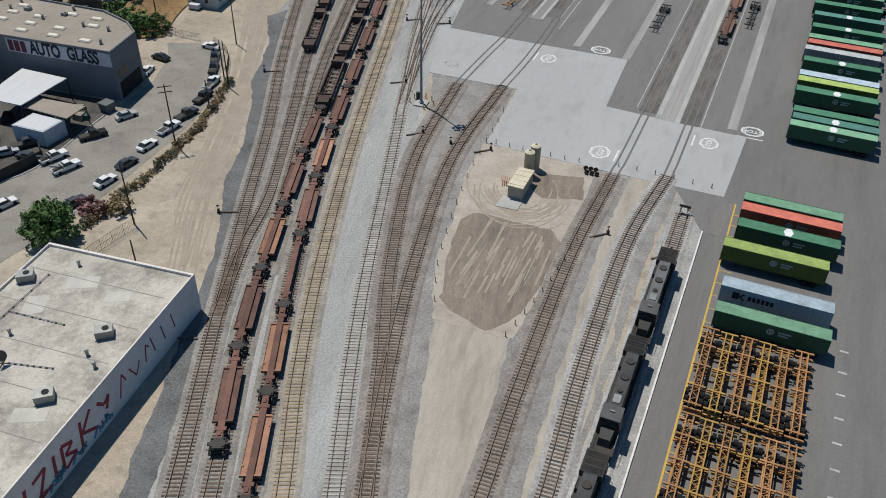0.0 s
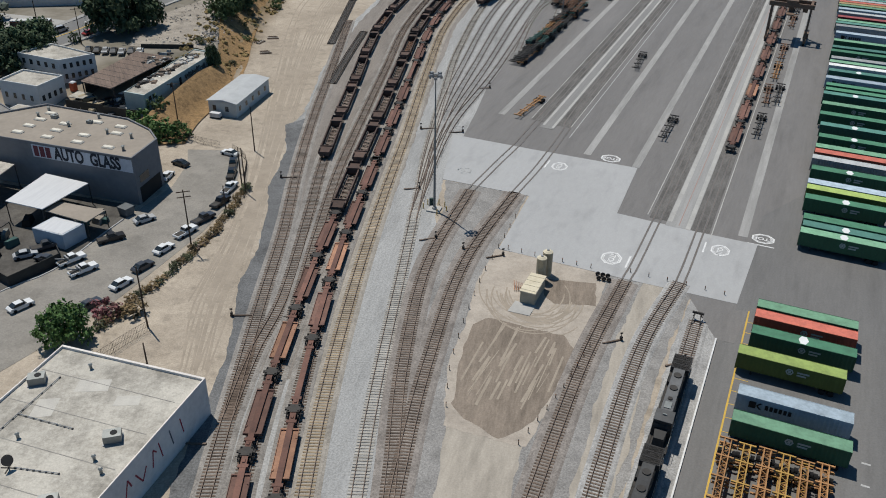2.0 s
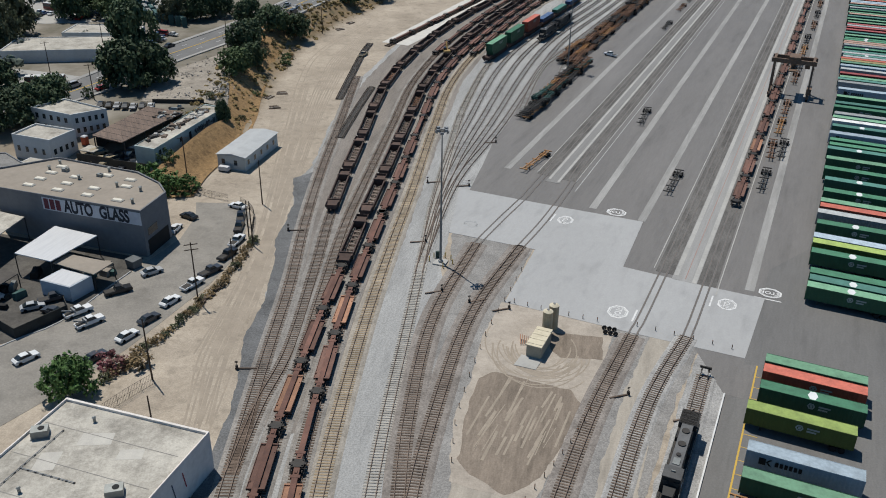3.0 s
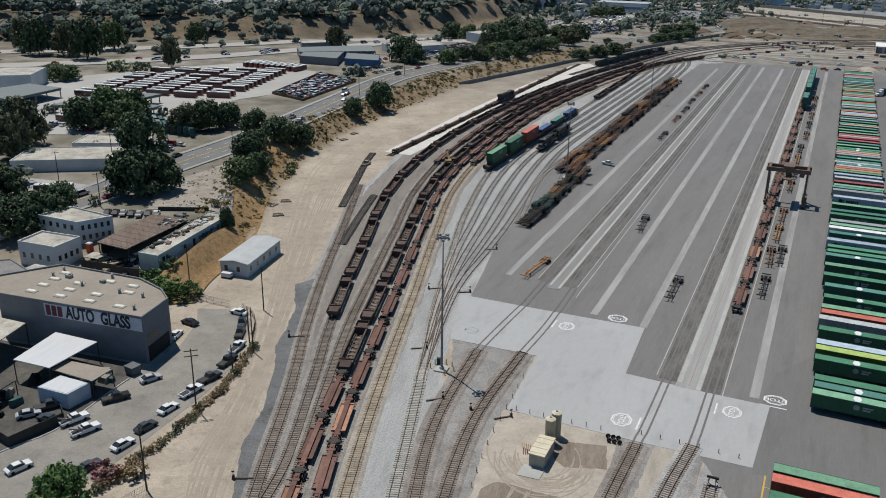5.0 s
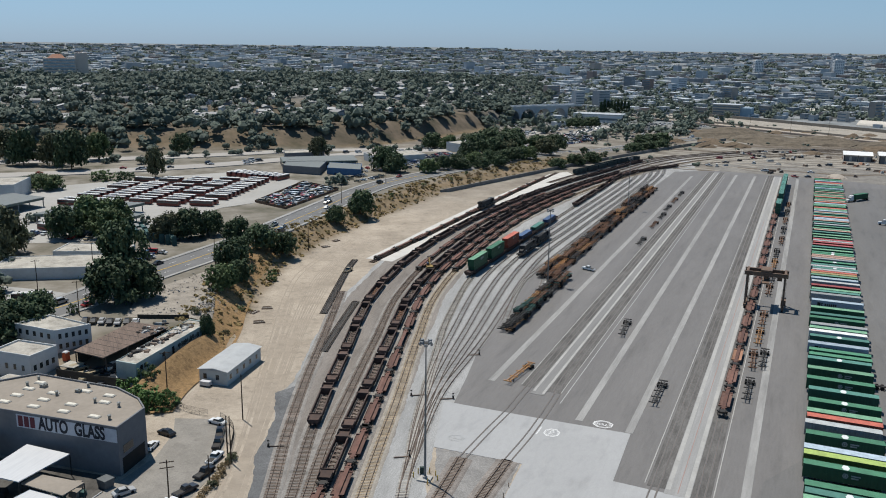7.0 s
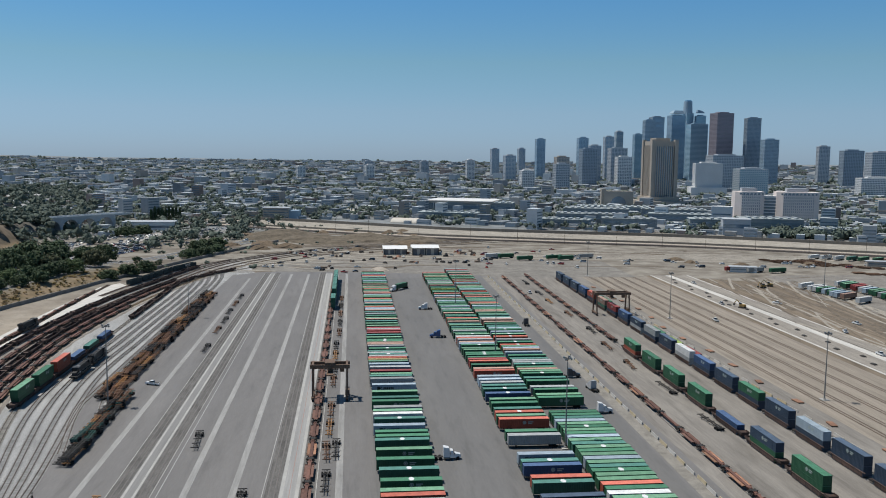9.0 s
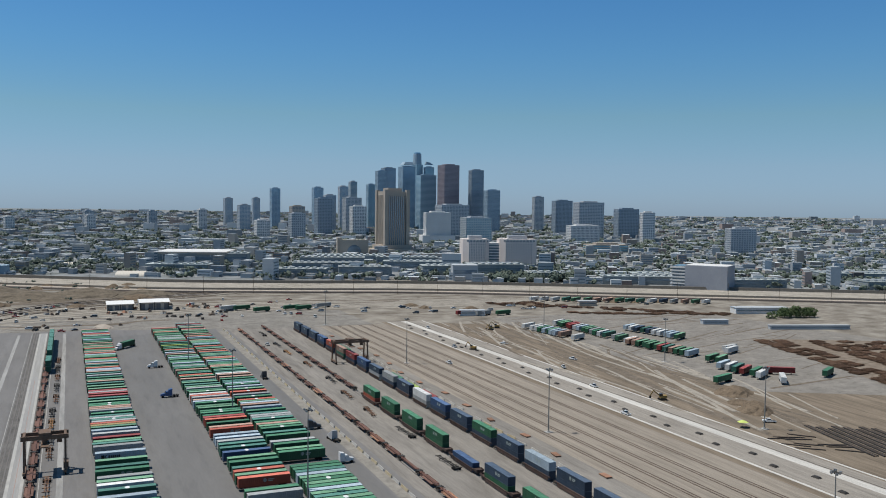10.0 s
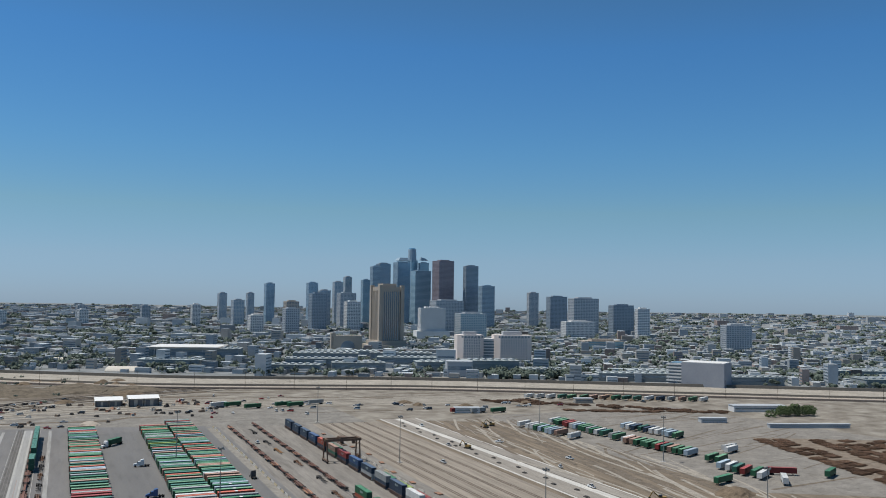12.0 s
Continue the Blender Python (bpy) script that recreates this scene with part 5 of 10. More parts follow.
# ======== gantry cranes, light masts and small yard things ========
def gantry(m, span, h, label):
    t = thing("gantry_crane", m, label, "gantry crane", "gantry cranes")
    paint = mat("gantry_brown", (0.2, 0.13, 0.09), (0.11, 0.075, 0.056), 0.7, scale=0.4, fine=2)
    for y in (-2.6, 2.6):
        part("girder", Geo().box(-span / 2 - 1.0, span / 2 + 1.0, y - 0.36, y + 0.36, h - 1.7, h - 0.3), paint, t)
    for x in (-span / 2, span / 2):
        for y in (-4.2, 4.2):
            part("leg", Geo().beam((x, y, 1.2), (x, y * 0.62, h - 1.7), 0.62, 0.7), paint, t)
        part("end_beam", Geo().box(x - 0.45, x + 0.45, -5.2, 5.2, 0.9, 1.7), paint, t)
        part("top_beam", Geo().box(x - 0.4, x + 0.4, -3.2, 3.2, h - 1.4, h - 0.2), paint, t)
        for y in (-4.6, -3.6, 3.6, 4.6):
            part("wheel", Geo().tube((x - 0.25, y, 0.62), (x + 0.25, y, 0.62), 0.6, n=14), rubber, t)
        part("ladder", Geo().box(x + 0.5, x + 0.55, 3.4, 3.45, 1.7, h - 1).box(x + 0.5, x + 0.55, 3.9, 3.95, 1.7, h - 1).box(x + 0.5, x + 0.55, 3.4, 3.95, 6, 6.1), paint, t)
    part("trolley", Geo().box(-1.8, 1.8, -2.9, 2.9, h - 0.3, h + 0.5), paint, t)
    part("spreader", Geo().box(-1.2, 1.2, -6.0, 6.0, h - 3.6, h - 3.2).box(-0.8, 0.8, -0.8, 0.8, h - 3.2, h - 2.2), paint, t)
    part("cab", Geo().box(span / 2 - 2.6, span / 2 - 1.0, 1.6, 3.2, h - 4.0, h - 2.0), paint, t)
    part("engine_house", Geo().box(span / 2 - 0.6, span / 2 + 0.9, -2.6, 1.8, 1.7, 3.6), paint, t)
    return t


gantry(ypose(308.4, -8.7, 0.06), 12.2, 13.2, "tall rust-brown rubber-tyred gantry crane over the spine cars")
gantry(ypose(450, 139.3, 0.06), 18.5, 13.0, "rust-brown gantry crane over the double-stack train")


def mast(p, h=30.0, heads=8):
    t = thing("light_mast", pose(p.x, p.y, 0.03), "tall grey steel floodlight mast on a concrete base", "light mast", "light masts")
    part("pole", Geo().tube((0, 0, 0.4), (0, 0, h), 0.28, 0.11, n=10), mat("mast_grey", (0.26, 0.27, 0.265), (0.2, 0.205, 0.2), 0.6, 0.3), t)
    part("base", Geo().prism([(1.9 * math.cos(a), 1.9 * math.sin(a)) for a in (0.5, 1.9, 3.6, 5.2)], 0, 0.3).tube((0, 0, 0.3), (0, 0, 0.8), 0.5, n=10), concrete_white, t)
    part("head_ring", Geo().tube((0, 0, h - 0.4), (0, 0, h - 0.1), 0.6, n=12), steel_dark, t)
    for k in range(heads):
        a = 2 * math.pi * k / heads
        c, s = math.cos(a), math.sin(a)
        part("floodlight", Geo().hexa([(-0.35, 0.9, -0.5), (0.35, 0.9, -0.5), (0.3, 1.4, -0.3), (-0.3, 1.4, -0.3)], [(-0.35, 0.9, 0.1), (0.35, 0.9, 0.1), (0.3, 1.4, 0.15), (-0.3, 1.4, 0.15)]).box(-0.05, 0.05, 0.5, 0.95, -0.2, -0.1), steel_grey, t, at=pose(0, 0, h - 0.2 + (0.5 if k % 2 else 0), 0, 0, math.degrees(a)))
    return t


def bollard(x, y, z=0.05, h=1.2):
    t = thing("bollard", pose(x, y, z), "yellow steel bollard beside the mast", "bollard", "bollards")
    part("post", Geo().tube((0, 0, 0), (0, 0, h), 0.11, n=8), paint_yellow, t)
    part("cap", Geo().tube((0, 0, h), (0, 0, h + 0.08), 0.11, 0.03, n=8), paint_yellow, t)


mast(Vector((-5.2, 162.6, 0)))
for dx, dy in ((-2.4, 0.6), (-1.5, 2.3), (2.2, 1.4), (2.6, -0.6), (0.6, -2.2), (0.9, 2.6)):
    bollard(-5.2 + dx, 162.6 + dy)
for s, r in ((305.6, -85.7), (238, 62.2), (347, 58.5), (463, 54.5), (598, 166), (438, 168), (285, 168.5), (262, 252), (398, 308), (520, 300), (470, -88), (150, 168)):
    mast(Y(s, r), 28 if r < 160 else 25, 6)
part_box = thing("control_cabinet", pose(-5.9, 164.6, 0.05), "dark green electrical cabinet beside the mast", "cabinet")
part("body", Geo().box(-0.45, 0.45, -0.3, 0.3, 0.1, 1.7), mat("cabinet_green", (0.05, 0.08, 0.07), (0.03, 0.05, 0.045)), part_box)
part("plinth", Geo().box(-0.55, 0.55, -0.4, 0.4, 0, 0.1), concrete, part_box)

# tank house on the dirt island
hut = thing("pump_house", pose(13.8, 130.9, 0.05, 0, 0, -22), "cream block pump house on a concrete pad", "utility building")
cream = mat("cream_paint", (0.66, 0.6, 0.46), (0.52, 0.46, 0.34), 0.8, scale=0.6, fine=3)
part("wall", Geo().box(-1.35, 1.35, -3.1, 3.1, 0, 2.5), mat("cream_wall", (0.42, 0.38, 0.3), (0.33, 0.3, 0.23), 0.85, scale=0.6, fine=3), hut)
part("roof", Geo().box(-1.5, 1.5, -3.3, 3.3, 2.5, 2.68), cream, hut)
for k in range(4):
    part("roof_rib", Geo().box(-1.48, 1.48, -2.6 + 1.6 * k, -2.45 + 1.6 * k, 2.68, 2.74), cream, hut)
part("pad", Geo().prism([(-2.4, -6.6), (1.6, -6.4), (1.7, -3.0), (-2.2, -3.0)], 0, 0.1), concrete_white, hut)
for i, (x, y) in enumerate(((15.6, 136.0), (16.9, 138.2))):
    tk = thing("storage_tank", pose(x, y, 0.05), "tall cream steel tank with a domed top", "tank", "storage tanks")
    part("shell", Geo().tube((0, 0, 0), (0, 0, 5.0), 0.95, n=18), mat("tank_tan", (0.5, 0.43, 0.3), (0.4, 0.33, 0.22), 0.7, scale=0.6, fine=3), tk)
    part("dome", Geo().tube((0, 0, 5.0), (0, 0, 5.3), 0.95, 0.45, n=18), cream, tk)
    part("hatch", Geo().tube((0, 0, 5.3), (0, 0, 5.45), 0.25, n=10), steel_grey, tk)
pipes = thing("pipework", pose(11.4, 133.2, 0.05), "rusty pipework beside the pump house", "pipes")
for k in range(5):
    part("pipe", Geo().tube((-0.8 + 0.35 * k, -1.2, 0.3), (-0.8 + 0.35 * k, 1.2 - 0.2 * k, 0.9), 0.08, n=6), pan_rust, pipes)
for k in range(3):
    w = thing("wheelset_stack", pose(26.6 + 0.9 * k, 137.4 - 0.3 * k, 0.5), "rusty spare wheelset on the dirt", "wheelset", "spare wheelsets")
    part("axle", Geo().tube((0, -1.1, 0), (0, 1.1, 0), 0.1, n=6), steel_dark, w)
    for y in (-0.75, 0.75):
        part("wheel", Geo().tube((0, y - 0.07, 0), (0, y + 0.07, 0), 0.46, n=14), steel_dark, w)

# bumper at the stub, small orange-topped marker posts round the dirt island, switch stands, litter
bump_stop = thing("buffer_stop", ypose(131, -7.9, 0.15), "dark steel buffer stop at the end of the siding", "buffer stop")
for x in (-0.75, 0.75):
    part("strut", Geo().beam((x, -1.8, 0.2), (x * 0.6, 0.5, 1.3), 0.14, 0.14).beam((x, 0.9, 0.2), (x * 0.6, 0.5, 1.3), 0.14, 0.14), steel_dark, bump_stop)
part("beam", Geo().box(-1.0, 1.0, 0.35, 0.65, 1.1, 1.5), steel_dark, bump_stop)


def marker(x, y):
    t = thing("marker_post", pose(x, y, 0.05), "short dark marker post with a reflective band", "post", "marker posts")
    part("post", Geo().box(-0.06, 0.06, -0.06, 0.06, 0, 0.95), steel_dark, t)
    part("band", Geo().box(-0.07, 0.07, -0.07, 0.07, 0.7, 0.82), mat("marker_orange", (0.6, 0.2, 0.05)), t)


EDGE = smooth([(12, 160), (8, 147), (4, 134), (-0.5, 112), (-1.2, 100)], 4.4) + smooth([(10, 147), (18, 143.6), (28, 140)], 2.8) + smooth([(22.5, 116), (17, 105), (11, 95), (8, 90)], 3.0) + smooth([(33, 139.6), (44, 135), (50, 132.4)], 3.5)
for p in EDGE:
    marker(p.x, p.y)


def switch_stand(x, y, turn):
    t = thing("switch_stand", pose(x, y, 0.1, 0, 0, turn), "dark hand-thrown switch stand beside the track", "switch stand", "switch stands")
    part("tie", Geo().box(-1.9, 1.9, -0.14, 0.14, 0, 0.2), tie_wood, t)
    part("stand", Geo().box(-1.8, -1.4, -0.2, 0.2, 0.2, 0.75).tube((-1.6, 0, 0.75), (-1.6, 0, 1.5), 0.05, n=6), steel_dark, t)
    part("target", Geo().box(-1.85, -1.35, -0.02, 0.02, 1.3, 1.6), steel_dark, t)


for x, y, turn in ((-37.2, 90.5, 0), (-37.5, 122, 3), (-39, 176, 3), (-10.5, 172, 190), (-6, 150, 200), (2.6, 147, 20), (7.4, 144, 200), (26.5, 117.5, 200), (36, 112, 200), (-1, 204, 190), (-8.6, 206, 10), (6.5, 236, 190)):
    switch_stand(x, y, turn)

FAR_BOXES.link("far_container_rows", "rows of green and mixed containers at the far end", "shipping containers")
FAR_CHASSIS.link("far_chassis_rows", "dark and rusty chassis under containers and in piles", "trailer chassis")
FAR_TRUCKS.link("far_car_trucks", "dark steel trucks under the distant rail cars", "rail trucks")

# ======== vehicles ========
CAR_PAINT = {"white": (0.75, 0.76, 0.76), "silver": (0.45, 0.46, 0.47), "black": (0.02, 0.02, 0.022), "dark": (0.05, 0.055, 0.065), "blue": (0.05, 0.1, 0.25), "red": (0.4, 0.04, 0.03), "tan": (0.4, 0.33, 0.22), "green": (0.05, 0.12, 0.08)}


def profile(outline, half, top_half=None):
    """A body from a side outline (y, z), narrower towards its top."""
    g = Geo()
    zs = [z for _, z in outline]
    lo, hi = min(zs), max(zs)
    th = top_half or half
    n = len(outline)
    for side in (-1, 1):
        for y, z in outline:
            g.v.append((side * (half + (th - half) * (z - lo) / (hi - lo)), y, z))
    g.f += [tuple(range(n)), tuple(range(2 * n - 1, n - 1, -1))]
    g.m += [0, 0]
    for i in range(n):
        j = (i + 1) % n
        g.f.append((i, i + n, j + n, j))
        g.m.append(0)
    return g


def tyre_geo():
    return Geo().tube((-0.11, 0, 0), (0.11, 0, 0), 0.33, n=12)


def vehicle(m, kind, colour, where="parked beside the street"):
    c = CAR_PAINT[colour]
    paint = mat("car_" + colour, c, tuple(q * 0.85 for q in c), 0.3, 0.0, scale=0.5, fine=3, spec=0.5)
    t = thing({"car": "car", "pickup": "pickup_truck", "van": "van", "tow": "tow_truck"}[kind], m, "%s %s %s" % (colour, {"car": "saloon car", "pickup": "pickup truck", "van": "panel van", "tow": "tow truck with a boom"}[kind], where), {"car": "car", "pickup": "pickup truck", "van": "van", "tow": "tow truck"}[kind], "parked vehicles")
    if kind == "car":
        low, cab, L = [(-2.2, 0.3), (2.2, 0.3), (2.25, 0.6), (2.1, 0.78), (0.9, 0.92), (-1.9, 0.95), (-2.25, 0.7)], [(1.0, 0.9), (0.35, 1.38), (-0.95, 1.42), (-1.75, 0.93)], 1.4
    elif kind == "van":
        low, cab, L = [(-2.6, 0.35), (2.6, 0.35), (2.7, 0.7), (2.5, 1.05), (1.6, 1.2), (-2.6, 1.2)], [(1.7, 1.15), (1.0, 1.95), (-2.5, 2.0), (-2.6, 1.15)], 1.7
    else:
        low, cab, L = [(-2.7, 0.45), (2.7, 0.45), (2.75, 0.8), (2.6, 1.05), (1.2, 1.12), (-0.6, 1.12), (-0.65, 0.9), (-2.6, 0.9), (-2.7, 0.8)], [(1.3, 1.08), (0.7, 1.72), (-0.4, 1.75), (-0.6, 1.08)], 1.7
    part("body", mesh_once("carbody_%s_%s" % (kind, colour), lambda: profile(low, 0.9, 0.84), paint), None, t)
    cabin = part("cabin_glass", mesh_once("cabin_" + kind, lambda: profile(cab, 0.78, 0.64), glass_dark), None, t)
    zt = max(z for _, z in cab)
    ys = [y for y, z in cab if z > zt - 0.1]
    part("roof", mesh_once("carroof_%s_%s" % (kind, colour), lambda: Geo().hexa([(-0.66, min(ys) - 0.05, zt - 0.05), (0.66, min(ys) - 0.05, zt - 0.05), (0.66, max(ys) + 0.05, zt - 0.05), (-0.66, max(ys) + 0.05, zt - 0.05)], [(-0.58, min(ys), zt + 0.03), (0.58, min(ys), zt + 0.03), (0.58, max(ys), zt + 0.03), (-0.58, max(ys), zt + 0.03)]), paint), None, t)
    for x in (-0.82, 0.82):
        for y in (-L, L):
            part("wheel", mesh_once("tyre", tyre_geo, rubber), None, t, at=pose(x, y, 0.33))
    if kind in ("pickup", "tow"):
        part("bed", mesh_once("bed", lambda: Geo().box(-0.7, 0.7, -2.55, -0.7, 0.88, 0.93), steel_dark), None, t)
    if kind == "tow":
        part("boom", Geo().beam((0, -1.0, 1.0), (0, -2.9, 2.0), 0.25, 0.25).box(-0.8, 0.8, -1.0, -0.7, 0.9, 1.6), steel_grey, t)
    if kind == "car":
        for x in (-0.62, 0.62):
            part("headlight", mesh_once("headlight", lambda: Geo().box(-0.16, 0.16, 2.16, 2.24, 0.58, 0.7), galvanised), None, t, at=pose(x, 0, 0))
    return t


FAR_CARS = Bulk()


def far_vehicle(m, kind, colour, where=""):
    """The same car, joined with other distant ones."""
    key = ("far_vehicle", kind, colour)
    if key not in PROTO:
        ob = vehicle(pose(0, 0, 0), kind, colour, where)
        PROTO[key] = [(o.data, o.matrix_basis.copy()) for o in ob.children]
        for o in list(ob.children) + [ob]:
            bpy.data.objects.remove(o)
    for me, local in PROTO[key]:
        FAR_CARS.add(me, m @ local)


for x, y, kind, colour, turn in ((-65.1, 181.2, "car", "black", 60), (-66.3, 174.5, "car", "white", -8), (-64.9, 154.4, "car", "silver", -48), (-69.0, 146.3, "pickup", "black", -55), (-73.6, 138.0, "tow", "white", -42), (-70.0, 134.6, "tow", "white", -42), (-76.5, 122.6, "car", "white", -38),
                               (-83.1, 139.5, "car", "silver", -60), (-80.6, 142.6, "pickup", "dark", -55), (-78.6, 138.1, "car", "dark", 70), (-55.1, 187.5, "car", "white", 65), (-52.9, 181.4, "pickup", "black", 10), (-52.0, 176.2, "pickup", "black", 4), (-50.8, 169.2, "pickup", "white", -14), (-51.2, 162.6, "pickup", "black", -22), (-52.9, 155.2, "pickup", "dark", -34), (-55.0, 149.6, "pickup", "white", -30),
                               (-57.4, 143.0, "car", "white", -28), (-59.4, 136.4, "car", "dark", -30), (-61.4, 130.4, "car", "white", -30), (-64.6, 123.6, "car", "dark", -34), (-92.0, 141.0, "van", "white", -30)):
    vehicle(pose(x, y, 0.06, 0, 0, turn), kind, colour)
vehicle(pose(-41, 327, 0.04, 0, 0, -20), "pickup", "tan", "on the dirt road")
for s, r, colour, turn in ((330.5, -76, "white", 70), (520, 108, "white", 0), (482, 250, "white", 40), (420, 262, "white", 10), (300, 214, "white", 0), (245, 147, "white", 5), (400, 244, "white", -20), (352, 232, "white", 0), (270, 262, "white", 60), (560, 230, "white", 0), (430, 190, "white", 0), (480, 215, "silver", 0)):
    vehicle(ypose(s, r, 0.1, turn), "pickup", colour, "on the yard")


def semi_tractor(m, colour):
    c = CAR_PAINT[colour]
    paint = mat("cab_" + colour, c, tuple(q * 0.85 for q in c), 0.35, spec=0.5)
    t = thing("semi_tractor", m, "%s long-nosed road tractor with a sleeper cab" % colour, "truck", "road tractors")
    part("frame", Geo().box(-0.45, 0.45, -4.0, 3.6, 0.7, 0.95), steel_dark, t)
    part("sleeper", Geo().hexa([(-1.2, -1.0, 0.9), (1.2, -1.0, 0.9), (1.2, 1.2, 0.9), (-1.2, 1.2, 0.9)], [(-1.1, -1.0, 3.9), (1.1, -1.0, 3.9), (1.0, 0.6, 3.6), (-1.0, 0.6, 3.6)]), paint, t)
    part("cab", Geo().hexa([(-1.15, 1.2, 0.8), (1.15, 1.2, 0.8), (1.1, 2.4, 0.8), (-1.1, 2.4, 0.8)], [(-1.05, 1.0, 2.9), (1.05, 1.0, 2.9), (0.95, 1.8, 2.8), (-0.95, 1.8, 2.8)]), paint, t)
    part("bonnet", Geo().hexa([(-1.0, 2.4, 0.7), (1.0, 2.4, 0.7), (0.8, 4.2, 0.7), (-0.8, 4.2, 0.7)], [(-0.85, 2.2, 2.0), (0.85, 2.2, 2.0), (0.7, 4.0, 1.6), (-0.7, 4.0, 1.6)]), paint, t)
    part("windscreen", Geo().hexa([(-0.95, 2.28, 2.02), (0.95, 2.28, 2.02), (0.95, 2.34, 2.02), (-0.95, 2.34, 2.02)], [(-0.85, 1.86, 2.72), (0.85, 1.86, 2.72), (0.85, 1.92, 2.72), (-0.85, 1.92, 2.72)]), glass_dark, t)
    for x in (-1, 1):
        for y in (3.2, -1.9, -3.2):
            part("wheel", Geo().tube((x * 0.75, y, 0.52), (x * 1.15, y, 0.52), 0.52, n=12), rubber, t)
        part("fuel_tank", Geo().tube((x * 1.0, -0.9, 0.75), (x * 1.0, 0.9, 0.75), 0.3, n=10), galvanised, t)
    return t


for s, r, colour, turn in ((241, 26.4, "white", -90), (396, 38.8, "blue", 90), (470, 38.6, "white", 90), (188.5, 82.5, "white", -90), (272, 82.5, "white", -90), (318, 83.5, "dark", -90), (300, 87.5, "silver", 10), (420, 86, "dark", 0)):
    semi_tractor(ypose(s, r, 0.06, turn), colour)
mt = ypose(552, 30, 1.2, -34)
container(mt, "green", "", length=12.2, stand="hauled by a white road tractor")
chassis(mt @ pose(0, 0, -1.2), "dark", "container chassis", "hauled by a road tractor")
semi_tractor(mt @ pose(0, -9.0, -1.14, 0, 0, 180), "white")

# ======== the street, its poles and fences ========
slab("road_street", [(-68, 158.6), (-71, 150), (-75.7, 135.4), (-82.3, 127.7), (-95, 108), (-112, 84), (-96, 72), (-80, 92), (-66.5, 114.5), (-60.5, 126.5), (-56.3, 138), (-51.8, 151), (-49.3, 164), (-51.2, 184), (-55, 190), (-66, 190), (-63.8, 182), (-64, 170.5)], -0.4, 0.04, asphalt_old, "sun-bleached asphalt dead-end street")
slab("road_yard_left", [(-70, 146), (-76, 135.5), (-82.6, 127.8), (-110, 112), (-125, 150), (-110, 172), (-69, 161)], -0.4, 0.025, mat("lot_asphalt", (0.125, 0.118, 0.108), (0.065, 0.062, 0.058), 0.9, scale=0.15, fine=1.0, stain=0.25), "stained asphalt car lot")
kerb = Geo()
ribbon(smooth([(-69.6, 155), (-71.4, 149.5), (-76, 135), (-82.6, 127.2), (-95.5, 107.4)], 3), -0.15, 0.15, 0, 0.18, 0.02, 0, kerb)
setting("trim_kerb", kerb, concrete, "low concrete kerb along the street")
pole_wood = mat("pole_wood", (0.1, 0.075, 0.055), (0.06, 0.045, 0.035), 0.9, fine=4)


def pole(x, y, h, arms=1, z=0.0, lean=0.0):
    t = thing("utility_pole", pose(x, y, z, 0, lean, 0), "dark wooden utility pole beside the street", "utility pole", "utility poles")
    part("shaft", Geo().tube((0, 0, -0.5), (0, 0, h), 0.17, 0.11, n=8), pole_wood, t)
    for k in range(arms):
        z1 = h - 0.5 - 1.1 * k
        part("cross_arm", Geo().box(-1.3, 1.3, -0.07, 0.07, z1, z1 + 0.14), pole_wood, t, at=pose(0, 0, 0, 0, 0, 20))
        for x1 in (-1.1, -0.5, 0.5, 1.1):
            part("insulator", mesh_once("insulator", lambda: Geo().tube((0, 0, 0), (0, 0, 0.16), 0.05, 0.03, n=6), steel_grey), None, t, at=pose(x1 * 0.94, x1 * 0.34, z1 + 0.14))
    return t


for x, y, h, arms in ((-52.7, 118.2, 12.2, 0), (-52.2, 143.9, 13.1, 2), (-47, 168.3, 10.8, 0), (-48.6, 171.5, 9.4, 0), (-49.7, 190, 11.5, 0), (-49.2, 159.4, 6.2, 0), (-73, 206, 11, 1), (-46.5, 101.5, 9.5, 0), (-76.5, 100, 10, 1), (-50.5, 178, 5, 0)):
    pole(x, y, h, arms)
for x, y in ((-113.5, 249), (-89, 312), (-62, 360), (-58, 440), (-40, 505), (-137.5, 273), (-130, 300)):
    pole(x, y, 11, 1, height(x, y))


def fence(line, h, label):
    g = smooth(line, 2.4)
    t = tagged(new("chain_fence"), label, "fence", "fences")
    for a, b in zip(g, g[1:]):
        p = part("fence_post", Geo().tube((a.x, a.y, a.z), (a.x, a.y, a.z + h), 0.04, n=5), steel_dark, t)
        q = Geo()
        for k in range(9):
            f = k / 8
            c = a.lerp(b, f)
            q.tube((c.x, c.y, c.z + 0.05), (c.x, c.y, c.z + h - 0.05), 0.02, n=3)
        for zz in (0.1, h * 0.5, h):
            q.tube((a.x, a.y, a.z + zz), (b.x, b.y, b.z + zz), 0.025, n=3)
        part("fence_panel", q, steel_dark, t)["kind"] = "stuff"
    return t


fence([(-52, 117, 0), (-55, 112.5, 0), (-58, 107, 0), (-59.5, 104.5, 0)], 2.2, "dark chain-link fence beside the warehouse")
fence([(-55, 190, 0), (-50.4, 184, 0), (-48.2, 172, 0)], 1.8, "rusty chain-link fence at the street end")
fence([(-69, 197, 0), (-64, 193.6, 0), (-58, 191.2, 0)], 1.8, "dark chain-link fence and gate")

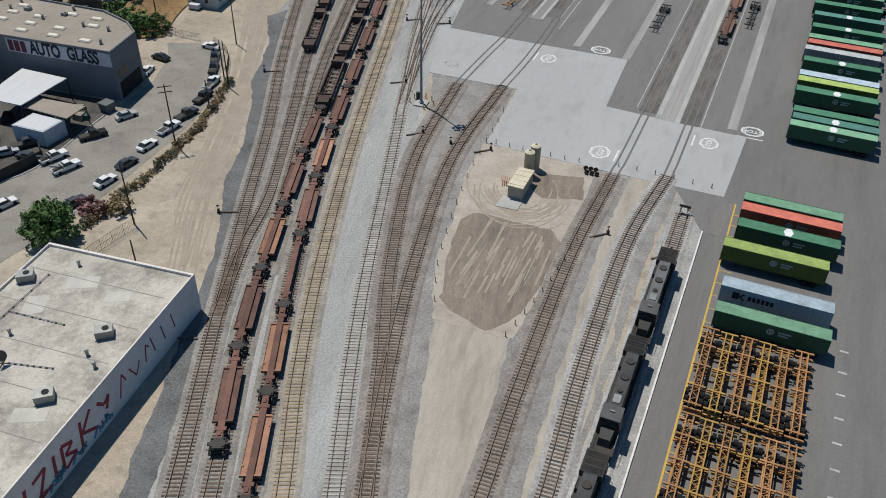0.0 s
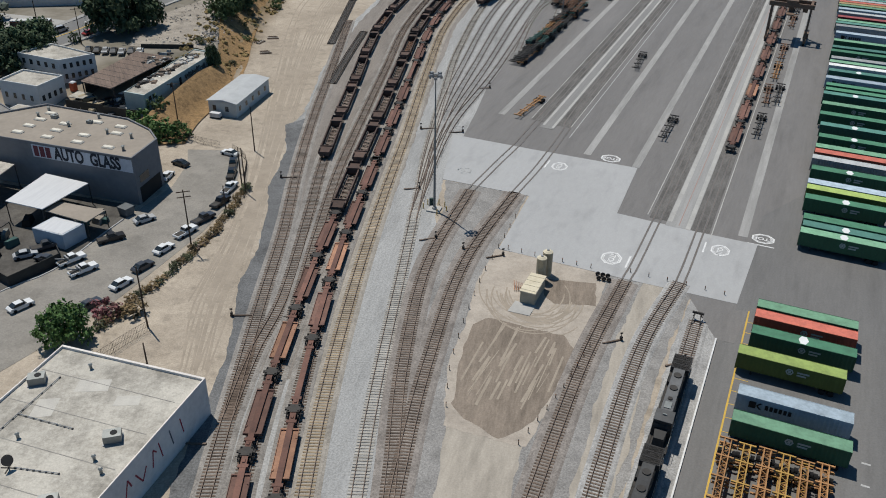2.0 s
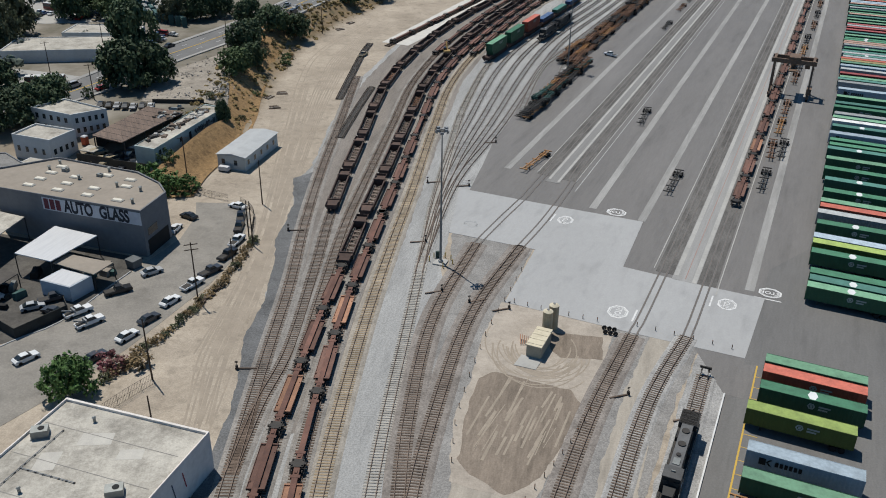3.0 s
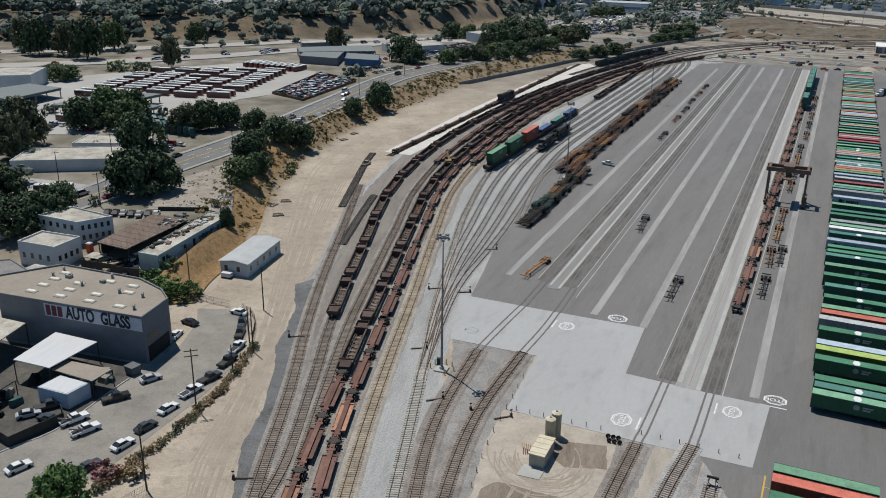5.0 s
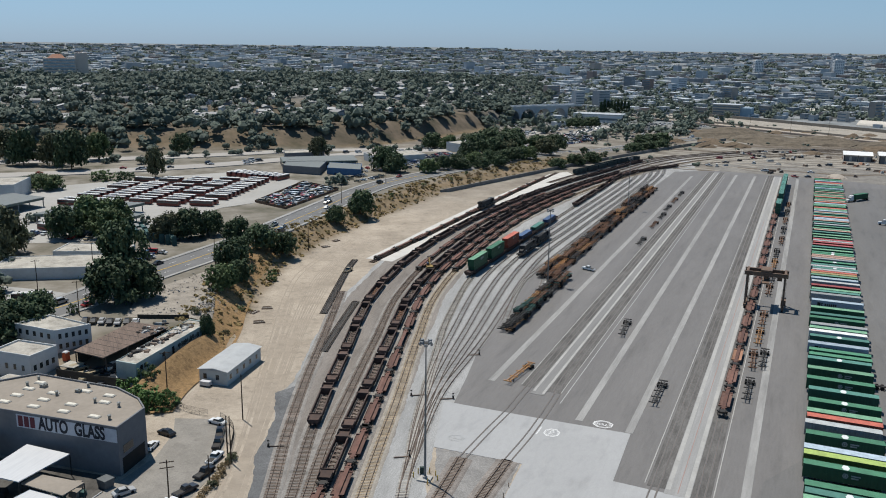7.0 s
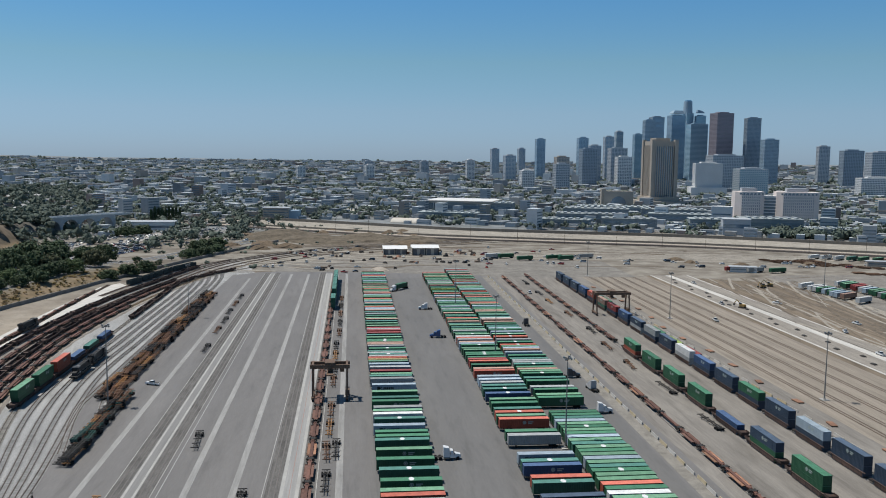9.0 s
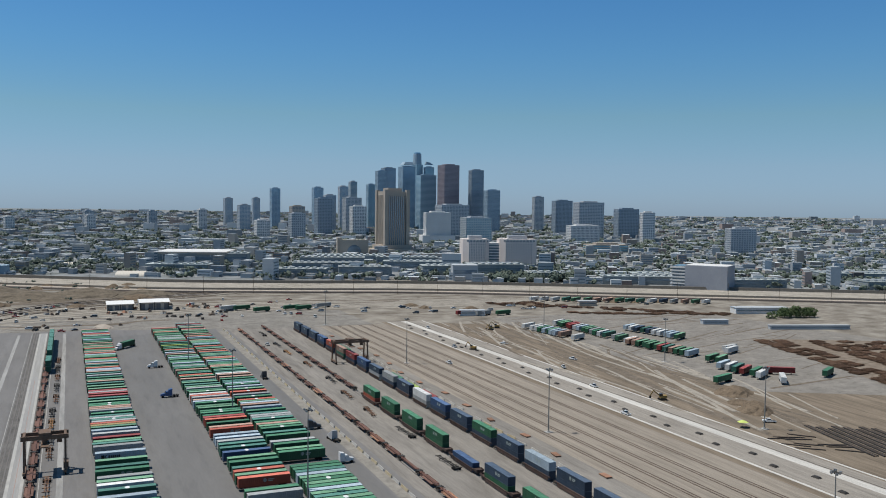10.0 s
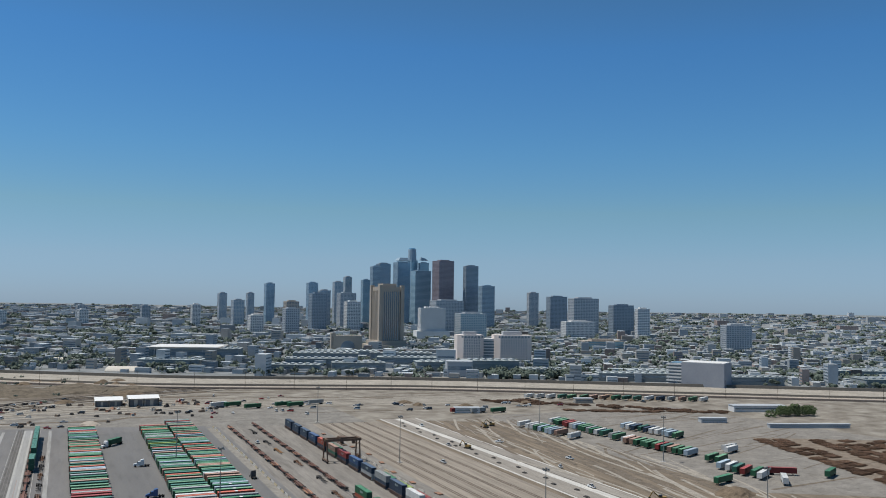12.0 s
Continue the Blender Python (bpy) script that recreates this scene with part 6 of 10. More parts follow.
# tyre tracks pressed into the dirt
rut = mat("rut_soil", (0.37, 0.318, 0.258), (0.28, 0.24, 0.195), 0.95, scale=0.3, fine=2)
rt = random.Random(17)
for k in range(15):
    dx = rt.uniform(-5, 4)
    line = [(-41.5 + dx * 0.35, 104 + rt.uniform(-4, 6)), (-44 + dx * 0.6 + rt.uniform(-1, 1), 126), (-43.5 + dx * 0.5, 148), (-44.5 + dx * 0.4, 170), (-46 + dx * 0.5, 192), (-48 + dx * 0.8, 220), (-50 + dx, 250), (-52 + dx * 1.5, 290), (-51 + dx * 1.7, 330), (-38 + dx * 1.6, 385)]
    line = smooth(line[rt.randrange(0, 3):rt.randrange(6, 11)], 2.5)
    for o in (-0.9, 0.9):
        setting("trim_rut", ribbon(line, o - 0.17, o + 0.17, 0.0, 0.012 + 0.0006 * k, 0.05), rut, "shallow tyre track in the dirt")
for k in range(18):
    c, rad, a0 = (14 + rt.uniform(-1.5, 1.5), 131 + rt.uniform(-2, 2)), rt.uniform(4.5, 9.0), rt.uniform(2.6, 4.0)
    line = [Vector((c[0] + rad * math.cos(a0 + 0.12 * j), c[1] + rad * 1.25 * math.sin(a0 + 0.12 * j), 0.045)) for j in range(24)]
    setting("trim_rut", ribbon(line, -0.15, 0.15, -0.02, 0.01 + 0.0006 * k, 0.04), rut, "shallow tyre track in the dirt")

for k in range(34):      # pale scrapes across the graded soil
    u, v, n = rt.uniform(-7.5, 8), rt.uniform(-13, 5), rt.uniform(4, 13)
    a = radians(22 + rt.uniform(-4, 4))
    line = []
    for j in range(9):
        q = v + n * j / 8
        x, y = 9.2 + u + math.sin(a) * q, 109.5 + math.cos(a) * q
        if (x - 9.5) ** 2 / 81 + (y - 109) ** 2 / 190 < 1:
            line.append(Vector((x, y, 0.058)))
    if len(line) > 2:
        w = rt.uniform(0.06, 0.26)
        setting("trim_scrape", ribbon(line, -w, w, -0.02, 0.008 + 0.0005 * k, 0.03), rut, "pale scrape across the graded soil")

# ======== buildings beside the street ========
roof_white = mat("roof_white", (0.47, 0.445, 0.395), (0.28, 0.262, 0.23), 0.9, scale=0.2, fine=1.2, contrast=(0.36, 0.58), stain=0.2, grain=0.15)
wall_white = mat("wall_white", (0.78, 0.74, 0.7), (0.62, 0.585, 0.55), 0.85, scale=0.15, fine=1.2)
wall_grey = mat("wall_grey", (0.2, 0.205, 0.215), (0.15, 0.155, 0.165), 0.85, scale=0.12, fine=1.0)
roof_tan = mat("roof_tan", (0.34, 0.3, 0.255), (0.255, 0.225, 0.19), 0.9, scale=0.1, fine=1.0)
skylight = mat("skylight", (0.72, 0.68, 0.58), (0.6, 0.56, 0.48), 0.5)


def house_block(name, ring, z0, z1, wall_m, roof_m, label, category="building", parapet=0.5):
    t = thing(name, pose(0, 0, 0), label, category)
    ring = [Vector(p).to_2d() for p in ring]
    c = sum(ring, Vector((0, 0))) / len(ring)
    n = len(ring)
    inner = [p + (c - p).normalized() * 0.42 for p in ring]
    part("wall", Geo().prism(ring, z0 - 1.5, z1), wall_m, t)
    part("roof", Geo().prism(inner, z1 - 0.1, z1 + 0.05), roof_m, t)
    if parapet:
        for i in range(n):
            j = (i + 1) % n
            part("parapet", Geo().hexa([(*ring[i], z1), (*ring[j], z1), (*inner[j], z1), (*inner[i], z1)], [(*ring[i], z1 + parapet), (*ring[j], z1 + parapet), (*inner[j], z1 + parapet), (*inner[i], z1 + parapet)]), wall_m, t)
    return t


def panel(parent, a, b, u0, u1, z0, z1, m, name="window", out=0.05):
    """A plate on the wall that runs from a to b (outside on its right), between the shares u0 and u1 of its length."""
    a, b = Vector(a).to_2d(), Vector(b).to_2d()
    d = (b - a).normalized()
    nrm = Vector((d.y, -d.x)) * out
    p, q = a.lerp(b, u0), a.lerp(b, u1)
    lo = [(*(p - nrm), z0), (*(q - nrm), z0), (*(q + nrm), z0), (*(p + nrm), z0)]
    return part(name, Geo().hexa([lo[3], lo[2], lo[1], lo[0]], [(x, y, z1) for x, y, _ in (lo[3], lo[2], lo[1], lo[0])]), m, parent)


WH = [(-60, 103.8), (-74.5, 55), (-51, 48), (-36.3, 97)]
wh = house_block("warehouse", WH, 0, 6.5, wall_white, roof_white, "flat-roofed white warehouse with graffiti on its track-side wall", "warehouse", 0.45)
graf_red = mat("graffiti_red", (0.36, 0.05, 0.06), (0.25, 0.05, 0.06), 0.8)
graf_blue = mat("graffiti_blue", (0.1, 0.3, 0.45), (0.08, 0.22, 0.35), 0.8)
graf_dark = mat("graffiti_dark", (0.12, 0.12, 0.14), (0.08, 0.08, 0.1), 0.8)
wall_a, wall_b = Vector((-51, 48)), Vector((-36.3, 97))
wall_n = Vector((wall_b.y - wall_a.y, wall_a.x - wall_b.x)).normalized()
rg = random.Random(3)


def stroke(us, zs, m, w):
    g = Geo()
    for (u, z), (v, q) in zip(zip(us, zs), zip(us[1:], zs[1:])):
        p, r = wall_a.lerp(wall_b, u) + wall_n * 0.02, wall_a.lerp(wall_b, v) + wall_n * 0.02
        d = Vector((r.x - p.x, r.y - p.y, q - z)).normalized()
        side = d.cross(Vector((*wall_n, 0))).normalized() * w / 2
        a, b = Vector((*p, z)), Vector((*r, q))
        o = Vector((*wall_n, 0)) * 0.012
        g.hexa([a - side - o, a + side - o, b + side - o, b - side - o], [a - side + o, a + side + o, b + side + o, b - side + o])
    part("graffiti", g, m, wh)


for u, w, pts in ((0.20, 0.05, ((0, 0.5), (0.3, 4.6), (0.7, 1.4), (1, 4.9))), (0.275, 0.045, ((0, 4.4), (1, 4.7), (0.1, 1.2), (1, 1.4))), (0.335, 0.02, ((0.2, 0.9), (0.8, 4.9))), (0.37, 0.05, ((0, 1.2), (0.2, 4.8), (0.9, 3.9), (0.3, 3.0), (1, 1.9), (0.1, 1.1))), (0.44, 0.05, ((0, 1.3), (0.25, 5.2))), (0.445, 0.055, ((0.9, 5.4), (0.1, 3.2), (1, 1.7))), (0.52, 0.045, ((0, 4.9), (0.5, 3.6), (1, 4.4), (0.6, 2.6)))):
    stroke([u + w * p[0] for p in pts], [p[1] for p in pts], graf_red, 0.5)
for u, w, pts in ((0.60, 0.05, ((0, 1.7), (0.5, 4.9), (0.7, 3.4))), (0.655, 0.045, ((0, 4.4), (0.5, 2.2), (1, 3.9))), (0.72, 0.03, ((0.1, 2.4), (0.5, 5.0), (0.9, 4.2)))):
    stroke([u + w * p[0] for p in pts], [p[1] for p in pts], graf_red, 0.24)
for k in range(3):
    u = 0.31 + 0.085 * k
    stroke([u, u + 0.02, u + 0.035, u + 0.06], [0.6, 1.7, 0.7, 1.6], graf_blue, 0.42)
for k in range(3):
    u = 0.76 + 0.05 * k
    stroke([u, u + 0.008], [5.2, 2.4], graf_red if k != 1 else graf_dark, 0.22)
for k in range(26):
    u, z = rg.uniform(0.18, 0.55), rg.uniform(0.5, 1.5)
    stroke([u, u + rg.uniform(-0.012, 0.016), u + rg.uniform(0.0, 0.025)], [z, z + rg.uniform(0.2, 1.1), z + rg.uniform(-0.3, 0.5)], rg.choice((graf_blue, graf_blue, graf_dark)), 0.22)


wd, wn2 = Vector((-14.5, -48.8)).normalized(), Vector((23.5, -7)).normalized()
for k in range(7):
    a = Vector((-60, 103.8)) + wd * (5.5 + 6.8 * k) + wn2 * 0.6
    b = a + wn2 * 22.6
    part("roof_seam", Geo().beam((a.x, a.y, 6.56), (b.x, b.y, 6.56), 0.12, 0.03), mat("seam_grey", (0.3, 0.29, 0.27), (0.22, 0.21, 0.2), 0.9), wh)
for x, y, w, d in ((-52, 95, 2.4, 1.5), (-46, 92, 1.8, 1.2), (-57, 90, 1.5, 2.2), (-50, 70, 2.2, 1.3)):
    part("roof_patch", Geo().hexa([(x - w, y - d, 6.5), (x + w, y - d * 0.7, 6.5), (x + w * 0.9, y + d, 6.5), (x - w, y + d * 0.8, 6.5)], [(x - w, y - d, 6.565), (x + w, y - d * 0.7, 6.565), (x + w * 0.9, y + d, 6.565), (x - w, y + d * 0.8, 6.565)]), mat("patch_pale", (0.55, 0.53, 0.48), (0.42, 0.4, 0.37), 0.9), wh)


def roof_unit(x, y, z, turn=0, size=1.0):
    t = thing("air_conditioner", pose(x, y, z, 0, 0, turn), "grey metal air-conditioning unit on a flat roof", "air conditioner", "roof units")
    part("casing", Geo().box(-0.9 * size, 0.9 * size, -0.65 * size, 0.65 * size, 0.15, 1.0 * size), galvanised, t)
    part("fan", Geo().tube((0.25, 0, 1.0 * size), (0.25, 0, 1.06 * size), 0.36 * size, n=12), black, t)
    part("base", Geo().box(-1.0 * size, 1.0 * size, -0.75 * size, 0.75 * size, 0, 0.15), steel_grey, t)


for x, y in ((-60.3, 95.4), (-45.3, 84.2), (-49.0, 72.6), (-60, 62)):
    roof_unit(x, y, 6.55, 17, 1.3)


def roof_vent(x, y, z, h=0.8, r=0.22):
    t = thing("roof_vent", pose(x, y, z), "round metal roof vent with a cap", "roof vent", "roof vents")
    part("flue", Geo().tube((0, 0, 0), (0, 0, h), r, n=10), galvanised, t)
    part("cap", Geo().tube((0, 0, h), (0, 0, h + 0.2), r * 1.5, r * 0.6, n=10), galvanised, t)


for x, y in ((-53.8, 98.8), (-44.7, 78.2), (-46.4, 80.4), (-58, 84)):
    roof_vent(x, y, 6.55)
dish = thing("satellite_dish", pose(-56.8, 78.6, 6.55), "small grey satellite dish on the warehouse roof", "satellite dish")
part("reflector", Geo().tube((0, 0, 1.3), (0.3, -0.25, 1.6), 0.15, 0.75, n=14), steel_dark, dish)
part("stand", Geo().tube((0, 0, 0), (0, 0, 1.3), 0.06, n=6).box(-1.0, 1.0, -0.06, 0.06, 0, 0.1).box(-0.06, 0.06, -1.0, 1.0, 0, 0.1), steel_dark, dish)
for k, (a, b) in enumerate((((-57.5, 96.5), (-61.5, 84)), ((-60, 88.5), (-51.5, 86)), ((-56, 78.6), (-50, 77.8)), ((-64, 70), (-55, 72)))):
    pg = thing("roof_pipe", pose(0, 0, 6.6), "thin grey conduit on small blocks across the roof", "pipe", "roof pipes")
    part("conduit", Geo().tube((*a, 0.14), (*b, 0.14), 0.06, n=5), steel_grey, pg)
    for j in range(8):
        p = Vector(a).lerp(Vector(b), j / 7)
        part("block", Geo().box(p.x - 0.12, p.x + 0.12, p.y - 0.12, p.y + 0.12, 0, 0.12), steel_dark, pg)

GTO = [(-104.5, 172), (-68.2, 161.5), (-66, 171.5), (-69, 176.5), (-76, 182.5), (-98, 190), (-110, 182)]
shop = house_block("auto_shop", GTO, 0, 10.6, wall_grey, roof_tan, "two-storey grey block workshop with a painted sign band", "workshop", 0.45)
panel(shop, GTO[0], GTO[1], 0.33, 0.995, 7.5, 10.45, mat("sign_white", (0.6, 0.62, 0.66), (0.48, 0.5, 0.55), 0.8, scale=0.5, fine=2), "sign_band")
sd = (Vector(GTO[1]) - Vector(GTO[0])).normalized()
sn = Vector((sd.y, -sd.x))
sign_turn = Matrix(((sd.x, 0, sn.x, 0), (sd.y, 0, sn.y, 0), (0, 1, 0, 0), (0, 0, 0, 1)))
for text, u, size in (("AUTO", 0.58, 3.9), ("GLASS", 0.82, 3.9)):
    p = Vector(GTO[0]).lerp(Vector(GTO[1]), u) + sn * 0.085
    word(text, size, mat("sign_black", (0.03, 0.035, 0.045), (0.02, 0.02, 0.03), 0.7), shop, Matrix.Translation((p.x, p.y, 9.0)) @ sign_turn @ Matrix.Diagonal((0.68, 1, 1, 1)), bold=0.16)
for k in range(3):
    panel(shop, GTO[0], GTO[1], 0.342 + 0.041 * k, 0.374 + 0.041 * k, 7.75, 10.2, mat("sign_maroon", (0.2, 0.05, 0.06), (0.1, 0.03, 0.04), 0.7), "sign_bar", 0.09)
panel(shop, GTO[1], GTO[2], 0.15, 0.5, 4.5, 6.2, glass_dark)
panel(shop, GTO[1], GTO[2], 0.1, 0.9, 0.0, 3.6, black, "roller_door")
panel(shop, GTO[2], GTO[3], 0.3, 0.7, 5.0, 6.2, glass_dark)
for i in range(4):
    for j in range(4):
        f, q = 0.16 + 0.22 * i, 0.2 + 0.2 * j
        p = Vector(GTO[0]).lerp(Vector(GTO[1]), f).lerp(Vector((-98, 190)).lerp(Vector((-72, 180)), f), q)
        if (i + j) % 5 == 4:
            continue
        sk = thing("roof_skylight", pose(p.x, p.y, 10.62, 0, 0, -16), "cream plastic skylight on a flat roof", "skylight", "skylights")
        part("dome", Geo().hexa([(-1.3, -0.6, 0.15), (1.3, -0.6, 0.15), (1.3, 0.6, 0.15), (-1.3, 0.6, 0.15)], [(-1.1, -0.45, 0.4), (1.1, -0.45, 0.4), (1.1, 0.45, 0.4), (-1.1, 0.45, 0.4)]), skylight, sk)
        part("curb", Geo().box(-1.35, 1.35, -0.65, 0.65, -0.05, 0.15), steel_grey, sk)
for x, y in ((-97, 183), (-96, 186.5), (-88, 178), (-83, 183), (-78, 174.5), (-72, 172.5), (-71.5, 166)):
    roof_vent(x, y, 10.6, 1.0, 0.3)
roof_unit(-93, 182.5, 10.6, -16, 0.8)
roof_unit(-84, 180, 10.6, -16, 0.7)

metal_white = mat("metal_white", (0.6, 0.61, 0.62), (0.5, 0.51, 0.53), 0.6, scale=0.3, fine=2, stretch=(15, 8, 0.6, 1))


def canopy(ring, z, m, label):
    t = thing("canopy", pose(0, 0, 0), label, "canopy", "canopies")
    part("roof", Geo().prism([p[:2] for p in ring], z, z + 0.2), m, t)
    for x, y in ring:
        part("post", Geo().box(x - 0.08, x + 0.08, y - 0.08, y + 0.08, 0, z), steel_dark, t)


canopy([(-92, 152.6), (-83.2, 149.6), (-78.4, 161.4), (-89.2, 165.4)], 4.8, metal_white, "white corrugated canopy beside the workshop")
canopy([(-83.4, 150.8), (-73.4, 146.6), (-71.4, 151.6), (-82.2, 154.8)], 3.8, roof_tan, "beige flat canopy over parked cars")
canopy([(-112, 158), (-99, 154), (-97, 168), (-108, 172)], 5.5, roof_white, "pale flat canopy at the car lot")
house_block("site_office", [(-83.6, 144.9), (-76.6, 142.4), (-74.2, 147.2), (-81.2, 149.8)], 0, 3.3, mat("office_blue", (0.45, 0.5, 0.55), (0.36, 0.4, 0.45), 0.7), metal_white, "pale blue site office cabin", "cabin", 0)
wl = thing("lot_wall", pose(0, 0, 0), "dark sheet-metal wall round the car compound", "wall")
for a, b in (((-88, 133.5), (-81.5, 129.2)), ((-81.5, 129.2), (-75.4, 137.8)), ((-75.4, 137.8), (-77.5, 141)), ((-88, 133.5), (-92, 138))):
    a, b = Vector(a), Vector(b)
    part("sheet", Geo().beam((a.x, a.y, 1.1), (b.x, b.y, 1.1), 0.1, 2.2), mat("sheet_dark", (0.05, 0.05, 0.045), (0.03, 0.03, 0.028), 0.8), wl)
bl = thing("skip_container", pose(-69.6, 157.2, 0.05, 0, 0, -30), "grey steel skip beside the workshop", "skip")
part("tub", Geo().hexa([(-1.1, -1.0, 0), (1.1, -1.0, 0), (1.1, 1.0, 0), (-1.1, 1.0, 0)], [(-1.3, -1.2, 1.9), (1.3, -1.2, 1.9), (1.3, 1.2, 1.9), (-1.3, 1.2, 1.9)]), mat("skip_grey", (0.13, 0.14, 0.15), (0.09, 0.1, 0.1), 0.7, fine=3), bl)

shed = house_block("white_shed", [(-66.5, 212.5), (-58.6, 210), (-54.0, 229.5), (-61.8, 231.8)], 0, 4.0, mat("shed_wall", (0.5, 0.54, 0.54), (0.42, 0.46, 0.46), 0.7), metal_white, "white modular site cabin with small windows", "cabin", 0)
SH = [(-66.5, 212.5), (-58.6, 210), (-54.0, 229.5), (-61.8, 231.8)]
part("ridge_roof", Geo().hexa([(-66.9, 212.1, 4.0), (-58.2, 209.6, 4.0), (-53.6, 229.9, 4.0), (-62.2, 232.2, 4.0)], [(-62.8, 211.0, 4.55), (-62.2, 210.9, 4.55), (-57.6, 231, 4.55), (-58.2, 231.1, 4.55)]), mat("cabin_roof", (0.46, 0.475, 0.48), (0.36, 0.37, 0.375), 0.7, scale=0.3, fine=2), shed)
for k in range(2):
    panel(shed, SH[0], SH[1], 0.15 + 0.45 * k, 0.27 + 0.45 * k, 1.4, 2.8, glass_dark)
for k in range(5):
    panel(shed, SH[1], SH[2], 0.08 + 0.19 * k, 0.13 + 0.19 * k, 1.4, 2.7, glass_dark)
tank = thing("water_tank", pose(-64.2, 210.0, 0.05, 0, 0, -16), "small white boxy water tank beside the site cabin", "tank")
part("tub", Geo().box(-1.4, 1.4, -0.7, 0.7, 0.35, 1.45), metal_white, tank)
part("skid", Geo().box(-1.5, 1.5, -0.6, -0.4, 0, 0.35).box(-1.5, 1.5, 0.4, 0.6, 0, 0.35), steel_dark, tank)

cl = random.Random(23)
drum_paint = (steel_dark, black, galvanised, mat("drum_teal", (0.06, 0.12, 0.11)), roof_tan)
for x, y in [(cl.uniform(-103, -87), cl.uniform(138, 153)) for _ in range(16)] + [(cl.uniform(-78, -72), cl.uniform(152.5, 158)) for _ in range(6)] + [(cl.uniform(-100, -86), cl.uniform(128, 137)) for _ in range(8)]:
    t = thing("scrap_heap", pose(x, y, 0.03, 0, 0, cl.uniform(0, 180)), "dark heap of car parts and crates in the car lot", "scrap", "lot scrap")
    w, d, h = cl.uniform(0.5, 1.7), cl.uniform(0.4, 1.1), cl.uniform(0.6, 1.7)
    part("crate", Geo().hexa([(-w, -d, 0), (w, -d, 0), (w, d, 0), (-w, d, 0)], [(-w * 0.8, -d, h), (w, -d * 0.7, h * 0.8), (w * 0.7, d * 0.8, h), (-w, d * 0.7, h * 0.9)]), cl.choice(drum_paint), t)
canopy([(-99, 143), (-91, 140.5), (-89, 147), (-97, 150)], 3.2, mat("lot_roof_dark", (0.12, 0.11, 0.1), (0.07, 0.065, 0.06), 0.9, scale=0.4, fine=2), "dark sheet-roofed shelter in the car lot")
canopy([(-111, 140), (-101, 137), (-99, 146), (-108, 149)], 3.6, mat("lot_roof_dark", (0.12, 0.11, 0.1)), "dark sheet-roofed shelter in the car lot")


def drape(name, left, right, n, lift, m, label, bump=0.0):
    """A sheet that follows the land between two lines."""
    g = Geo()
    left, right = smooth(left, 1.2), smooth(right, 1.2)
    for i in range(n + 1):
        a, b = left[round(i / n * (len(left) - 1))], right[round(i / n * (len(right) - 1))]
        for j in range(10):
            p = a.lerp(b, j / 9)
            g.v.append((p.x, p.y, height(p.x, p.y) + lift + bump * (1 - ease(j / 7)) * ease(i / 8) * (1 - ease((p.y - 228) / 24))))
    for i in range(n):
        for j in range(9):
            g.f.append((i * 10 + j, i * 10 + j + 1, i * 10 + j + 11, i * 10 + j + 10))
            g.m.append(0)
    return setting(name, g, m, label)


drape("ground_dry_bank", [(-83, 190), (-80, 204), (-74, 226), (-71.5, 240), (-73.5, 252), (-78, 272), (-82, 292), (-86, 320), (-84, 350)], [(-67.5, 193), (-67.4, 208), (-63.2, 232), (-64.5, 244), (-65.5, 255), (-68, 272), (-70, 295), (-71.5, 320), (-72.5, 350)], 110, 0.32, mat("dry_bank", (0.37, 0.24, 0.12), (0.15, 0.1, 0.055), 0.95, scale=0.35, fine=1.4, bump=0.6, stain=0.3), "dry orange grass on the bank behind the site cabin", 2.6)
drape("ground_rubble_lot", [(-99, 248), (-102, 268), (-98, 284), (-89, 304), (-84, 316)], [(-73, 248), (-76.5, 264), (-80.5, 284), (-83, 300), (-83.4, 314)], 40, 0.1, mat("rubble_lot", (0.36, 0.325, 0.28), (0.245, 0.22, 0.19), 0.95, scale=0.2, fine=1.0, stain=0.25), "pale bare lot strewn with rubble beside the avenue")
rb, g = random.Random(41), Geo()
for k in range(420):
    cx, cy, sx, sy = rb.choice(((-97, 277, 3.5, 2.0), (-77.5, 261, 1.6, 4.5), (-79, 268, 2.0, 4.0), (-88, 282, 6, 9), (-85, 255, 7, 3)))
    x, y, w, h = rb.gauss(cx, sx), rb.gauss(cy, sy), rb.uniform(0.12, 0.5), rb.uniform(0.1, 0.45)
    if -100 < x < -73.5 and y > 249:
        z, c, d = height(x, y) + 0.05, rb.uniform(-w, w), rb.uniform(-w, w)
        g.hexa([(x - w, y + d, z), (x + c, y - w, z), (x + w, y - d, z), (x - c, y + w, z)], [(x - w * 0.6, y + d * 0.6, z + h), (x + c * 0.6, y - w * 0.6, z + h * 0.8), (x + w * 0.6, y - d * 0.6, z + h), (x - c * 0.6, y + w * 0.6, z + h * 0.7)])
tagged(setting("rubble", g, mat("rubble", (0.45, 0.42, 0.38), (0.25, 0.23, 0.21), 0.95, scale=0.4, fine=2, island=0.4), ""), "broken concrete and rubbish strewn over the bare lot", "rubble", kind="stuff")

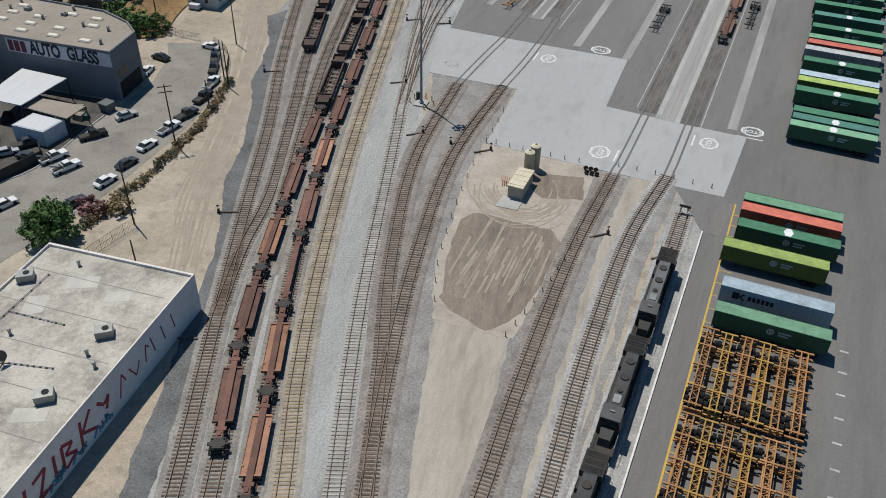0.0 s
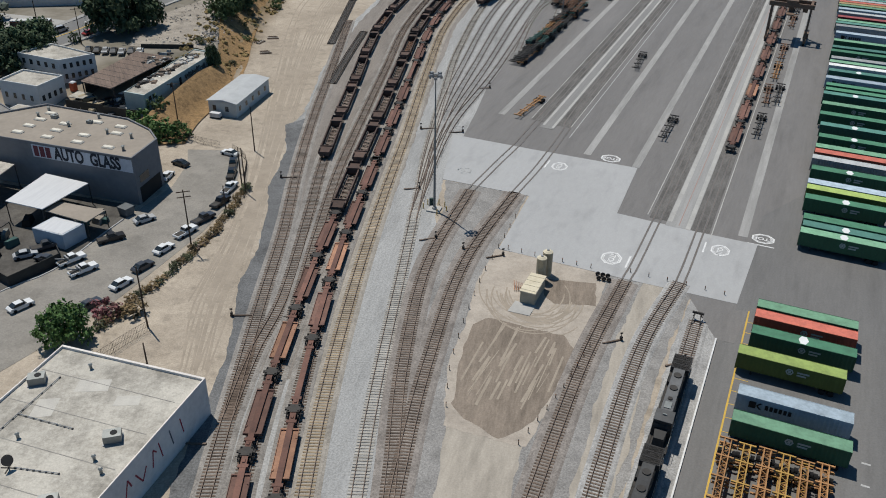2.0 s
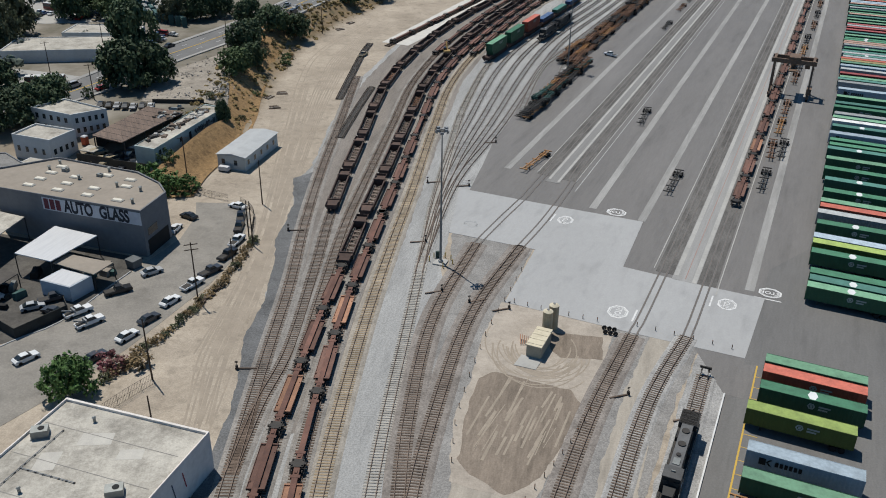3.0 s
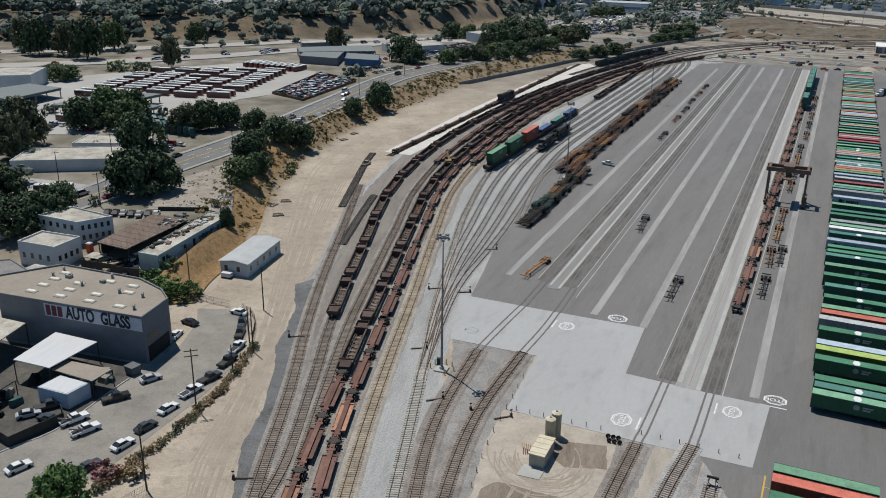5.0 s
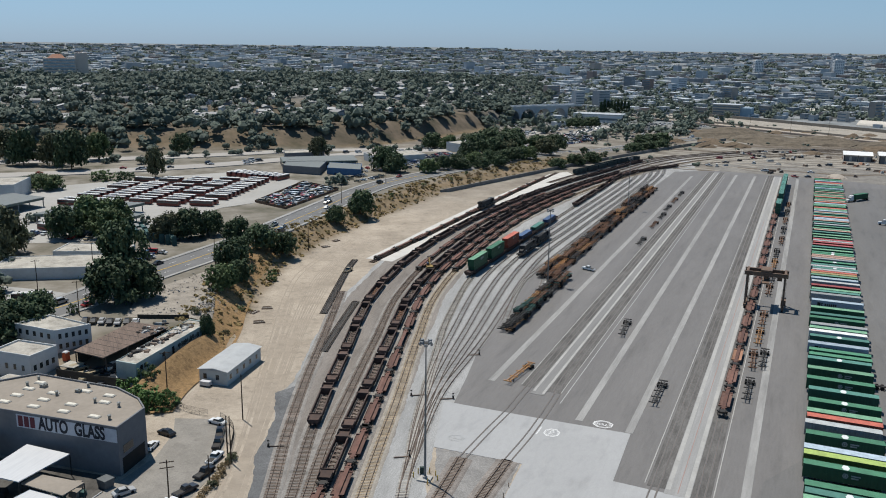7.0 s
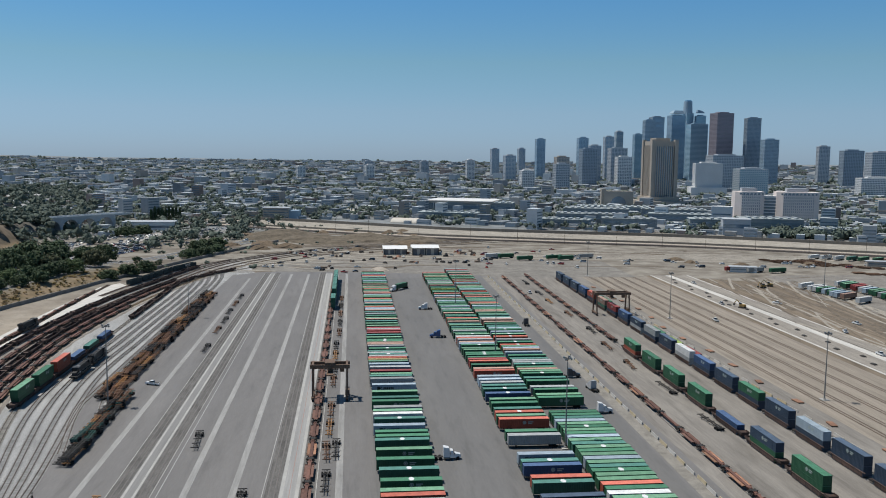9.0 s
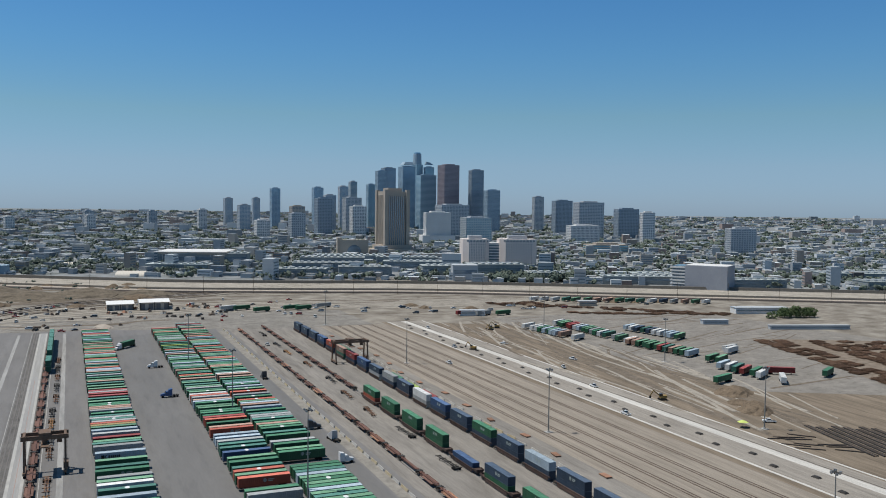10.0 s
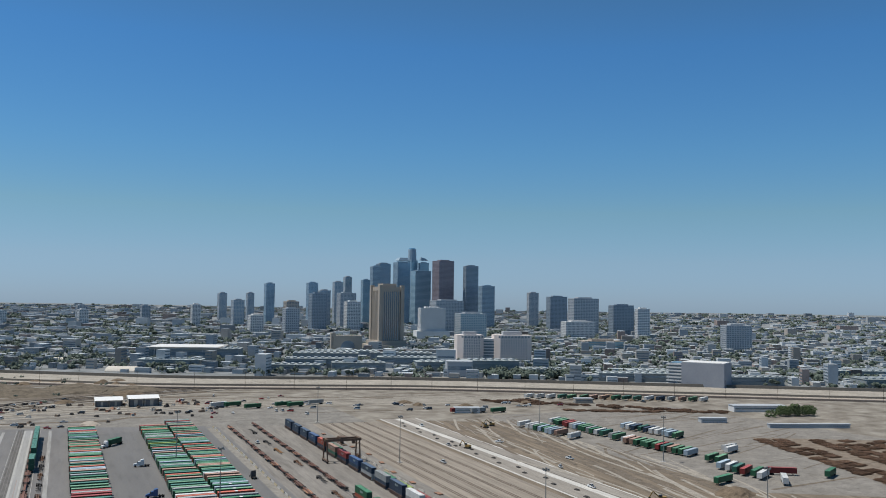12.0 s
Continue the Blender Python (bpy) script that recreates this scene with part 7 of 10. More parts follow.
# houses and workshops on the bank
wall_cream = mat("wall_cream", (0.6, 0.62, 0.62), (0.48, 0.5, 0.5), 0.85, scale=0.2, fine=1.5)
roof_brown = mat("roof_brown", (0.2, 0.155, 0.125), (0.14, 0.11, 0.09), 0.9, scale=0.2, fine=1.5)
H1 = [(-123.1, 229.1), (-109.3, 223.4), (-101.7, 229.5), (-117, 237.5)]
h1 = house_block("apartment_house", H1, 3, 9.5, wall_cream, roof_white, "two-storey white stucco house with a flat roof", "house", 0.5)
for k in range(5):
    for z in (4.4, 7.3):
        panel(h1, H1[0], H1[1], 0.1 + 0.18 * k, 0.17 + 0.18 * k, z, z + 1.4, glass_dark)
        panel(h1, H1[1], H1[2], 0.1 + 0.18 * k, 0.18 + 0.18 * k, z, z + 1.4, glass_dark)
H2 = [(-121.2, 213), (-109.3, 209), (-106, 217.5), (-118.5, 221.5)]
h2 = house_block("apartment_house", H2, 1, 7.5, wall_cream, roof_white, "low white stucco house with barred windows", "house", 0.5)
for k in range(4):
    panel(h2, H2[1], H2[2], 0.1 + 0.22 * k, 0.2 + 0.22 * k, 3.5, 5, glass_dark)
    panel(h2, H2[0], H2[1], 0.1 + 0.22 * k, 0.17 + 0.22 * k, 3.5, 5, glass_dark)

def scrap_canopy():
    """The brown sheet roof on posts over the scrapyard."""
    ring = [(-101, 216.1), (-91.1, 211.3), (-82, 235.5), (-94, 240)]
    t = thing("scrap_canopy", pose(0, 0, 0), "rusty brown corrugated roof on posts over a cluttered scrapyard", "canopy", "canopies")
    low, high = [(x, y, 6.7 + 0.4 * (y > 230)) for x, y in ring], [(x, y, 6.95 + 0.4 * (y > 230)) for x, y in ring]
    part("roof", Geo().hexa(low, high), mat("roof_rust", (0.2, 0.145, 0.115), (0.12, 0.09, 0.074), 0.85, scale=0.3, fine=2, stretch=(-25, 6, 0.4, 1), stain=0.3), t)
    for k in range(9):
        a, b = Vector(high[0]).lerp(Vector(high[3]), k / 8.5 + 0.03), Vector(high[1]).lerp(Vector(high[2]), k / 8.5 + 0.03)
        part("roof_lap", Geo().beam(tuple(a), tuple(b), 0.14, 0.05), steel_dark, t)
    for a, b in ((0, 3), (1, 2)):
        for k in range(4):
            x, y = Vector(ring[a]).lerp(Vector(ring[b]), 0.03 + 0.31 * k)
            part("post", Geo().box(x - 0.13, x + 0.13, y - 0.13, y + 0.13, height(x, y) - 0.2, 6.7 + 0.13 * k), steel_dark, t)
    part("back_wall", Geo().beam((-100.6, 217.4, 4.2), (-94, 239.2, 4.2), 0.2, 5.0), mat("wall_dark", (0.1, 0.085, 0.075), (0.06, 0.05, 0.045), 0.9), t)
    part("end_wall", Geo().beam((-94, 239.2, 4.2), (-82.6, 235, 4.2), 0.2, 5.0), mat("wall_dark", (0.1, 0.085, 0.075)), t)


scrap_canopy()
H3 = [(-87.5, 210.2), (-81.5, 208), (-72.3, 243), (-78.9, 245.5)]
h3 = house_block("workshop_shed", H3, 0, 6.3, mat("wall_teal", (0.42, 0.5, 0.49), (0.32, 0.39, 0.38), 0.85, scale=0.3, fine=2), roof_white, "long pale green workshop with cluttered roof", "workshop", 0.3)
for u in (0.05, 0.1, 0.33, 0.9):
    panel(h3, H3[1], H3[2], u, u + 0.032, 4.3, 5.5, glass_dark)
panel(h3, H3[1], H3[2], 0.46, 0.49, 3.4, 5.5, black, "door")
gr = random.Random(6)
for k in range(18):
    u = 0.54 + 0.017 * k
    panel(h3, H3[1], H3[2], u, u + gr.uniform(0.006, 0.014), 4.0 + gr.uniform(0, 0.6), 5.2 + gr.uniform(-0.3, 0.6), steel_dark, "graffiti_stroke")
yw = thing("scrapyard_wall", pose(0, 0, 0), "dark sheet-metal wall round the scrapyard", "wall")
for a, b in (((-104, 211.6), (-93, 208.6)), ((-93, 208.6), (-82.6, 206.2)), ((-95, 247), (-79.5, 247.4))):
    z, tall = height(*a) + (0.6 if a[1] > 240 else 1.2), 1.3 if a[1] > 240 else 2.6
    part("sheet", Geo().beam((*a, z), (*b, z), 0.12, tall), mat("sheet_dark", (0.05, 0.05, 0.045)), yw)
house_block("garden_shed", [(-116.4, 205.6), (-111.4, 204), (-110.2, 207.4), (-115.2, 209)], 0, 3.0, wall_cream, roof_white, "small white shed beside the stucco houses", "shed", 0)
house_block("repair_shop", [(-130, 190), (-116, 189.6), (-111.2, 198.8), (-120, 206.5), (-131, 204)], 0, 5.0, wall_grey, mat("shop_roof", (0.25, 0.245, 0.235), (0.18, 0.176, 0.17), 0.9, scale=0.2, fine=1.2, stain=0.2), "low grey repair shop with a flat roof", "workshop", 0.3)
kiosk = thing("portable_toilet", pose(-105.2, 220.4, height(-105.2, 220.4), 0, 0, -18), "orange-red plastic portable toilet beside the house", "portable toilet")
part("cabin", Geo().box(-0.7, 0.7, -0.7, 0.7, 0, 2.3), mat("kiosk_red", (0.55, 0.11, 0.05), (0.42, 0.09, 0.05), 0.6), kiosk)
part("roof", Geo().hexa([(-0.75, -0.75, 2.3), (0.75, -0.75, 2.3), (0.75, 0.75, 2.3), (-0.75, 0.75, 2.3)], [(-0.55, -0.55, 2.55), (0.55, -0.55, 2.55), (0.55, 0.55, 2.55), (-0.55, 0.55, 2.55)]), metal_white, kiosk)
canopy([(-104, 213.4), (-99.6, 212.2), (-98.4, 216.2), (-102.8, 217.4)], 3.4, roof_white, "small pale lean-to roof at the scrapyard")
rj = random.Random(11)
for k in range(120):
    u, v = rj.uniform(0.3, 0.9), rj.random()
    p = Vector((-99, 217)).lerp(Vector((-82, 209.5)), u).lerp(Vector((-93, 239)).lerp(Vector((-73.5, 242)), u), v)
    edge, side = -91.1 + (p.y - 211.3) * 0.376, -87.5 + (p.y - 210.2) * 0.2436
    if p.x < edge and p.y < 229:
        continue
    on = 6.95 + 0.4 * min(1.0, (p.y - 212) / 25) if p.x < edge else 6.32 if p.x > side + 0.5 else 5.0 * ease((p.y - 205) / 30)
    t = thing("scrap_item", pose(p.x, p.y, on, 0, 0, rj.uniform(0, 180)), "small heap of scrap and boards on a workshop roof", "scrap", "roof scrap")
    w, d, h = rj.uniform(0.4, 1.4), rj.uniform(0.3, 0.9), rj.uniform(0.2, 0.7)
    part("lump", Geo().hexa([(-w, -d, 0), (w, -d, 0), (w, d, 0), (-w, d, 0)], [(-w * 0.6, -d * 0.8, h), (w * 0.9, -d * 0.5, h * 0.8), (w * 0.5, d * 0.7, h * 1.1), (-w * 0.8, d * 0.6, h)]), rj.choice((steel_dark, roof_brown, galvanised, steel_dark, concrete_white)), t)
for k in range(26):
    x, y = rj.uniform(-101, -86), rj.uniform(209, 217)
    if rj.random() < 0.6:
        vehicle(pose(x, y, height(x, y) + 0.15, 0, 0, rj.uniform(0, 180)), rj.choice(("car", "car", "van")), rj.choice(("dark", "silver", "white", "black", "tan")), "standing in the scrapyard")
for k in range(7):
    vehicle(pose(-109 + 2.5 * k, 242.5 + rj.uniform(-0.6, 0.6), 6.05, 0, 0, 10), "car", rj.choice(("white", "silver", "dark", "black")), "parked behind the workshops")

# long sheds, offices and the bus depot
for ring, z, wm, rm, lab in (
        ([(-160, 285), (-120, 292), (-126, 310), (-162, 303)], 10, wall_cream, roof_white, "long low white-roofed shed"),
        ([(-150, 312), (-122, 314), (-124, 326), (-150, 326)], 10, wall_cream, roof_white, "long low white-roofed shed"),
        ([(-262, 425), (-226, 436), (-230, 462), (-275, 455)], 14, wall_cream, roof_white, "pale depot office with a flat roof"),
        ([(-109, 545), (-84, 536), (-84, 566), (-110, 572)], 10.5, wall_grey, mat("canopy_grey", (0.2, 0.22, 0.22)), "low grey depot building with a flat roof"),
        ([(-80, 540), (-58, 534), (-60, 560), (-82, 566)], 10, mat("wall_blue", (0.07, 0.16, 0.3), (0.05, 0.11, 0.22)), mat("canopy_grey", (0.2, 0.22, 0.22)), "blue-fronted shop with a flat grey roof"),
        ([(-52, 586), (-20, 606), (-30, 630), (-64, 610)], 11, wall_cream, roof_white, "low pale shop with a flat roof"),
        ([(-118, 600), (-92, 612), (-98, 626), (-122, 616)], 11, wall_grey, roof_white, "low pale shop with a flat roof"),
        ([(6, 668), (34, 694), (20, 708), (-6, 684)], 11, wall_cream, roof_white, "low pale shop with a flat roof"),
        ([(-180, 240), (-150, 230), (-146, 246), (-178, 258)], 10, wall_cream, roof_white, "low white-roofed stucco building beside the avenue"),
        ([(-225, 330), (-190, 325), (-190, 345), (-225, 350)], 11, wall_cream, roof_white, "low white-roofed stucco building beside the avenue")):
    house_block("depot_building", ring, 6, z, wm, rm, lab, "building", 0.3)
slab("pavement_bus_depot", [(-262, 400), (-232, 350), (-170, 342), (-142, 350), (-128, 388), (-116, 424), (-96, 445), (-92, 512), (-140, 544), (-174, 522), (-216, 488), (-250, 455)], 5.5, 6.12, mat("depot_paving", (0.42, 0.41, 0.39), (0.34, 0.33, 0.31), 0.9, scale=0.05, fine=0.8), "pale concrete paving of the bus depot")


def bus(m):
    t = thing("bus", m, "white-roofed city bus with dark red sides", "bus", "parked buses")
    part("body", mesh_once("bus_body", lambda: Geo().hexa([(-1.25, -6, 0.35), (1.25, -6, 0.35), (1.25, 6, 0.35), (-1.25, 6, 0.35)], [(-1.22, -5.95, 2.7), (1.22, -5.95, 2.7), (1.22, 5.9, 2.7), (-1.22, 5.9, 2.7)]), mat("bus_red", (0.2, 0.045, 0.035), (0.13, 0.04, 0.035), 0.4, vary=0.4)), None, t)
    part("window_band", mesh_once("bus_glass", lambda: Geo().box(-1.27, 1.27, -5.7, 5.8, 1.5, 2.4), glass_dark), None, t)
    part("roof", mesh_once("bus_roof", lambda: Geo().box(-1.2, 1.2, -5.9, 5.9, 2.7, 2.95).box(-0.8, 0.8, -4, -1, 2.95, 3.2), mat("bus_white", (0.68, 0.68, 0.66), (0.55, 0.55, 0.54), 0.5, vary=0.15)), None, t)


for i in range(5):
    for j in range(14):
        if rj.random() < 0.14:
            continue
        x, y = -193 + 16.5 * i + 0.9 * j, 424 + 5.9 * j + 0.8 * i + rj.uniform(-1, 1)
        if x < -182 and y > 486 or x > -124 and y < 440:
            continue
        bus(pose(x, y, 6.13, 0, 0, -98 + rj.uniform(-3, 3)))
for j in range(10):
    bus(pose(-136 + 3.6 * j, 530 + rj.uniform(-1, 1) - 1.6 * j, 6.13, 0, 0, -26))
bus(pose(-176, 366, 6.13, 0, 0, 70))
bus(pose(-134, 262, 6.3, 0, 0, 100))


def depot_canopy(ring, z, label):
    """A thin flat roof with a fascia on steel posts."""
    t = thing("depot_canopy", pose(0, 0, 0), label, "canopy", "depot canopies")
    part("roof", Geo().prism(ring, z, z + 0.35), mat("canopy_grey", (0.2, 0.22, 0.22), (0.15, 0.165, 0.165), 0.8, scale=0.1, fine=0.8), t)
    part("fascia", Geo().prism([(x * 1.001, y * 0.999) for x, y in ring], z - 0.9, z), mat("fascia_green", (0.1, 0.14, 0.13), (0.07, 0.1, 0.09), 0.7), t)
    for k in range(len(ring)):
        a, b = Vector(ring[k]), Vector(ring[(k + 1) % len(ring)])
        for f in (0.06, 0.5):
            p = a.lerp(b, f)
            part("post", Geo().box(p.x - 0.2, p.x + 0.2, p.y - 0.2, p.y + 0.2, 5.9, z - 0.5), steel_grey, t)


depot_canopy([(-190, 381), (-168, 376), (-158, 396), (-181, 401)], 10.2, "grey flat canopy over the bus washing lanes")
depot_canopy([(-179, 404), (-156, 399), (-150, 411), (-174, 417)], 10.2, "grey flat canopy over the bus washing lanes")
depot_canopy([(-214, 388), (-203, 420), (-224, 430), (-240, 405)], 10.6, "grey flat canopy beside the depot office")
depot_canopy([(-160, 380), (-146, 377), (-142, 388), (-156, 391)], 9.4, "grey flat canopy over parked service vans")
depot_canopy([(-118, 584), (-112, 562), (-64, 572), (-70, 600)], 10.4, "long grey flat canopy beside the freeway")
for k in range(7):
    x, y = -138 + 3.2 * k, 362 - 1.8 * k
    t = thing("steel_rack", pose(x, y, height(x, y), 0, 0, -62), "dark teal storage rack loaded with pipes", "storage rack", "storage racks")
    part("frame", Geo().box(-11, 11, -0.9, 0.9, 2.6, 2.8).box(-11, 11, -0.9, 0.9, 1.3, 1.45).box(-11, -10.7, -0.9, 0.9, 0, 4).box(10.7, 11, -0.9, 0.9, 0, 4).box(-0.2, 0.2, -0.9, 0.9, 0, 4), mat("rack_teal", (0.05, 0.12, 0.12), (0.03, 0.08, 0.08), 0.7), t)
    part("load", Geo().box(-10, 9, -0.7, 0.7, 2.8, 3.3).box(-9, 10, -0.6, 0.7, 1.45, 1.9), galvanised if k % 2 else mat("rack_teal", (0.05, 0.12, 0.12)), t)


def road(name, pts, half, lift, m, label):
    line = [Vector((p.x, p.y, height(p.x, p.y) + lift)) for p in smooth(pts, 6)]
    return setting(name, ribbon(line, -half, half, -0.6, 0, 0.05), m, label)


MISSION = [(-205, 150), (-170, 190), (-140, 228), (-122, 258), (-110.5, 292), (-98, 322), (-86, 355), (-67, 423), (-45, 497), (-14, 548), (45, 631), (110, 715), (190, 800), (300, 900)]
road("road_avenue", MISSION, 7.4, 0.22, mat("avenue", (0.2, 0.2, 0.2), (0.15, 0.15, 0.15), 0.9, scale=0.1, fine=1), "grey four-lane avenue on the bank")
AV_LINE, AV_DASH = smooth(MISSION, 3), Geo()
road("road_side", [(-215, 280), (-175, 276), (-148, 271), (-124, 264)], 6.5, 0.2, mat("side_concrete", (0.4, 0.395, 0.38), (0.3, 0.296, 0.285), 0.9, scale=0.1, fine=1), "pale concrete side street on the bank")
for i, (a, b) in enumerate(((7.6, 9.0), (-9.6, -7.6))):
    line = [Vector((p.x, p.y, height(p.x, p.y) + 0.36)) for p in smooth(MISSION, 6)]
    setting("pavement_avenue_%d" % (i + 1), ribbon(line, a, b, -0.8, 0, 0.02), concrete_strip, "grey concrete pavement along the avenue")
for x in (-3.6, 3.6):
    for k in range(70):
        p, turn = along(AV_LINE, 40 + 11 * k)
        a = radians(turn)
        q = Vector((p.x + math.cos(a) * x, p.y + math.sin(a) * x, 0))
        d = Vector((-math.sin(a), math.cos(a), 0)) * 1.6
        AV_DASH.face([(*(q + s).to_2d(), height(q.x, q.y) + 0.25) for s in (-d - d.cross(Vector((0, 0, 0.06))), -d + d.cross(Vector((0, 0, 0.06))), d + d.cross(Vector((0, 0, 0.06))), d - d.cross(Vector((0, 0, 0.06))))])
setting("trim_avenue_dashes", AV_DASH, paint_white, "white dashed lane lines of the avenue")
line = [Vector((p.x, p.y, height(p.x, p.y) + 0.26)) for p in smooth(MISSION, 6)]
setting("trim_avenue_line", ribbon(line, -0.2, 0.2, 0, 0.03), paint_yellow, "yellow centre line of the avenue")
for k in range(26):
    d = rj.uniform(60, 700)
    p, turn = along(AV_LINE, d)
    o = rj.choice((-6.6, -2.6, 2.6, 6.6))
    a = radians(turn)
    x, y = p.x + math.cos(a) * o, p.y + math.sin(a) * o
    far_vehicle(pose(x, y, height(x, y) + 0.28, 0, 0, turn), rj.choice(("car", "car", "van", "pickup")), rj.choice(("white", "silver", "dark", "black", "red")), "on the avenue")
free = mat("freeway", (0.42, 0.4, 0.37), (0.34, 0.32, 0.3), 0.9, scale=0.1, fine=1, stretch=(40, 1, 0.2, 1))
road("road_freeway_1", [(-420, 470), (-275, 515), (-185, 556), (-124, 600), (-40, 668), (40, 745), (110, 850), (170, 960)], 9, 0.5, free, "pale concrete freeway carriageway")
road("road_freeway_2", [(-460, 525), (-290, 575), (-190, 615), (-120, 655), (-30, 720), (30, 790), (90, 890), (150, 1000)], 9, 0.5, free, "pale concrete freeway carriageway")
FREE_LINE = smooth([(-275, 515), (-185, 556), (-124, 600), (-40, 668), (40, 745), (110, 850), (170, 960)], 4)
for k in range(40):
    p, turn = along(FREE_LINE, rj.uniform(0, 620))
    a = radians(turn)
    o = rj.uniform(-7, 7)
    x, y = p.x + math.cos(a) * o, p.y + math.sin(a) * o
    far_vehicle(pose(x, y, height(p.x, p.y) + 0.55, 0, 0, turn), rj.choice(("car", "van")), rj.choice(("white", "silver", "dark", "white", "red")), "on the freeway")
for k in range(46):
    x, y = -75 + 4.6 * (k % 23) + rj.uniform(-0.5, 0.5), 540 + 3.2 * (k % 23) + 14 * (k // 23)
    far_vehicle(pose(x, y, height(x, y) + 0.1, 0, 0, 30), "car", rj.choice(("white", "silver", "dark", "blue", "red", "white")), "in the car park above the bank")

def lot_of_cars(a, b, c, rows_, n, where, full=0.8):
    """Rows of parked cars in the corner a with the sides towards b (along a row) and c."""
    a, b, c = Vector(a), Vector(b), Vector(c)
    turn = math.degrees(math.atan2((b - a).y, (b - a).x))
    for i in range(rows_):
        for j in range(n):
            if rj.random() < full:
                p = a + (b - a) * ((j + rj.uniform(0.3, 0.7)) / n) + (c - a) * ((i + 0.5) / rows_)
                far_vehicle(pose(p.x, p.y, height(p.x, p.y) + 0.14, 0, 0, turn + rj.uniform(-5, 5)), rj.choice(("car", "car", "car", "van", "pickup")), rj.choice(("white", "silver", "white", "dark", "black", "red", "tan", "blue")), where)


lot_of_cars((-54, 506), (-40, 528), (-72, 520), 2, 8, "in a roadside lot")
lot_of_cars((-44, 566), (6, 640), (-58, 580), 3, 26, "in the car park above the bank", 0.9)
lot_of_cars((26, 668), (92, 744), (6, 690), 4, 30, "in the car park above the bank", 0.9)
lot_of_cars((96, 762), (150, 826), (70, 790), 4, 22, "in the car park above the bank", 0.9)
lot_of_cars((-120, 300), (-112, 328), (-128, 302), 2, 9, "in the lot behind the office", 0.7)
lot_of_cars((-190, 352), (-152, 347), (-188, 362), 2, 12, "in the depot's car park", 0.7)
lot_of_cars((-236, 352), (-206, 346), (-232, 372), 3, 9, "in the depot's car park", 0.7)
for k in range(130):
    u, v = rj.random(), rj.random()
    p = Vector((-100, 440)).lerp(Vector((-88, 502)), u).lerp(Vector((-84, 426)).lerp(Vector((-67, 480)), u), v)
    far_vehicle(pose(p.x, p.y, height(p.x, p.y) + 0.1, 0, 0, rj.uniform(0, 180)), rj.choice(("car", "van", "pickup")), rj.choice(("white", "silver", "white", "tan", "red", "dark")), "in the wrecking lot")
for k in range(170):
    p, turn = along(FREE_LINE, rj.uniform(330, 620))
    a = radians(turn)
    o = rj.choice((-6, -2.5, 1, 4.5)) + rj.uniform(-0.4, 0.4) - 38 * (k % 2)
    x, y = p.x + math.cos(a) * o, p.y + math.sin(a) * o
    far_vehicle(pose(x, y, height(x, y) + 0.6, 0, 0, turn), rj.choice(("car", "van", "car")), rj.choice(("white", "silver", "dark", "white", "black")), "on the freeway")
# wall round the wrecking lot, and the dark retaining wall under the avenue's bank
wk = thing("lot_fence", pose(0, 0, 0), "brown board fence round the wrecking lot", "fence")
for a, b in (((-103, 440), (-84, 423)), ((-84, 423), (-65, 481)), ((-65, 481), (-89, 506)), ((-89, 506), (-103, 440))):
    a, b = Vector(a), Vector(b)
    part("board_run", Geo().beam((a.x, a.y, height(a.x, a.y) + 0.6), (b.x, b.y, height(b.x, b.y) + 0.6), 0.15, 1.3), mat("fence_brown", (0.2, 0.13, 0.09), (0.12, 0.08, 0.06), 0.9, scale=0.4, fine=2), wk)
WALL_LINE = [Vector((p.x + 1.2, p.y - 1.0, 0)) for p in smooth([(-9, 510), (42, 577), (86, 635), (169, 734), (260, 830)], 6)]
setting("wall_retaining", ribbon(WALL_LINE, -0.4, 0.4, -0.5, 2.3, 0.05), mat("wall_retain", (0.27, 0.26, 0.245), (0.18, 0.173, 0.163), 0.9, scale=0.2, fine=1), "dark concrete retaining wall along the foot of the bank")
FAR_CARS.link("far_traffic", "cars and vans on the avenue, freeway and car parks", "cars")


# ======== trees and shrubs ========
LEAF = {n: mat("leaf_" + n, a, b, 0.75, scale=0.4, fine=2, island=0.35, vary=0.2) for n, a, b in (
    ("deep", (0.08, 0.12, 0.055), (0.04, 0.064, 0.032)), ("mid", (0.115, 0.165, 0.065), (0.06, 0.09, 0.036)), ("bright", (0.09, 0.17, 0.045), (0.045, 0.09, 0.025)), ("olive", (0.125, 0.135, 0.07), (0.07, 0.077, 0.042)), ("pink", (0.3, 0.09, 0.13), (0.12, 0.08, 0.05)), ("dry", (0.28, 0.2, 0.1), (0.16, 0.115, 0.06)))}
bark = mat("bark", (0.12, 0.09, 0.065), (0.07, 0.05, 0.04), 0.95, fine=5)


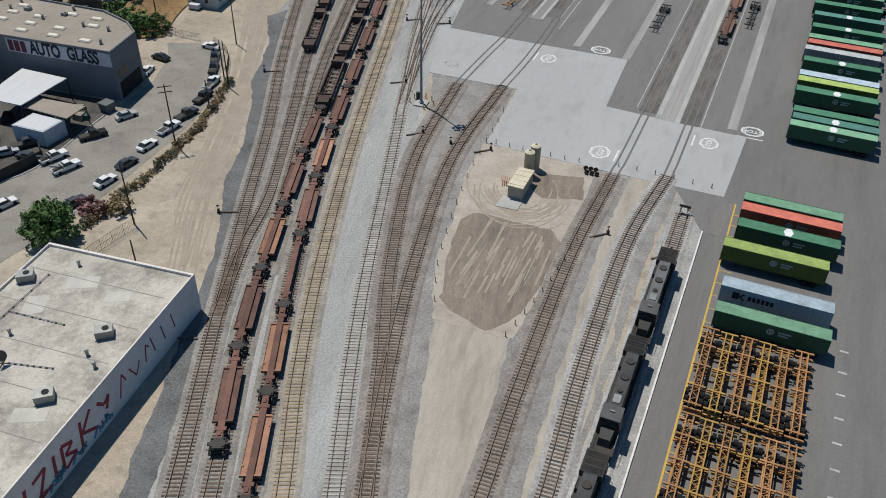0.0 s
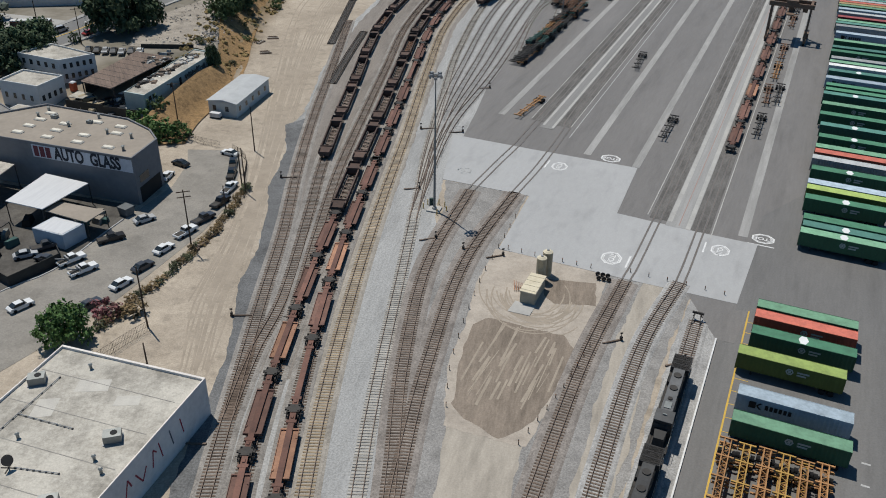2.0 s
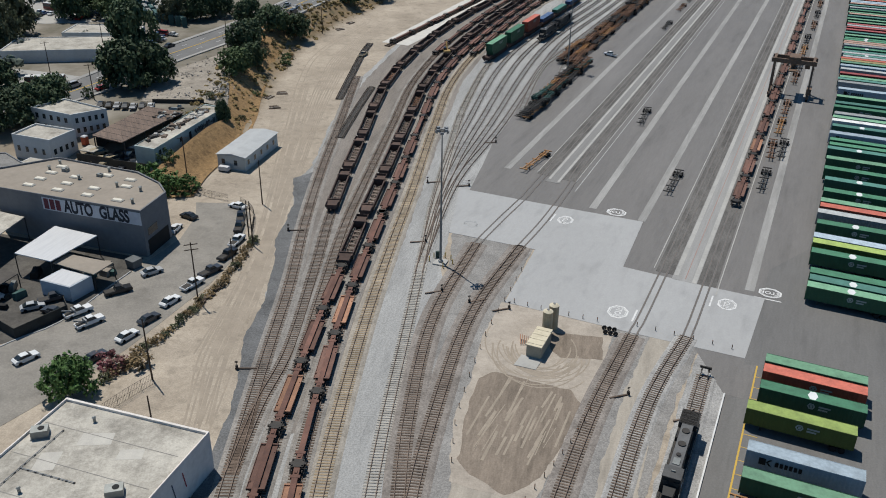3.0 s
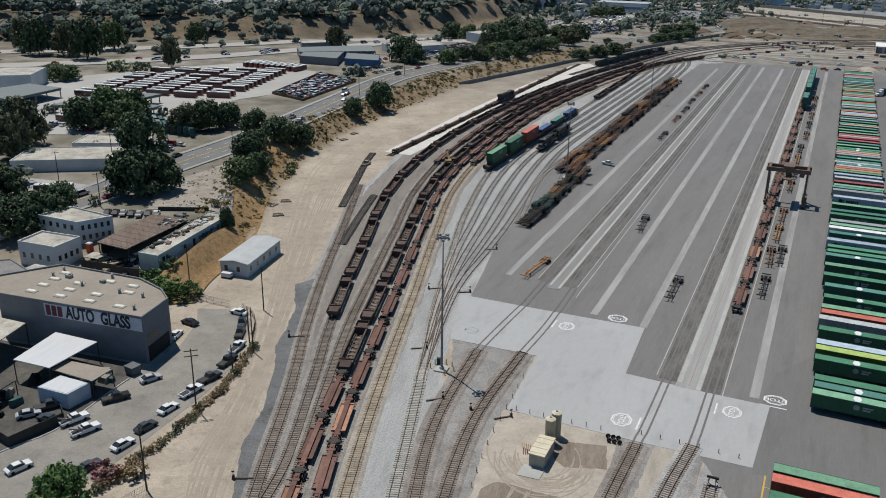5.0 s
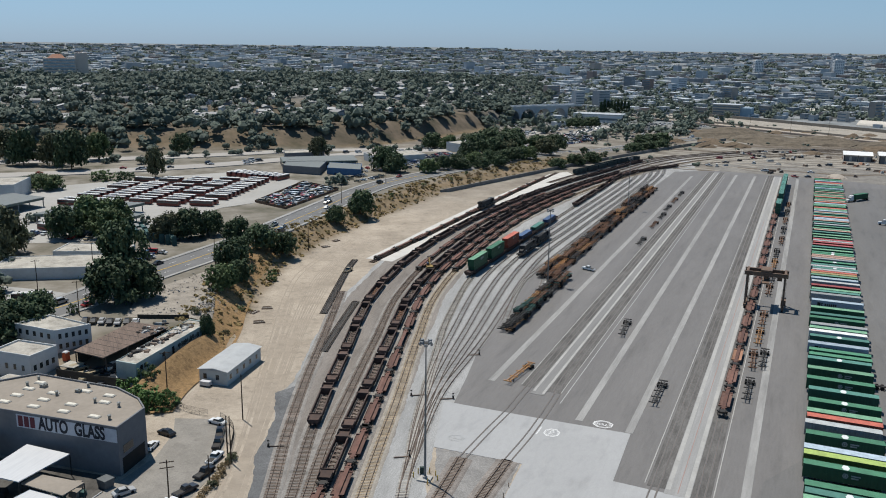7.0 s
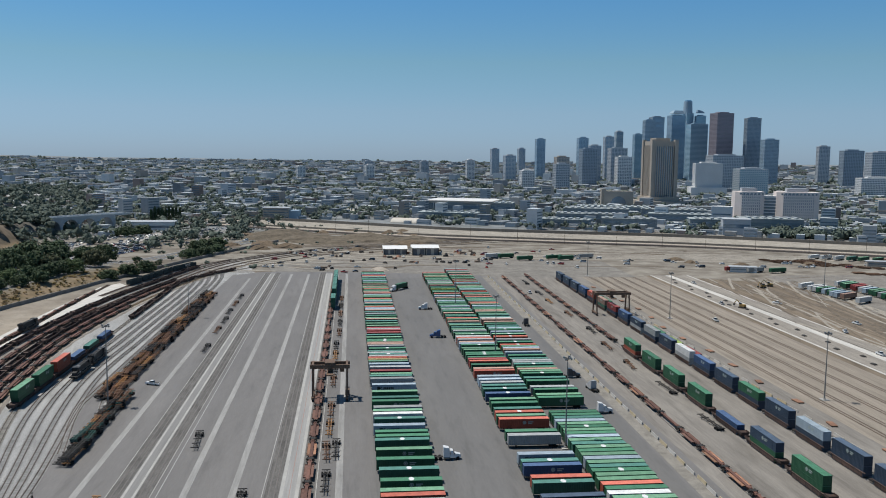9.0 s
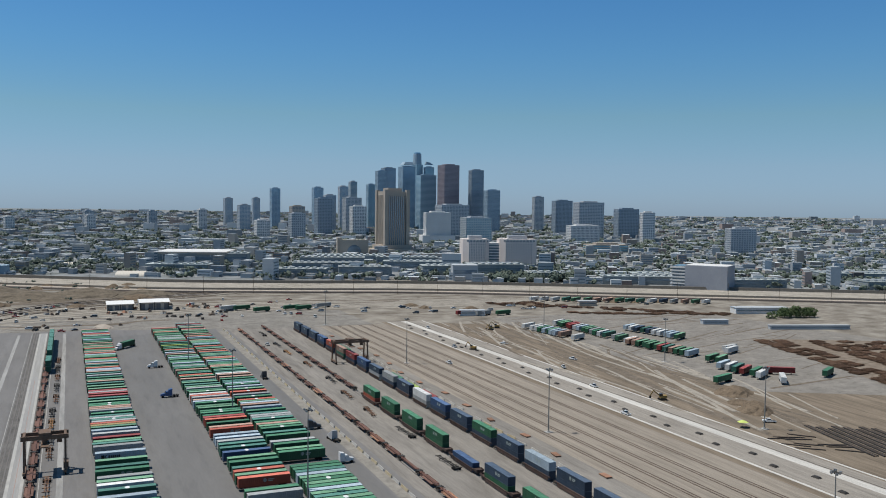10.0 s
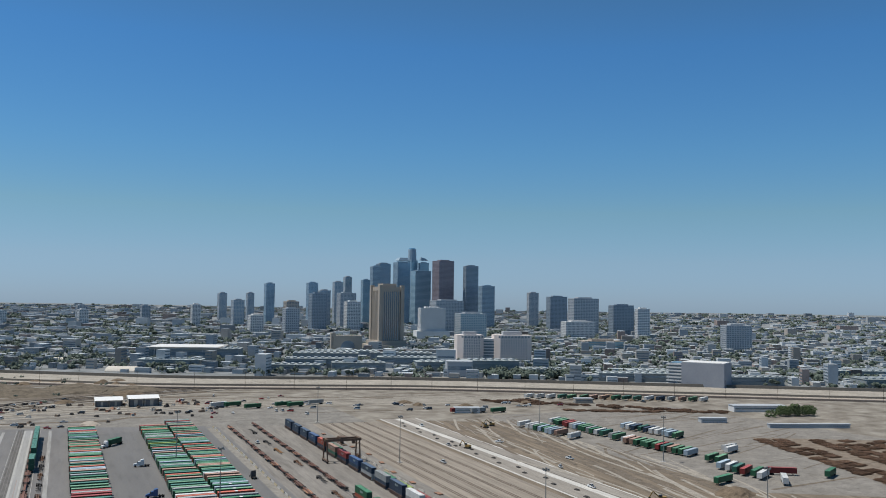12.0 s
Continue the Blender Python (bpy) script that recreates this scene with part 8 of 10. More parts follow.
def crown_geo(seed, clumps, leaves, size, low=0.32):
    """Leaves in clumps inside an uneven dome of unit height and radius."""
    q = random.Random(seed)
    g = Geo()
    for _ in range(clumps):
        a, u = q.uniform(0, 2 * math.pi), math.sqrt(q.random())
        z = q.uniform(low, 0.93)
        wide = (0.8 if z < 0.6 else 0.8 * math.sqrt(max(0.05, 1 - ((z - 0.55) / 0.45) ** 2))) * q.uniform(0.75, 1.12)
        c = Vector((math.cos(a) * u * wide, math.sin(a) * u * wide, z))
        rad = q.uniform(0.1, 0.2)
        for _ in range(leaves):
            d = Vector((q.gauss(0, 1), q.gauss(0, 1), q.gauss(0, 0.8)))
            d = d.normalized() * rad * (q.random() ** 0.4)
            p = c + d
            n = (d + Vector((q.uniform(-0.6, 0.6), q.uniform(-0.6, 0.6), q.uniform(0, 0.9))) * rad).normalized()
            s = n.orthogonal().normalized()
            s = (Matrix.Rotation(q.uniform(0, 6.28), 3, n) @ s) * size * q.uniform(0.6, 1.3)
            b = n.cross(s) * q.uniform(0.5, 0.9)
            g.face([p - s, p - b * 0.8, p + s, p + b])
    return g


def limbs_geo(seed):
    q = random.Random(seed)
    g = Geo().tube((0, 0, -0.05), (0.01, 0.01, 0.34), 0.045, 0.03, n=7)
    for k in range(6):
        a = k * 1.05 + q.uniform(-0.3, 0.3)
        r = q.uniform(0.3, 0.6)
        g.tube((0.01, 0.01, q.uniform(0.2, 0.34)), (math.cos(a) * r, math.sin(a) * r, q.uniform(0.5, 0.8)), 0.022, 0.006, n=5)
    return g


def tree(x, y, h, r, kind="deep", z=None, label="", name="tree", seed=None):
    z = height(x, y) if z is None else z
    v = (seed if seed is not None else int(abs(x * 7 + y * 3))) % 4
    big = h > 6
    t = thing(name, pose(x, y, z - 0.05, 0, 0, (x * 37 + y * 11) % 360), label or {"deep": "dense dark green leafy tree", "mid": "leafy mid-green tree on the bank", "bright": "bright green broad-crowned leafy tree", "olive": "tall dusty olive-green leafy tree", "pink": "pink flowering bougainvillea bush", "dry": "dry brown shrub beside the fence"}[kind], "shrub" if h < 3.2 else "tree", "trees")
    size = 0.055 if big else 0.075
    c = part("crown", mesh_once("crown_%s_%d_%d" % (kind, v, big), lambda: crown_geo(v + 10 * big, 150 if big else 50, 30 if big else 18, size, 0.2 if big else 0.08), LEAF[kind]), None, t)
    c.scale = (r * 1.2, r * 1.2, h * 1.05)
    if not big and h < 2.4:
        return t
    k = part("trunk", mesh_once("limbs_%d" % v, lambda: limbs_geo(v), bark), None, t)
    k.scale = (min(r, h * 0.5), min(r, h * 0.5), h)
    return t


tree(-64.5, 113.4, 6.6, 4.4, "bright", label="bright green broad-crowned tree behind the warehouse")
tree(-75.5, 100.5, 5.0, 3.0, "mid")
tree(-60.6, 121.2, 3.0, 3.0, "pink", name="bougainvillea_bush")
tree(-55.8, 121.6, 2.3, 2.6, "dry", name="shrub")
for x, y, h, r, k in ((-73, 195, 4.6, 4.0, "bright"), (-69.5, 196.5, 4.0, 3.4, "bright"), (-76.5, 198, 4.8, 4.4, "bright"), (-81, 200.5, 5.0, 4.4, "bright"), (-78.5, 208.5, 5.4, 3.2, "mid"), (-107.5, 262, 14, 9.5, "deep"), (-101, 267, 12, 7, "deep"), (-120, 303, 17, 9, "deep"), (-116, 250.5, 3.4, 1.8, "deep"), (-157, 365, 15, 9, "mid"), (-150, 372, 13, 8, "mid"), (-77.5, 338, 10, 7, "deep"), (-78, 280.5, 8.5, 6, "mid"), (-82, 320, 8.5, 5, "deep"), (-81, 304, 10.5, 6.5, "deep"), (-76, 296, 8, 4.5, "deep"),
                      (-146, 355, 12, 8, "mid"), (-163, 352, 13, 8, "deep"), (-90, 350, 10, 6, "deep"), (-70, 345, 9, 6, "deep"), (-200, 300, 16, 9, "olive"), (-192, 285, 15, 8, "deep"), (-127, 236, 9, 6, "deep"), (-123, 242, 9, 6, "deep"), (-152, 250, 10, 7, "deep"), (-146, 256, 9, 6, "deep"), (-152, 226, 9, 7, "deep"), (-160, 240, 10, 8, "mid"), (-129, 229, 10, 7.5, "deep"), (-160, 246, 9, 8, "deep"), (-122, 236, 8, 5, "deep"), (-174, 322, 18, 9, "olive"), (-168, 303, 16, 8, "olive"), (-186, 310, 17, 9, "olive"), (-156, 268, 8, 6, "mid"), (-111.6, 356, 12, 7.5, "deep"), (-120, 352, 11, 7, "olive"), (-104, 362, 10, 6, "deep"), (-46, 428, 12, 7, "deep"), (-56, 404, 8, 5, "deep"),
                      (-46, 563, 15, 9, "deep"), (-38, 552, 12, 8, "deep"), (-16, 552, 9, 6.5, "mid"), (-7, 566, 9, 6, "deep"), (2, 574, 9, 6.5, "deep"), (14, 590, 9, 7, "mid"), (25, 599, 9, 6, "deep"), (36, 608, 9, 7, "deep"), (44, 618, 9, 7, "deep"), (54, 626, 9, 7, "mid"), (30, 733, 17, 13, "deep"), (47, 713, 18, 14, "deep"), (12, 722, 13, 10, "olive"), (-18, 728, 13, 9, "deep"), (-4, 716, 12, 8, "mid"), (130, 935, 10, 10, "deep"), (150, 948, 10, 10, "deep"), (168, 776, 9, 9, "deep"), (178, 787, 9, 10, "deep"), (192, 800, 9, 9, "deep"), (-96, 613, 15, 7, "olive"), (-181, 518, 17, 6, "olive"), (-224, 469, 8, 9, "mid"), (-208, 504, 6, 8, "mid"), (-193, 499, 6, 7, "deep"), (-236, 480, 7, 8, "deep"), (-244, 545, 24, 11, "deep"), (-262, 560, 20, 10, "olive"), (-244, 589, 18, 9, "mid"), (-282, 560, 22, 10, "deep"), (-300, 580, 20, 10, "olive"), (-200, 632, 14, 8, "deep"),
                      (75, 622, 7, 7, "deep"), (90, 640, 8, 8, "deep"), (105, 655, 8, 7, "deep"), (70, 655, 12, 9, "olive"), (40, 640, 12, 8, "olive"), (10, 620, 12, 8, "deep"), (-68, 312, 4, 2.4, "mid"), (-72.2, 240, 6.5, 2.4, "deep"), (40, 648, 16, 13, "deep"), (18, 655, 15, 11, "deep"), (29, 642, 13, 9, "deep"), (6, 570, 7, 6, "deep"), (19, 577, 7, 6, "deep"), (31, 588, 7, 6, "deep"), (69, 706, 13, 10, "deep"), (86, 727, 13, 10, "deep"), (101, 668, 6, 4, "deep"), (119, 680, 5, 4, "deep"), (150, 722, 8, 8, "deep"), (165, 735, 8, 8, "deep"), (180, 752, 8, 8, "deep")):
    tree(x, y, h, r, k)
SCRUB = smooth([(-47.2, 171), (-48.4, 158), (-50.6, 147), (-54.2, 134.5), (-57.4, 126), (-60.5, 117)], 1.5)
for p in SCRUB:
    tree(p.x + rj.uniform(-0.5, 0.6), p.y, rj.uniform(0.7, 1.6), rj.uniform(0.8, 1.5), rj.choice(("dry", "dry", "olive")), 0.0, name="shrub", seed=rj.randrange(4))
for k in range(60):
    y = rj.uniform(225, 560)
    tx = next(b + (d - b) * (y - a) / (c - a) for (a, b), (c, d) in zip(TOE, TOE[1:]) if a <= y < c)
    x = tx - rj.uniform(1, 15)
    tree(x, y, rj.uniform(0.8, 2.2), rj.uniform(0.8, 1.9), rj.choice(("dry", "olive", "dry", "mid")), name="shrub", seed=rj.randrange(4))
for a, b, w in (((-51.8, 143.5), (-49.8, 146.5), 0.5), ((-53.2, 139.5), (-50.8, 144), 0.5), ((-50.4, 147), (-48.6, 150.4), 0.45), ((-54.2, 138.5), (-52.4, 141.5), 0.4)):
    t = thing("timber_beam", pose(0, 0, 0.02), "dark discarded timber beam on the dirt", "timber", "timber beams")
    part("beam", Geo().beam((*a, 0.25), (*b, 0.25), w, 0.45), tie_wood, t)

# ======== the eastern yard: barriers, trailers, stacks of ties, earth works ========
barrier_mesh = profile([(-0.3, 0), (0.3, 0), (0.22, 0.25), (0.08, 0.85), (-0.08, 0.85), (-0.22, 0.25)], 3.0).mesh("concrete_barrier")
barrier_mesh.materials.append(concrete_white)
tan_mesh = barrier_mesh.copy()
tan_mesh.materials.clear()
tan_mesh.materials.append(mat("barrier_tan", (0.44, 0.38, 0.27), (0.33, 0.285, 0.2), 0.9, scale=0.5, fine=3))


def barrier(s, r, tan, turn=0.0):
    ob = new("concrete_barrier", tan_mesh if tan else barrier_mesh)
    ob.matrix_basis = ypose(s, r, 0.05, 90 + turn)
    tagged(ob, "sand-coloured concrete traffic barrier in a line" if tan else "white concrete traffic barrier in a line", "barrier", "traffic barriers")


for k in range(60):
    barrier(160 + 7.3 * k, 92.8 + rnd.uniform(-0.2, 0.2), k % 2 == 1)
for k in range(34):
    if rnd.random() < 0.8:
        barrier(206 + 9.6 * k, 150 + 0.03 * k * 9.6 * 0.5 + rnd.uniform(-0.5, 0.5), rnd.random() < 0.3, rnd.uniform(-4, 4))
slab("ground_verge", [Y(150, 89), Y(150, 92.5), Y(590, 92.5), Y(590, 88)], -0.4, 0.07, mat("verge_dust", (0.285, 0.268, 0.24), (0.2, 0.188, 0.168), 0.95, scale=0.2, fine=1.2, stain=0.2), "sandy verge beside the barriers")
for k in range(14):
    x, y = Y(205 + 26 * k, 153 + rnd.uniform(0, 6))[:2]
    t = thing("steel_skid", ypose(205 + 26 * k, 157 + rnd.uniform(-2, 3), 0.06, rnd.uniform(-15, 15)), "rusty steel skid with scrap beside the tracks", "steel skid", "steel skids")
    part("deck", Geo().box(-1.1, 1.1, -2.4, 2.4, 0.25, 0.5), pan_rust, t)
    part("runner", Geo().box(-0.9, -0.7, -2.6, 2.6, 0, 0.25), steel_dark, t)
    part("runner", Geo().box(0.7, 0.9, -2.6, 2.6, 0, 0.25), steel_dark, t)


def trailer(m, colour):
    rgb = CONT[colour][0]
    t = thing("semi_trailer", m, "%s box semi-trailer parked in the lot" % CONT[colour][1], "trailer", "parked trailers")
    body, roof, end = container_meshes(colour, 14.6)
    part("box", body, None, t, at=pose(0, 0, 1.15))
    part("roof", roof, None, t, at=pose(0, 0, 1.15))
    part("bogie", PROTO["chassis"][1], None, t, at=pose(0, -0.5, 0))
    part("landing_gear", PROTO["chassis"][2], None, t)


LOT = ("green", "white", "pale", "grey", "navy", "white", "pale", "pale", "ice", "red", "teal", "white", "peach", "white", "ice")
for s0, r0, s1, r1, n in ((540, 298.7, 483, 304.5, 13), (549, 330, 461, 330, 18), (458, 329, 409, 336, 12), (513, 365, 466, 372, 10), (398, 336, 387, 338, 3), (373, 328, 345, 328.5, 6), (700, 392, 636, 534, 17)):
    for k in range(n):
        f = k / max(1, n - 1)
        if rnd.random() < 0.08:
            continue
        trailer(ypose(s0 + (s1 - s0) * f, r0 + (r1 - r0) * f + rnd.uniform(-1, 1), 0.05, -62 + rnd.uniform(-4, 4)), rnd.choice(LOT))
for s, r, c, turn in ((417, 370, "white", -70), (411, 366, "white", -66), (341, 299.5, "green", -70), (349, 344, "red", 60), (332, 329, "white", -40), (338, 365, "green", -60), (702, 113, "white", -70), (700, 124, "green", -70), (684.5, 137, "green", -70), (692, 163, "green", -72), (688, 172, "green", -70), (700, 192, "grey", -70), (621, 285, "red", -75), (613, 316, "green", -75), (616, 300, "grey", -75)):
    trailer(ypose(s, r, 0.05, turn), c)


def tie_stack(m, n, label="stack of rusty steel and old ties"):
    whole = []
    q = random.Random(n)
    for lay in range(3):
        g = Geo()
        for k in range(9):
            x = -3.6 + 0.9 * k + q.uniform(-0.1, 0.1)
            if lay % 2:
                g.box(-5.0, 5.0, x * 0.85 - 0.2, x * 0.85 + 0.2, 0.35 * lay, 0.35 * lay + 0.3)
            else:
                g.box(x - 0.15, x + 0.15, -3.2 + q.uniform(-0.5, 0.4), 3.2 + q.uniform(-0.4, 0.5), 0.35 * lay, 0.35 * lay + 0.3)
        whole.append((g, lay))
    g = Geo()
    for q, lay in whole:
        i0 = len(g.v)
        g.v += q.v
        g.f += [tuple(i0 + j for j in f) for f in q.f]
        g.m += q.m
    me = g.mesh("tie_stack")
    me.materials.append(mat("tie_rust", (0.17, 0.105, 0.07), (0.085, 0.056, 0.042), 0.9, scale=0.3, fine=2, vary=0.3))
    ob = new("tie_stack", me)
    ob.matrix_basis = m
    tagged(ob, label, "tie stack", "tie stacks")


slab("ground_tie_field", [Y(455, 420), Y(300, 372), Y(290, 400), Y(345, 520), Y(400, 540)], -0.4, 0.06, mat("tie_field_soil", (0.27, 0.225, 0.18), (0.15, 0.12, 0.095), 0.95, scale=0.2, fine=0.9), "rusty dark soil under the stacks of ties")
for i in range(19):
    for j in range(10):
        s, r = 298 + 8.0 * i - 4 * j + rnd.uniform(-1.2, 1.2), 376 + 10.2 * j + 2.4 * i + rnd.uniform(-2, 2)
        if rnd.random() < 0.1 or j == 2 or s < 292:
            continue
        tie_stack(ypose(s, r, 0.05, rnd.uniform(-8, 8)), i * 10 + j)
for k in range(46):
    f = rnd.random()
    tie_stack(ypose(690 - 120 * f + rnd.uniform(-9, 9), 345 + 150 * f + rnd.uniform(-10, 10), 0.05, rnd.uniform(0, 180)), 200 + k)


for k in range(26):
    f = rnd.random()
    tie_stack(ypose(609 - 42 * f + rnd.uniform(-4, 4), 378 + 116 * f, 0.05, rnd.uniform(-12, 12)), 300 + k)
for k in range(18):
    tie_stack(ypose(676 + rnd.uniform(-12, 12), 345 + rnd.uniform(0, 40), 0.05, rnd.uniform(0, 180)), 330 + k)


def heap(s, r, w, h, seed, m, label):
    g = Geo()
    n, rings = 18, 5
    q = random.Random(seed)
    off = [[q.uniform(0.85, 1.12) for _ in range(n)] for _ in range(rings)]
    for k in range(rings):
        f = k / rings
        for j in range(n):
            a = 2 * math.pi * j / n
            g.v.append((math.cos(a) * w * (1 - f) * off[k][j], math.sin(a) * w * 0.7 * (1 - f) * off[k][j], h * (1 - (1 - f) ** 1.6)))
    g.v.append((0, 0, h))
    for k in range(rings - 1):
        for j in range(n):
            e = (j + 1) % n
            g.f.append((k * n + j, k * n + e, k * n + n + e, k * n + n + j))
            g.m.append(0)
    for j in range(n):
        g.f.append(((rings - 1) * n + j, (rings - 1) * n + (j + 1) % n, rings * n))
        g.m.append(0)
    ob = part("earth_mound", g, m, at=ypose(s, r, 0.0, seed * 31))
    tagged(ob, label, "earth mound", "earth mounds")


earth_dark = mat("earth_dark", (0.2, 0.155, 0.112), (0.11, 0.085, 0.062), 0.95, scale=0.4, fine=1.5, bump=0.5, stain=0.2)
earth_bank = mat("earth_bank", (0.19, 0.16, 0.125), (0.1, 0.085, 0.066), 0.95, scale=0.15, fine=0.9, bump=0.5, stain=0.25)
heap(320, 288, 13, 3.6, 1, earth_dark, "dark heap of dug earth at the works")
heap(288, 271.5, 11, 4.6, 2, earth_dark, "brown heap of dug earth at the works")
heap(300, 275, 8, 2.2, 3, earth_dark, "small brown heap of dug earth")
heap(650, 20, 9, 2.5, 4, dirt, "tan heap of dug earth at the yard end")
for k in range(12):
    t = thing("rail_bundle", ypose(240 + rnd.uniform(-14, 14), 246 + rnd.uniform(0, 16), 0.05, rnd.uniform(40, 80)), "bundle of dark rails and timber on the soil", "rail bundle", "rail bundles")
    for j in range(2):
        part("rail", Geo().box(-0.6 + 0.5 * j, -0.3 + 0.5 * j, -5 + 0.3 * j, 5 + 0.2 * j, 0, 0.3).box(-0.25 + 0.5 * j, -0.1 + 0.5 * j, -4 + 0.3 * j, 5.5 + 0.2 * j, 0, 0.22), tie_wood if j % 2 else steel_dark, t)


def digger(m, label="yellow tracked excavator at the works"):
    y = mat("digger_yellow", (0.36, 0.24, 0.08), (0.24, 0.16, 0.06), 0.7)
    t = thing("excavator", m, label, "excavator", "work machines")
    for x in (-1.1, 1.1):
        part("crawler", profile([(-1.9, 0.2), (-1.6, 0), (1.6, 0), (1.9, 0.2), (1.9, 0.6), (1.5, 0.85), (-1.5, 0.85), (-1.9, 0.6)], 0.3), steel_dark, t, at=pose(x, 0, 0))
    part("house", Geo().box(-1.2, 1.2, -1.9, 1.3, 1.0, 2.2), y, t)
    part("cab", Geo().box(-1.15, -0.1, 0.2, 1.6, 2.2, 3.1), glass_dark, t)
    part("boom", Geo().beam((0.3, 1.2, 2.0), (0.3, 4.2, 4.4), 0.4, 0.5), y, t)
    part("arm", Geo().beam((0.3, 4.2, 4.4), (0.3, 5.8, 1.8), 0.3, 0.4), y, t)
    part("bucket", Geo().hexa([(-0.2, 5.4, 0.9), (0.8, 5.4, 0.9), (0.8, 6.2, 0.9), (-0.2, 6.2, 0.9)], [(-0.2, 5.2, 1.9), (0.8, 5.2, 1.9), (0.8, 6.0, 1.9), (-0.2, 6.0, 1.9)]), steel_dark, t)


for s, r, turn in ((468, 222, 30), (541, 270, 120), (548, 278, 60), (318, 246, 70)):
    digger(ypose(s, r, 0.1, turn))
digger(pose(-9, 330, 0.05, 0, 0, 10), "rusty track machine standing between the sidings")
for x, y, a in ((-62, 263, 20), (-66, 273, 70), (-62.5, 278, 10), (-56, 368, 40), (-53, 380, 60)):
    t = thing("timber_pile", pose(x, y, 0.02, 0, 0, a), "low pile of pale timbers on the dirt", "timber", "timber piles")
    for j in range(5):
        part("timber", Geo().box(-1.9 + 0.1 * j, 1.9 - 0.2 * j, -1.2 + 0.5 * j, -0.85 + 0.5 * j, 0, 0.3 + 0.12 * (j % 3)), dirt_pale if j % 2 else tie_wood, t)
um = thing("sunshade", ypose(267, 245.8, 0.12), "pale yellow-green sunshade at the works", "sunshade")
part("canopy", Geo().tube((0, 0, 2.2), (0, 0, 3.0), 2.2, 0.1, n=8), mat("shade_lime", (0.6, 0.7, 0.2)), um)
part("pole", Geo().tube((0, 0, 0), (0, 0, 2.4), 0.05, n=6), steel_grey, um)
for k in range(30):
    s = 165 + 14.2 * k
    t = thing("drain_pit", ypose(s, 218.5 + (k % 2) * 4, 0.11, rnd.uniform(-6, 6)), "dark excavated pit with timber beside the lane", "pit", "drain pits")
    part("pile", Geo().hexa([(-0.9, -1.6, 0), (0.9, -1.6, 0), (0.9, 1.6, 0), (-0.9, 1.6, 0)], [(-0.6, -1.2, 0.6), (0.6, -1.2, 0.5), (0.5, 1.2, 0.6), (-0.6, 1.1, 0.5)]), steel_dark, t)

# wheel ruts, graded strips and spilt earth, each set joined
def ruts(name, n, s0, s1, r0, r1, turn, w0, w1, m, label, seed, z=0.125):
    q = random.Random(seed)
    g = Geo()
    for k in range(n):
        a = radians(turn + q.gauss(0, 5))
        p = Vector((q.uniform(s0, s1), q.uniform(r0, r1)))
        pts_ = [p]
        for j in range(4):
            a += q.gauss(0, 0.06)
            p = p + Vector((math.cos(a), math.sin(a))) * q.uniform(10, 34)
            pts_.append(p)
        line = [Vector((v.x, v.y, height(v.x, v.y))) for v in smooth([Y(v.x, v.y) for v in pts_ if s0 - 10 < v.x < s1 + 10 and r0 - 10 < v.y < r1 + 10][:5] or [Y(*pts_[0]), Y(*pts_[1])], 4)] if len([v for v in pts_ if s0 - 10 < v.x < s1 + 10 and r0 - 10 < v.y < r1 + 10]) > 1 else []
        if len(line) < 2:
            continue
        w = q.uniform(w0, w1)
        ribbon(line, -w, w, 0.0, z + 0.0004 * k, 0.1, 0, g)
    return tagged(part(name, g, m), label, "wheel ruts", kind="stuff")


rut_dark = mat("rut_dark", (0.19, 0.16, 0.13), (0.12, 0.1, 0.08), 0.95, scale=0.2, fine=1.2, stain=0.2)
rut_pale = mat("rut_pale", (0.36, 0.33, 0.285), (0.27, 0.245, 0.21), 0.95, scale=0.2, fine=1.2, stain=0.2)
ruts("yard_end_ruts", 90, 650, 960, -140, 520, 92, 0.4, 2.6, rut_dark, "dark wheel ruts at the yard end", 1)
ruts("river_bank_soil", 26, 770, 930, -150, 130, 95, 2.5, 7, rut_dark, "dark disturbed soil on the river bank", 8, 0.14)
ruts("yard_end_tracks", 60, 650, 960, -140, 520, 94, 0.5, 2.8, rut_pale, "pale worn tracks at the yard end", 2, 0.17)
ruts("works_ruts", 80, 240, 580, 240, 300, 8, 0.25, 1.4, rut_dark, "dark machine tracks in the soil of the works", 3)
ruts("works_tracks", 50, 240, 580, 238, 305, 8, 0.25, 1.2, rut_pale, "pale machine tracks in the soil of the works", 4, 0.16)
ruts("lot_streaks", 40, 320, 590, 300, 480, 70, 0.3, 1.2, rut_dark, "dark tyre streaks on the trailer lot", 6, 0.07)
for i in range(8):
    t = thing("rail_bundle", ypose(240 - 1.5 * i, 267 + 3.2 * i, 0.05, -14), "long bundle of dark rails and timber on the soil", "rail bundle", "rail bundles")
    for j in range(3):
        part("rail", Geo().box(-1.1 + 0.8 * j, -0.6 + 0.8 * j, -22, 22 - 2 * (i % 3), 0, 0.4), tie_wood if j % 2 else steel_dark, t)

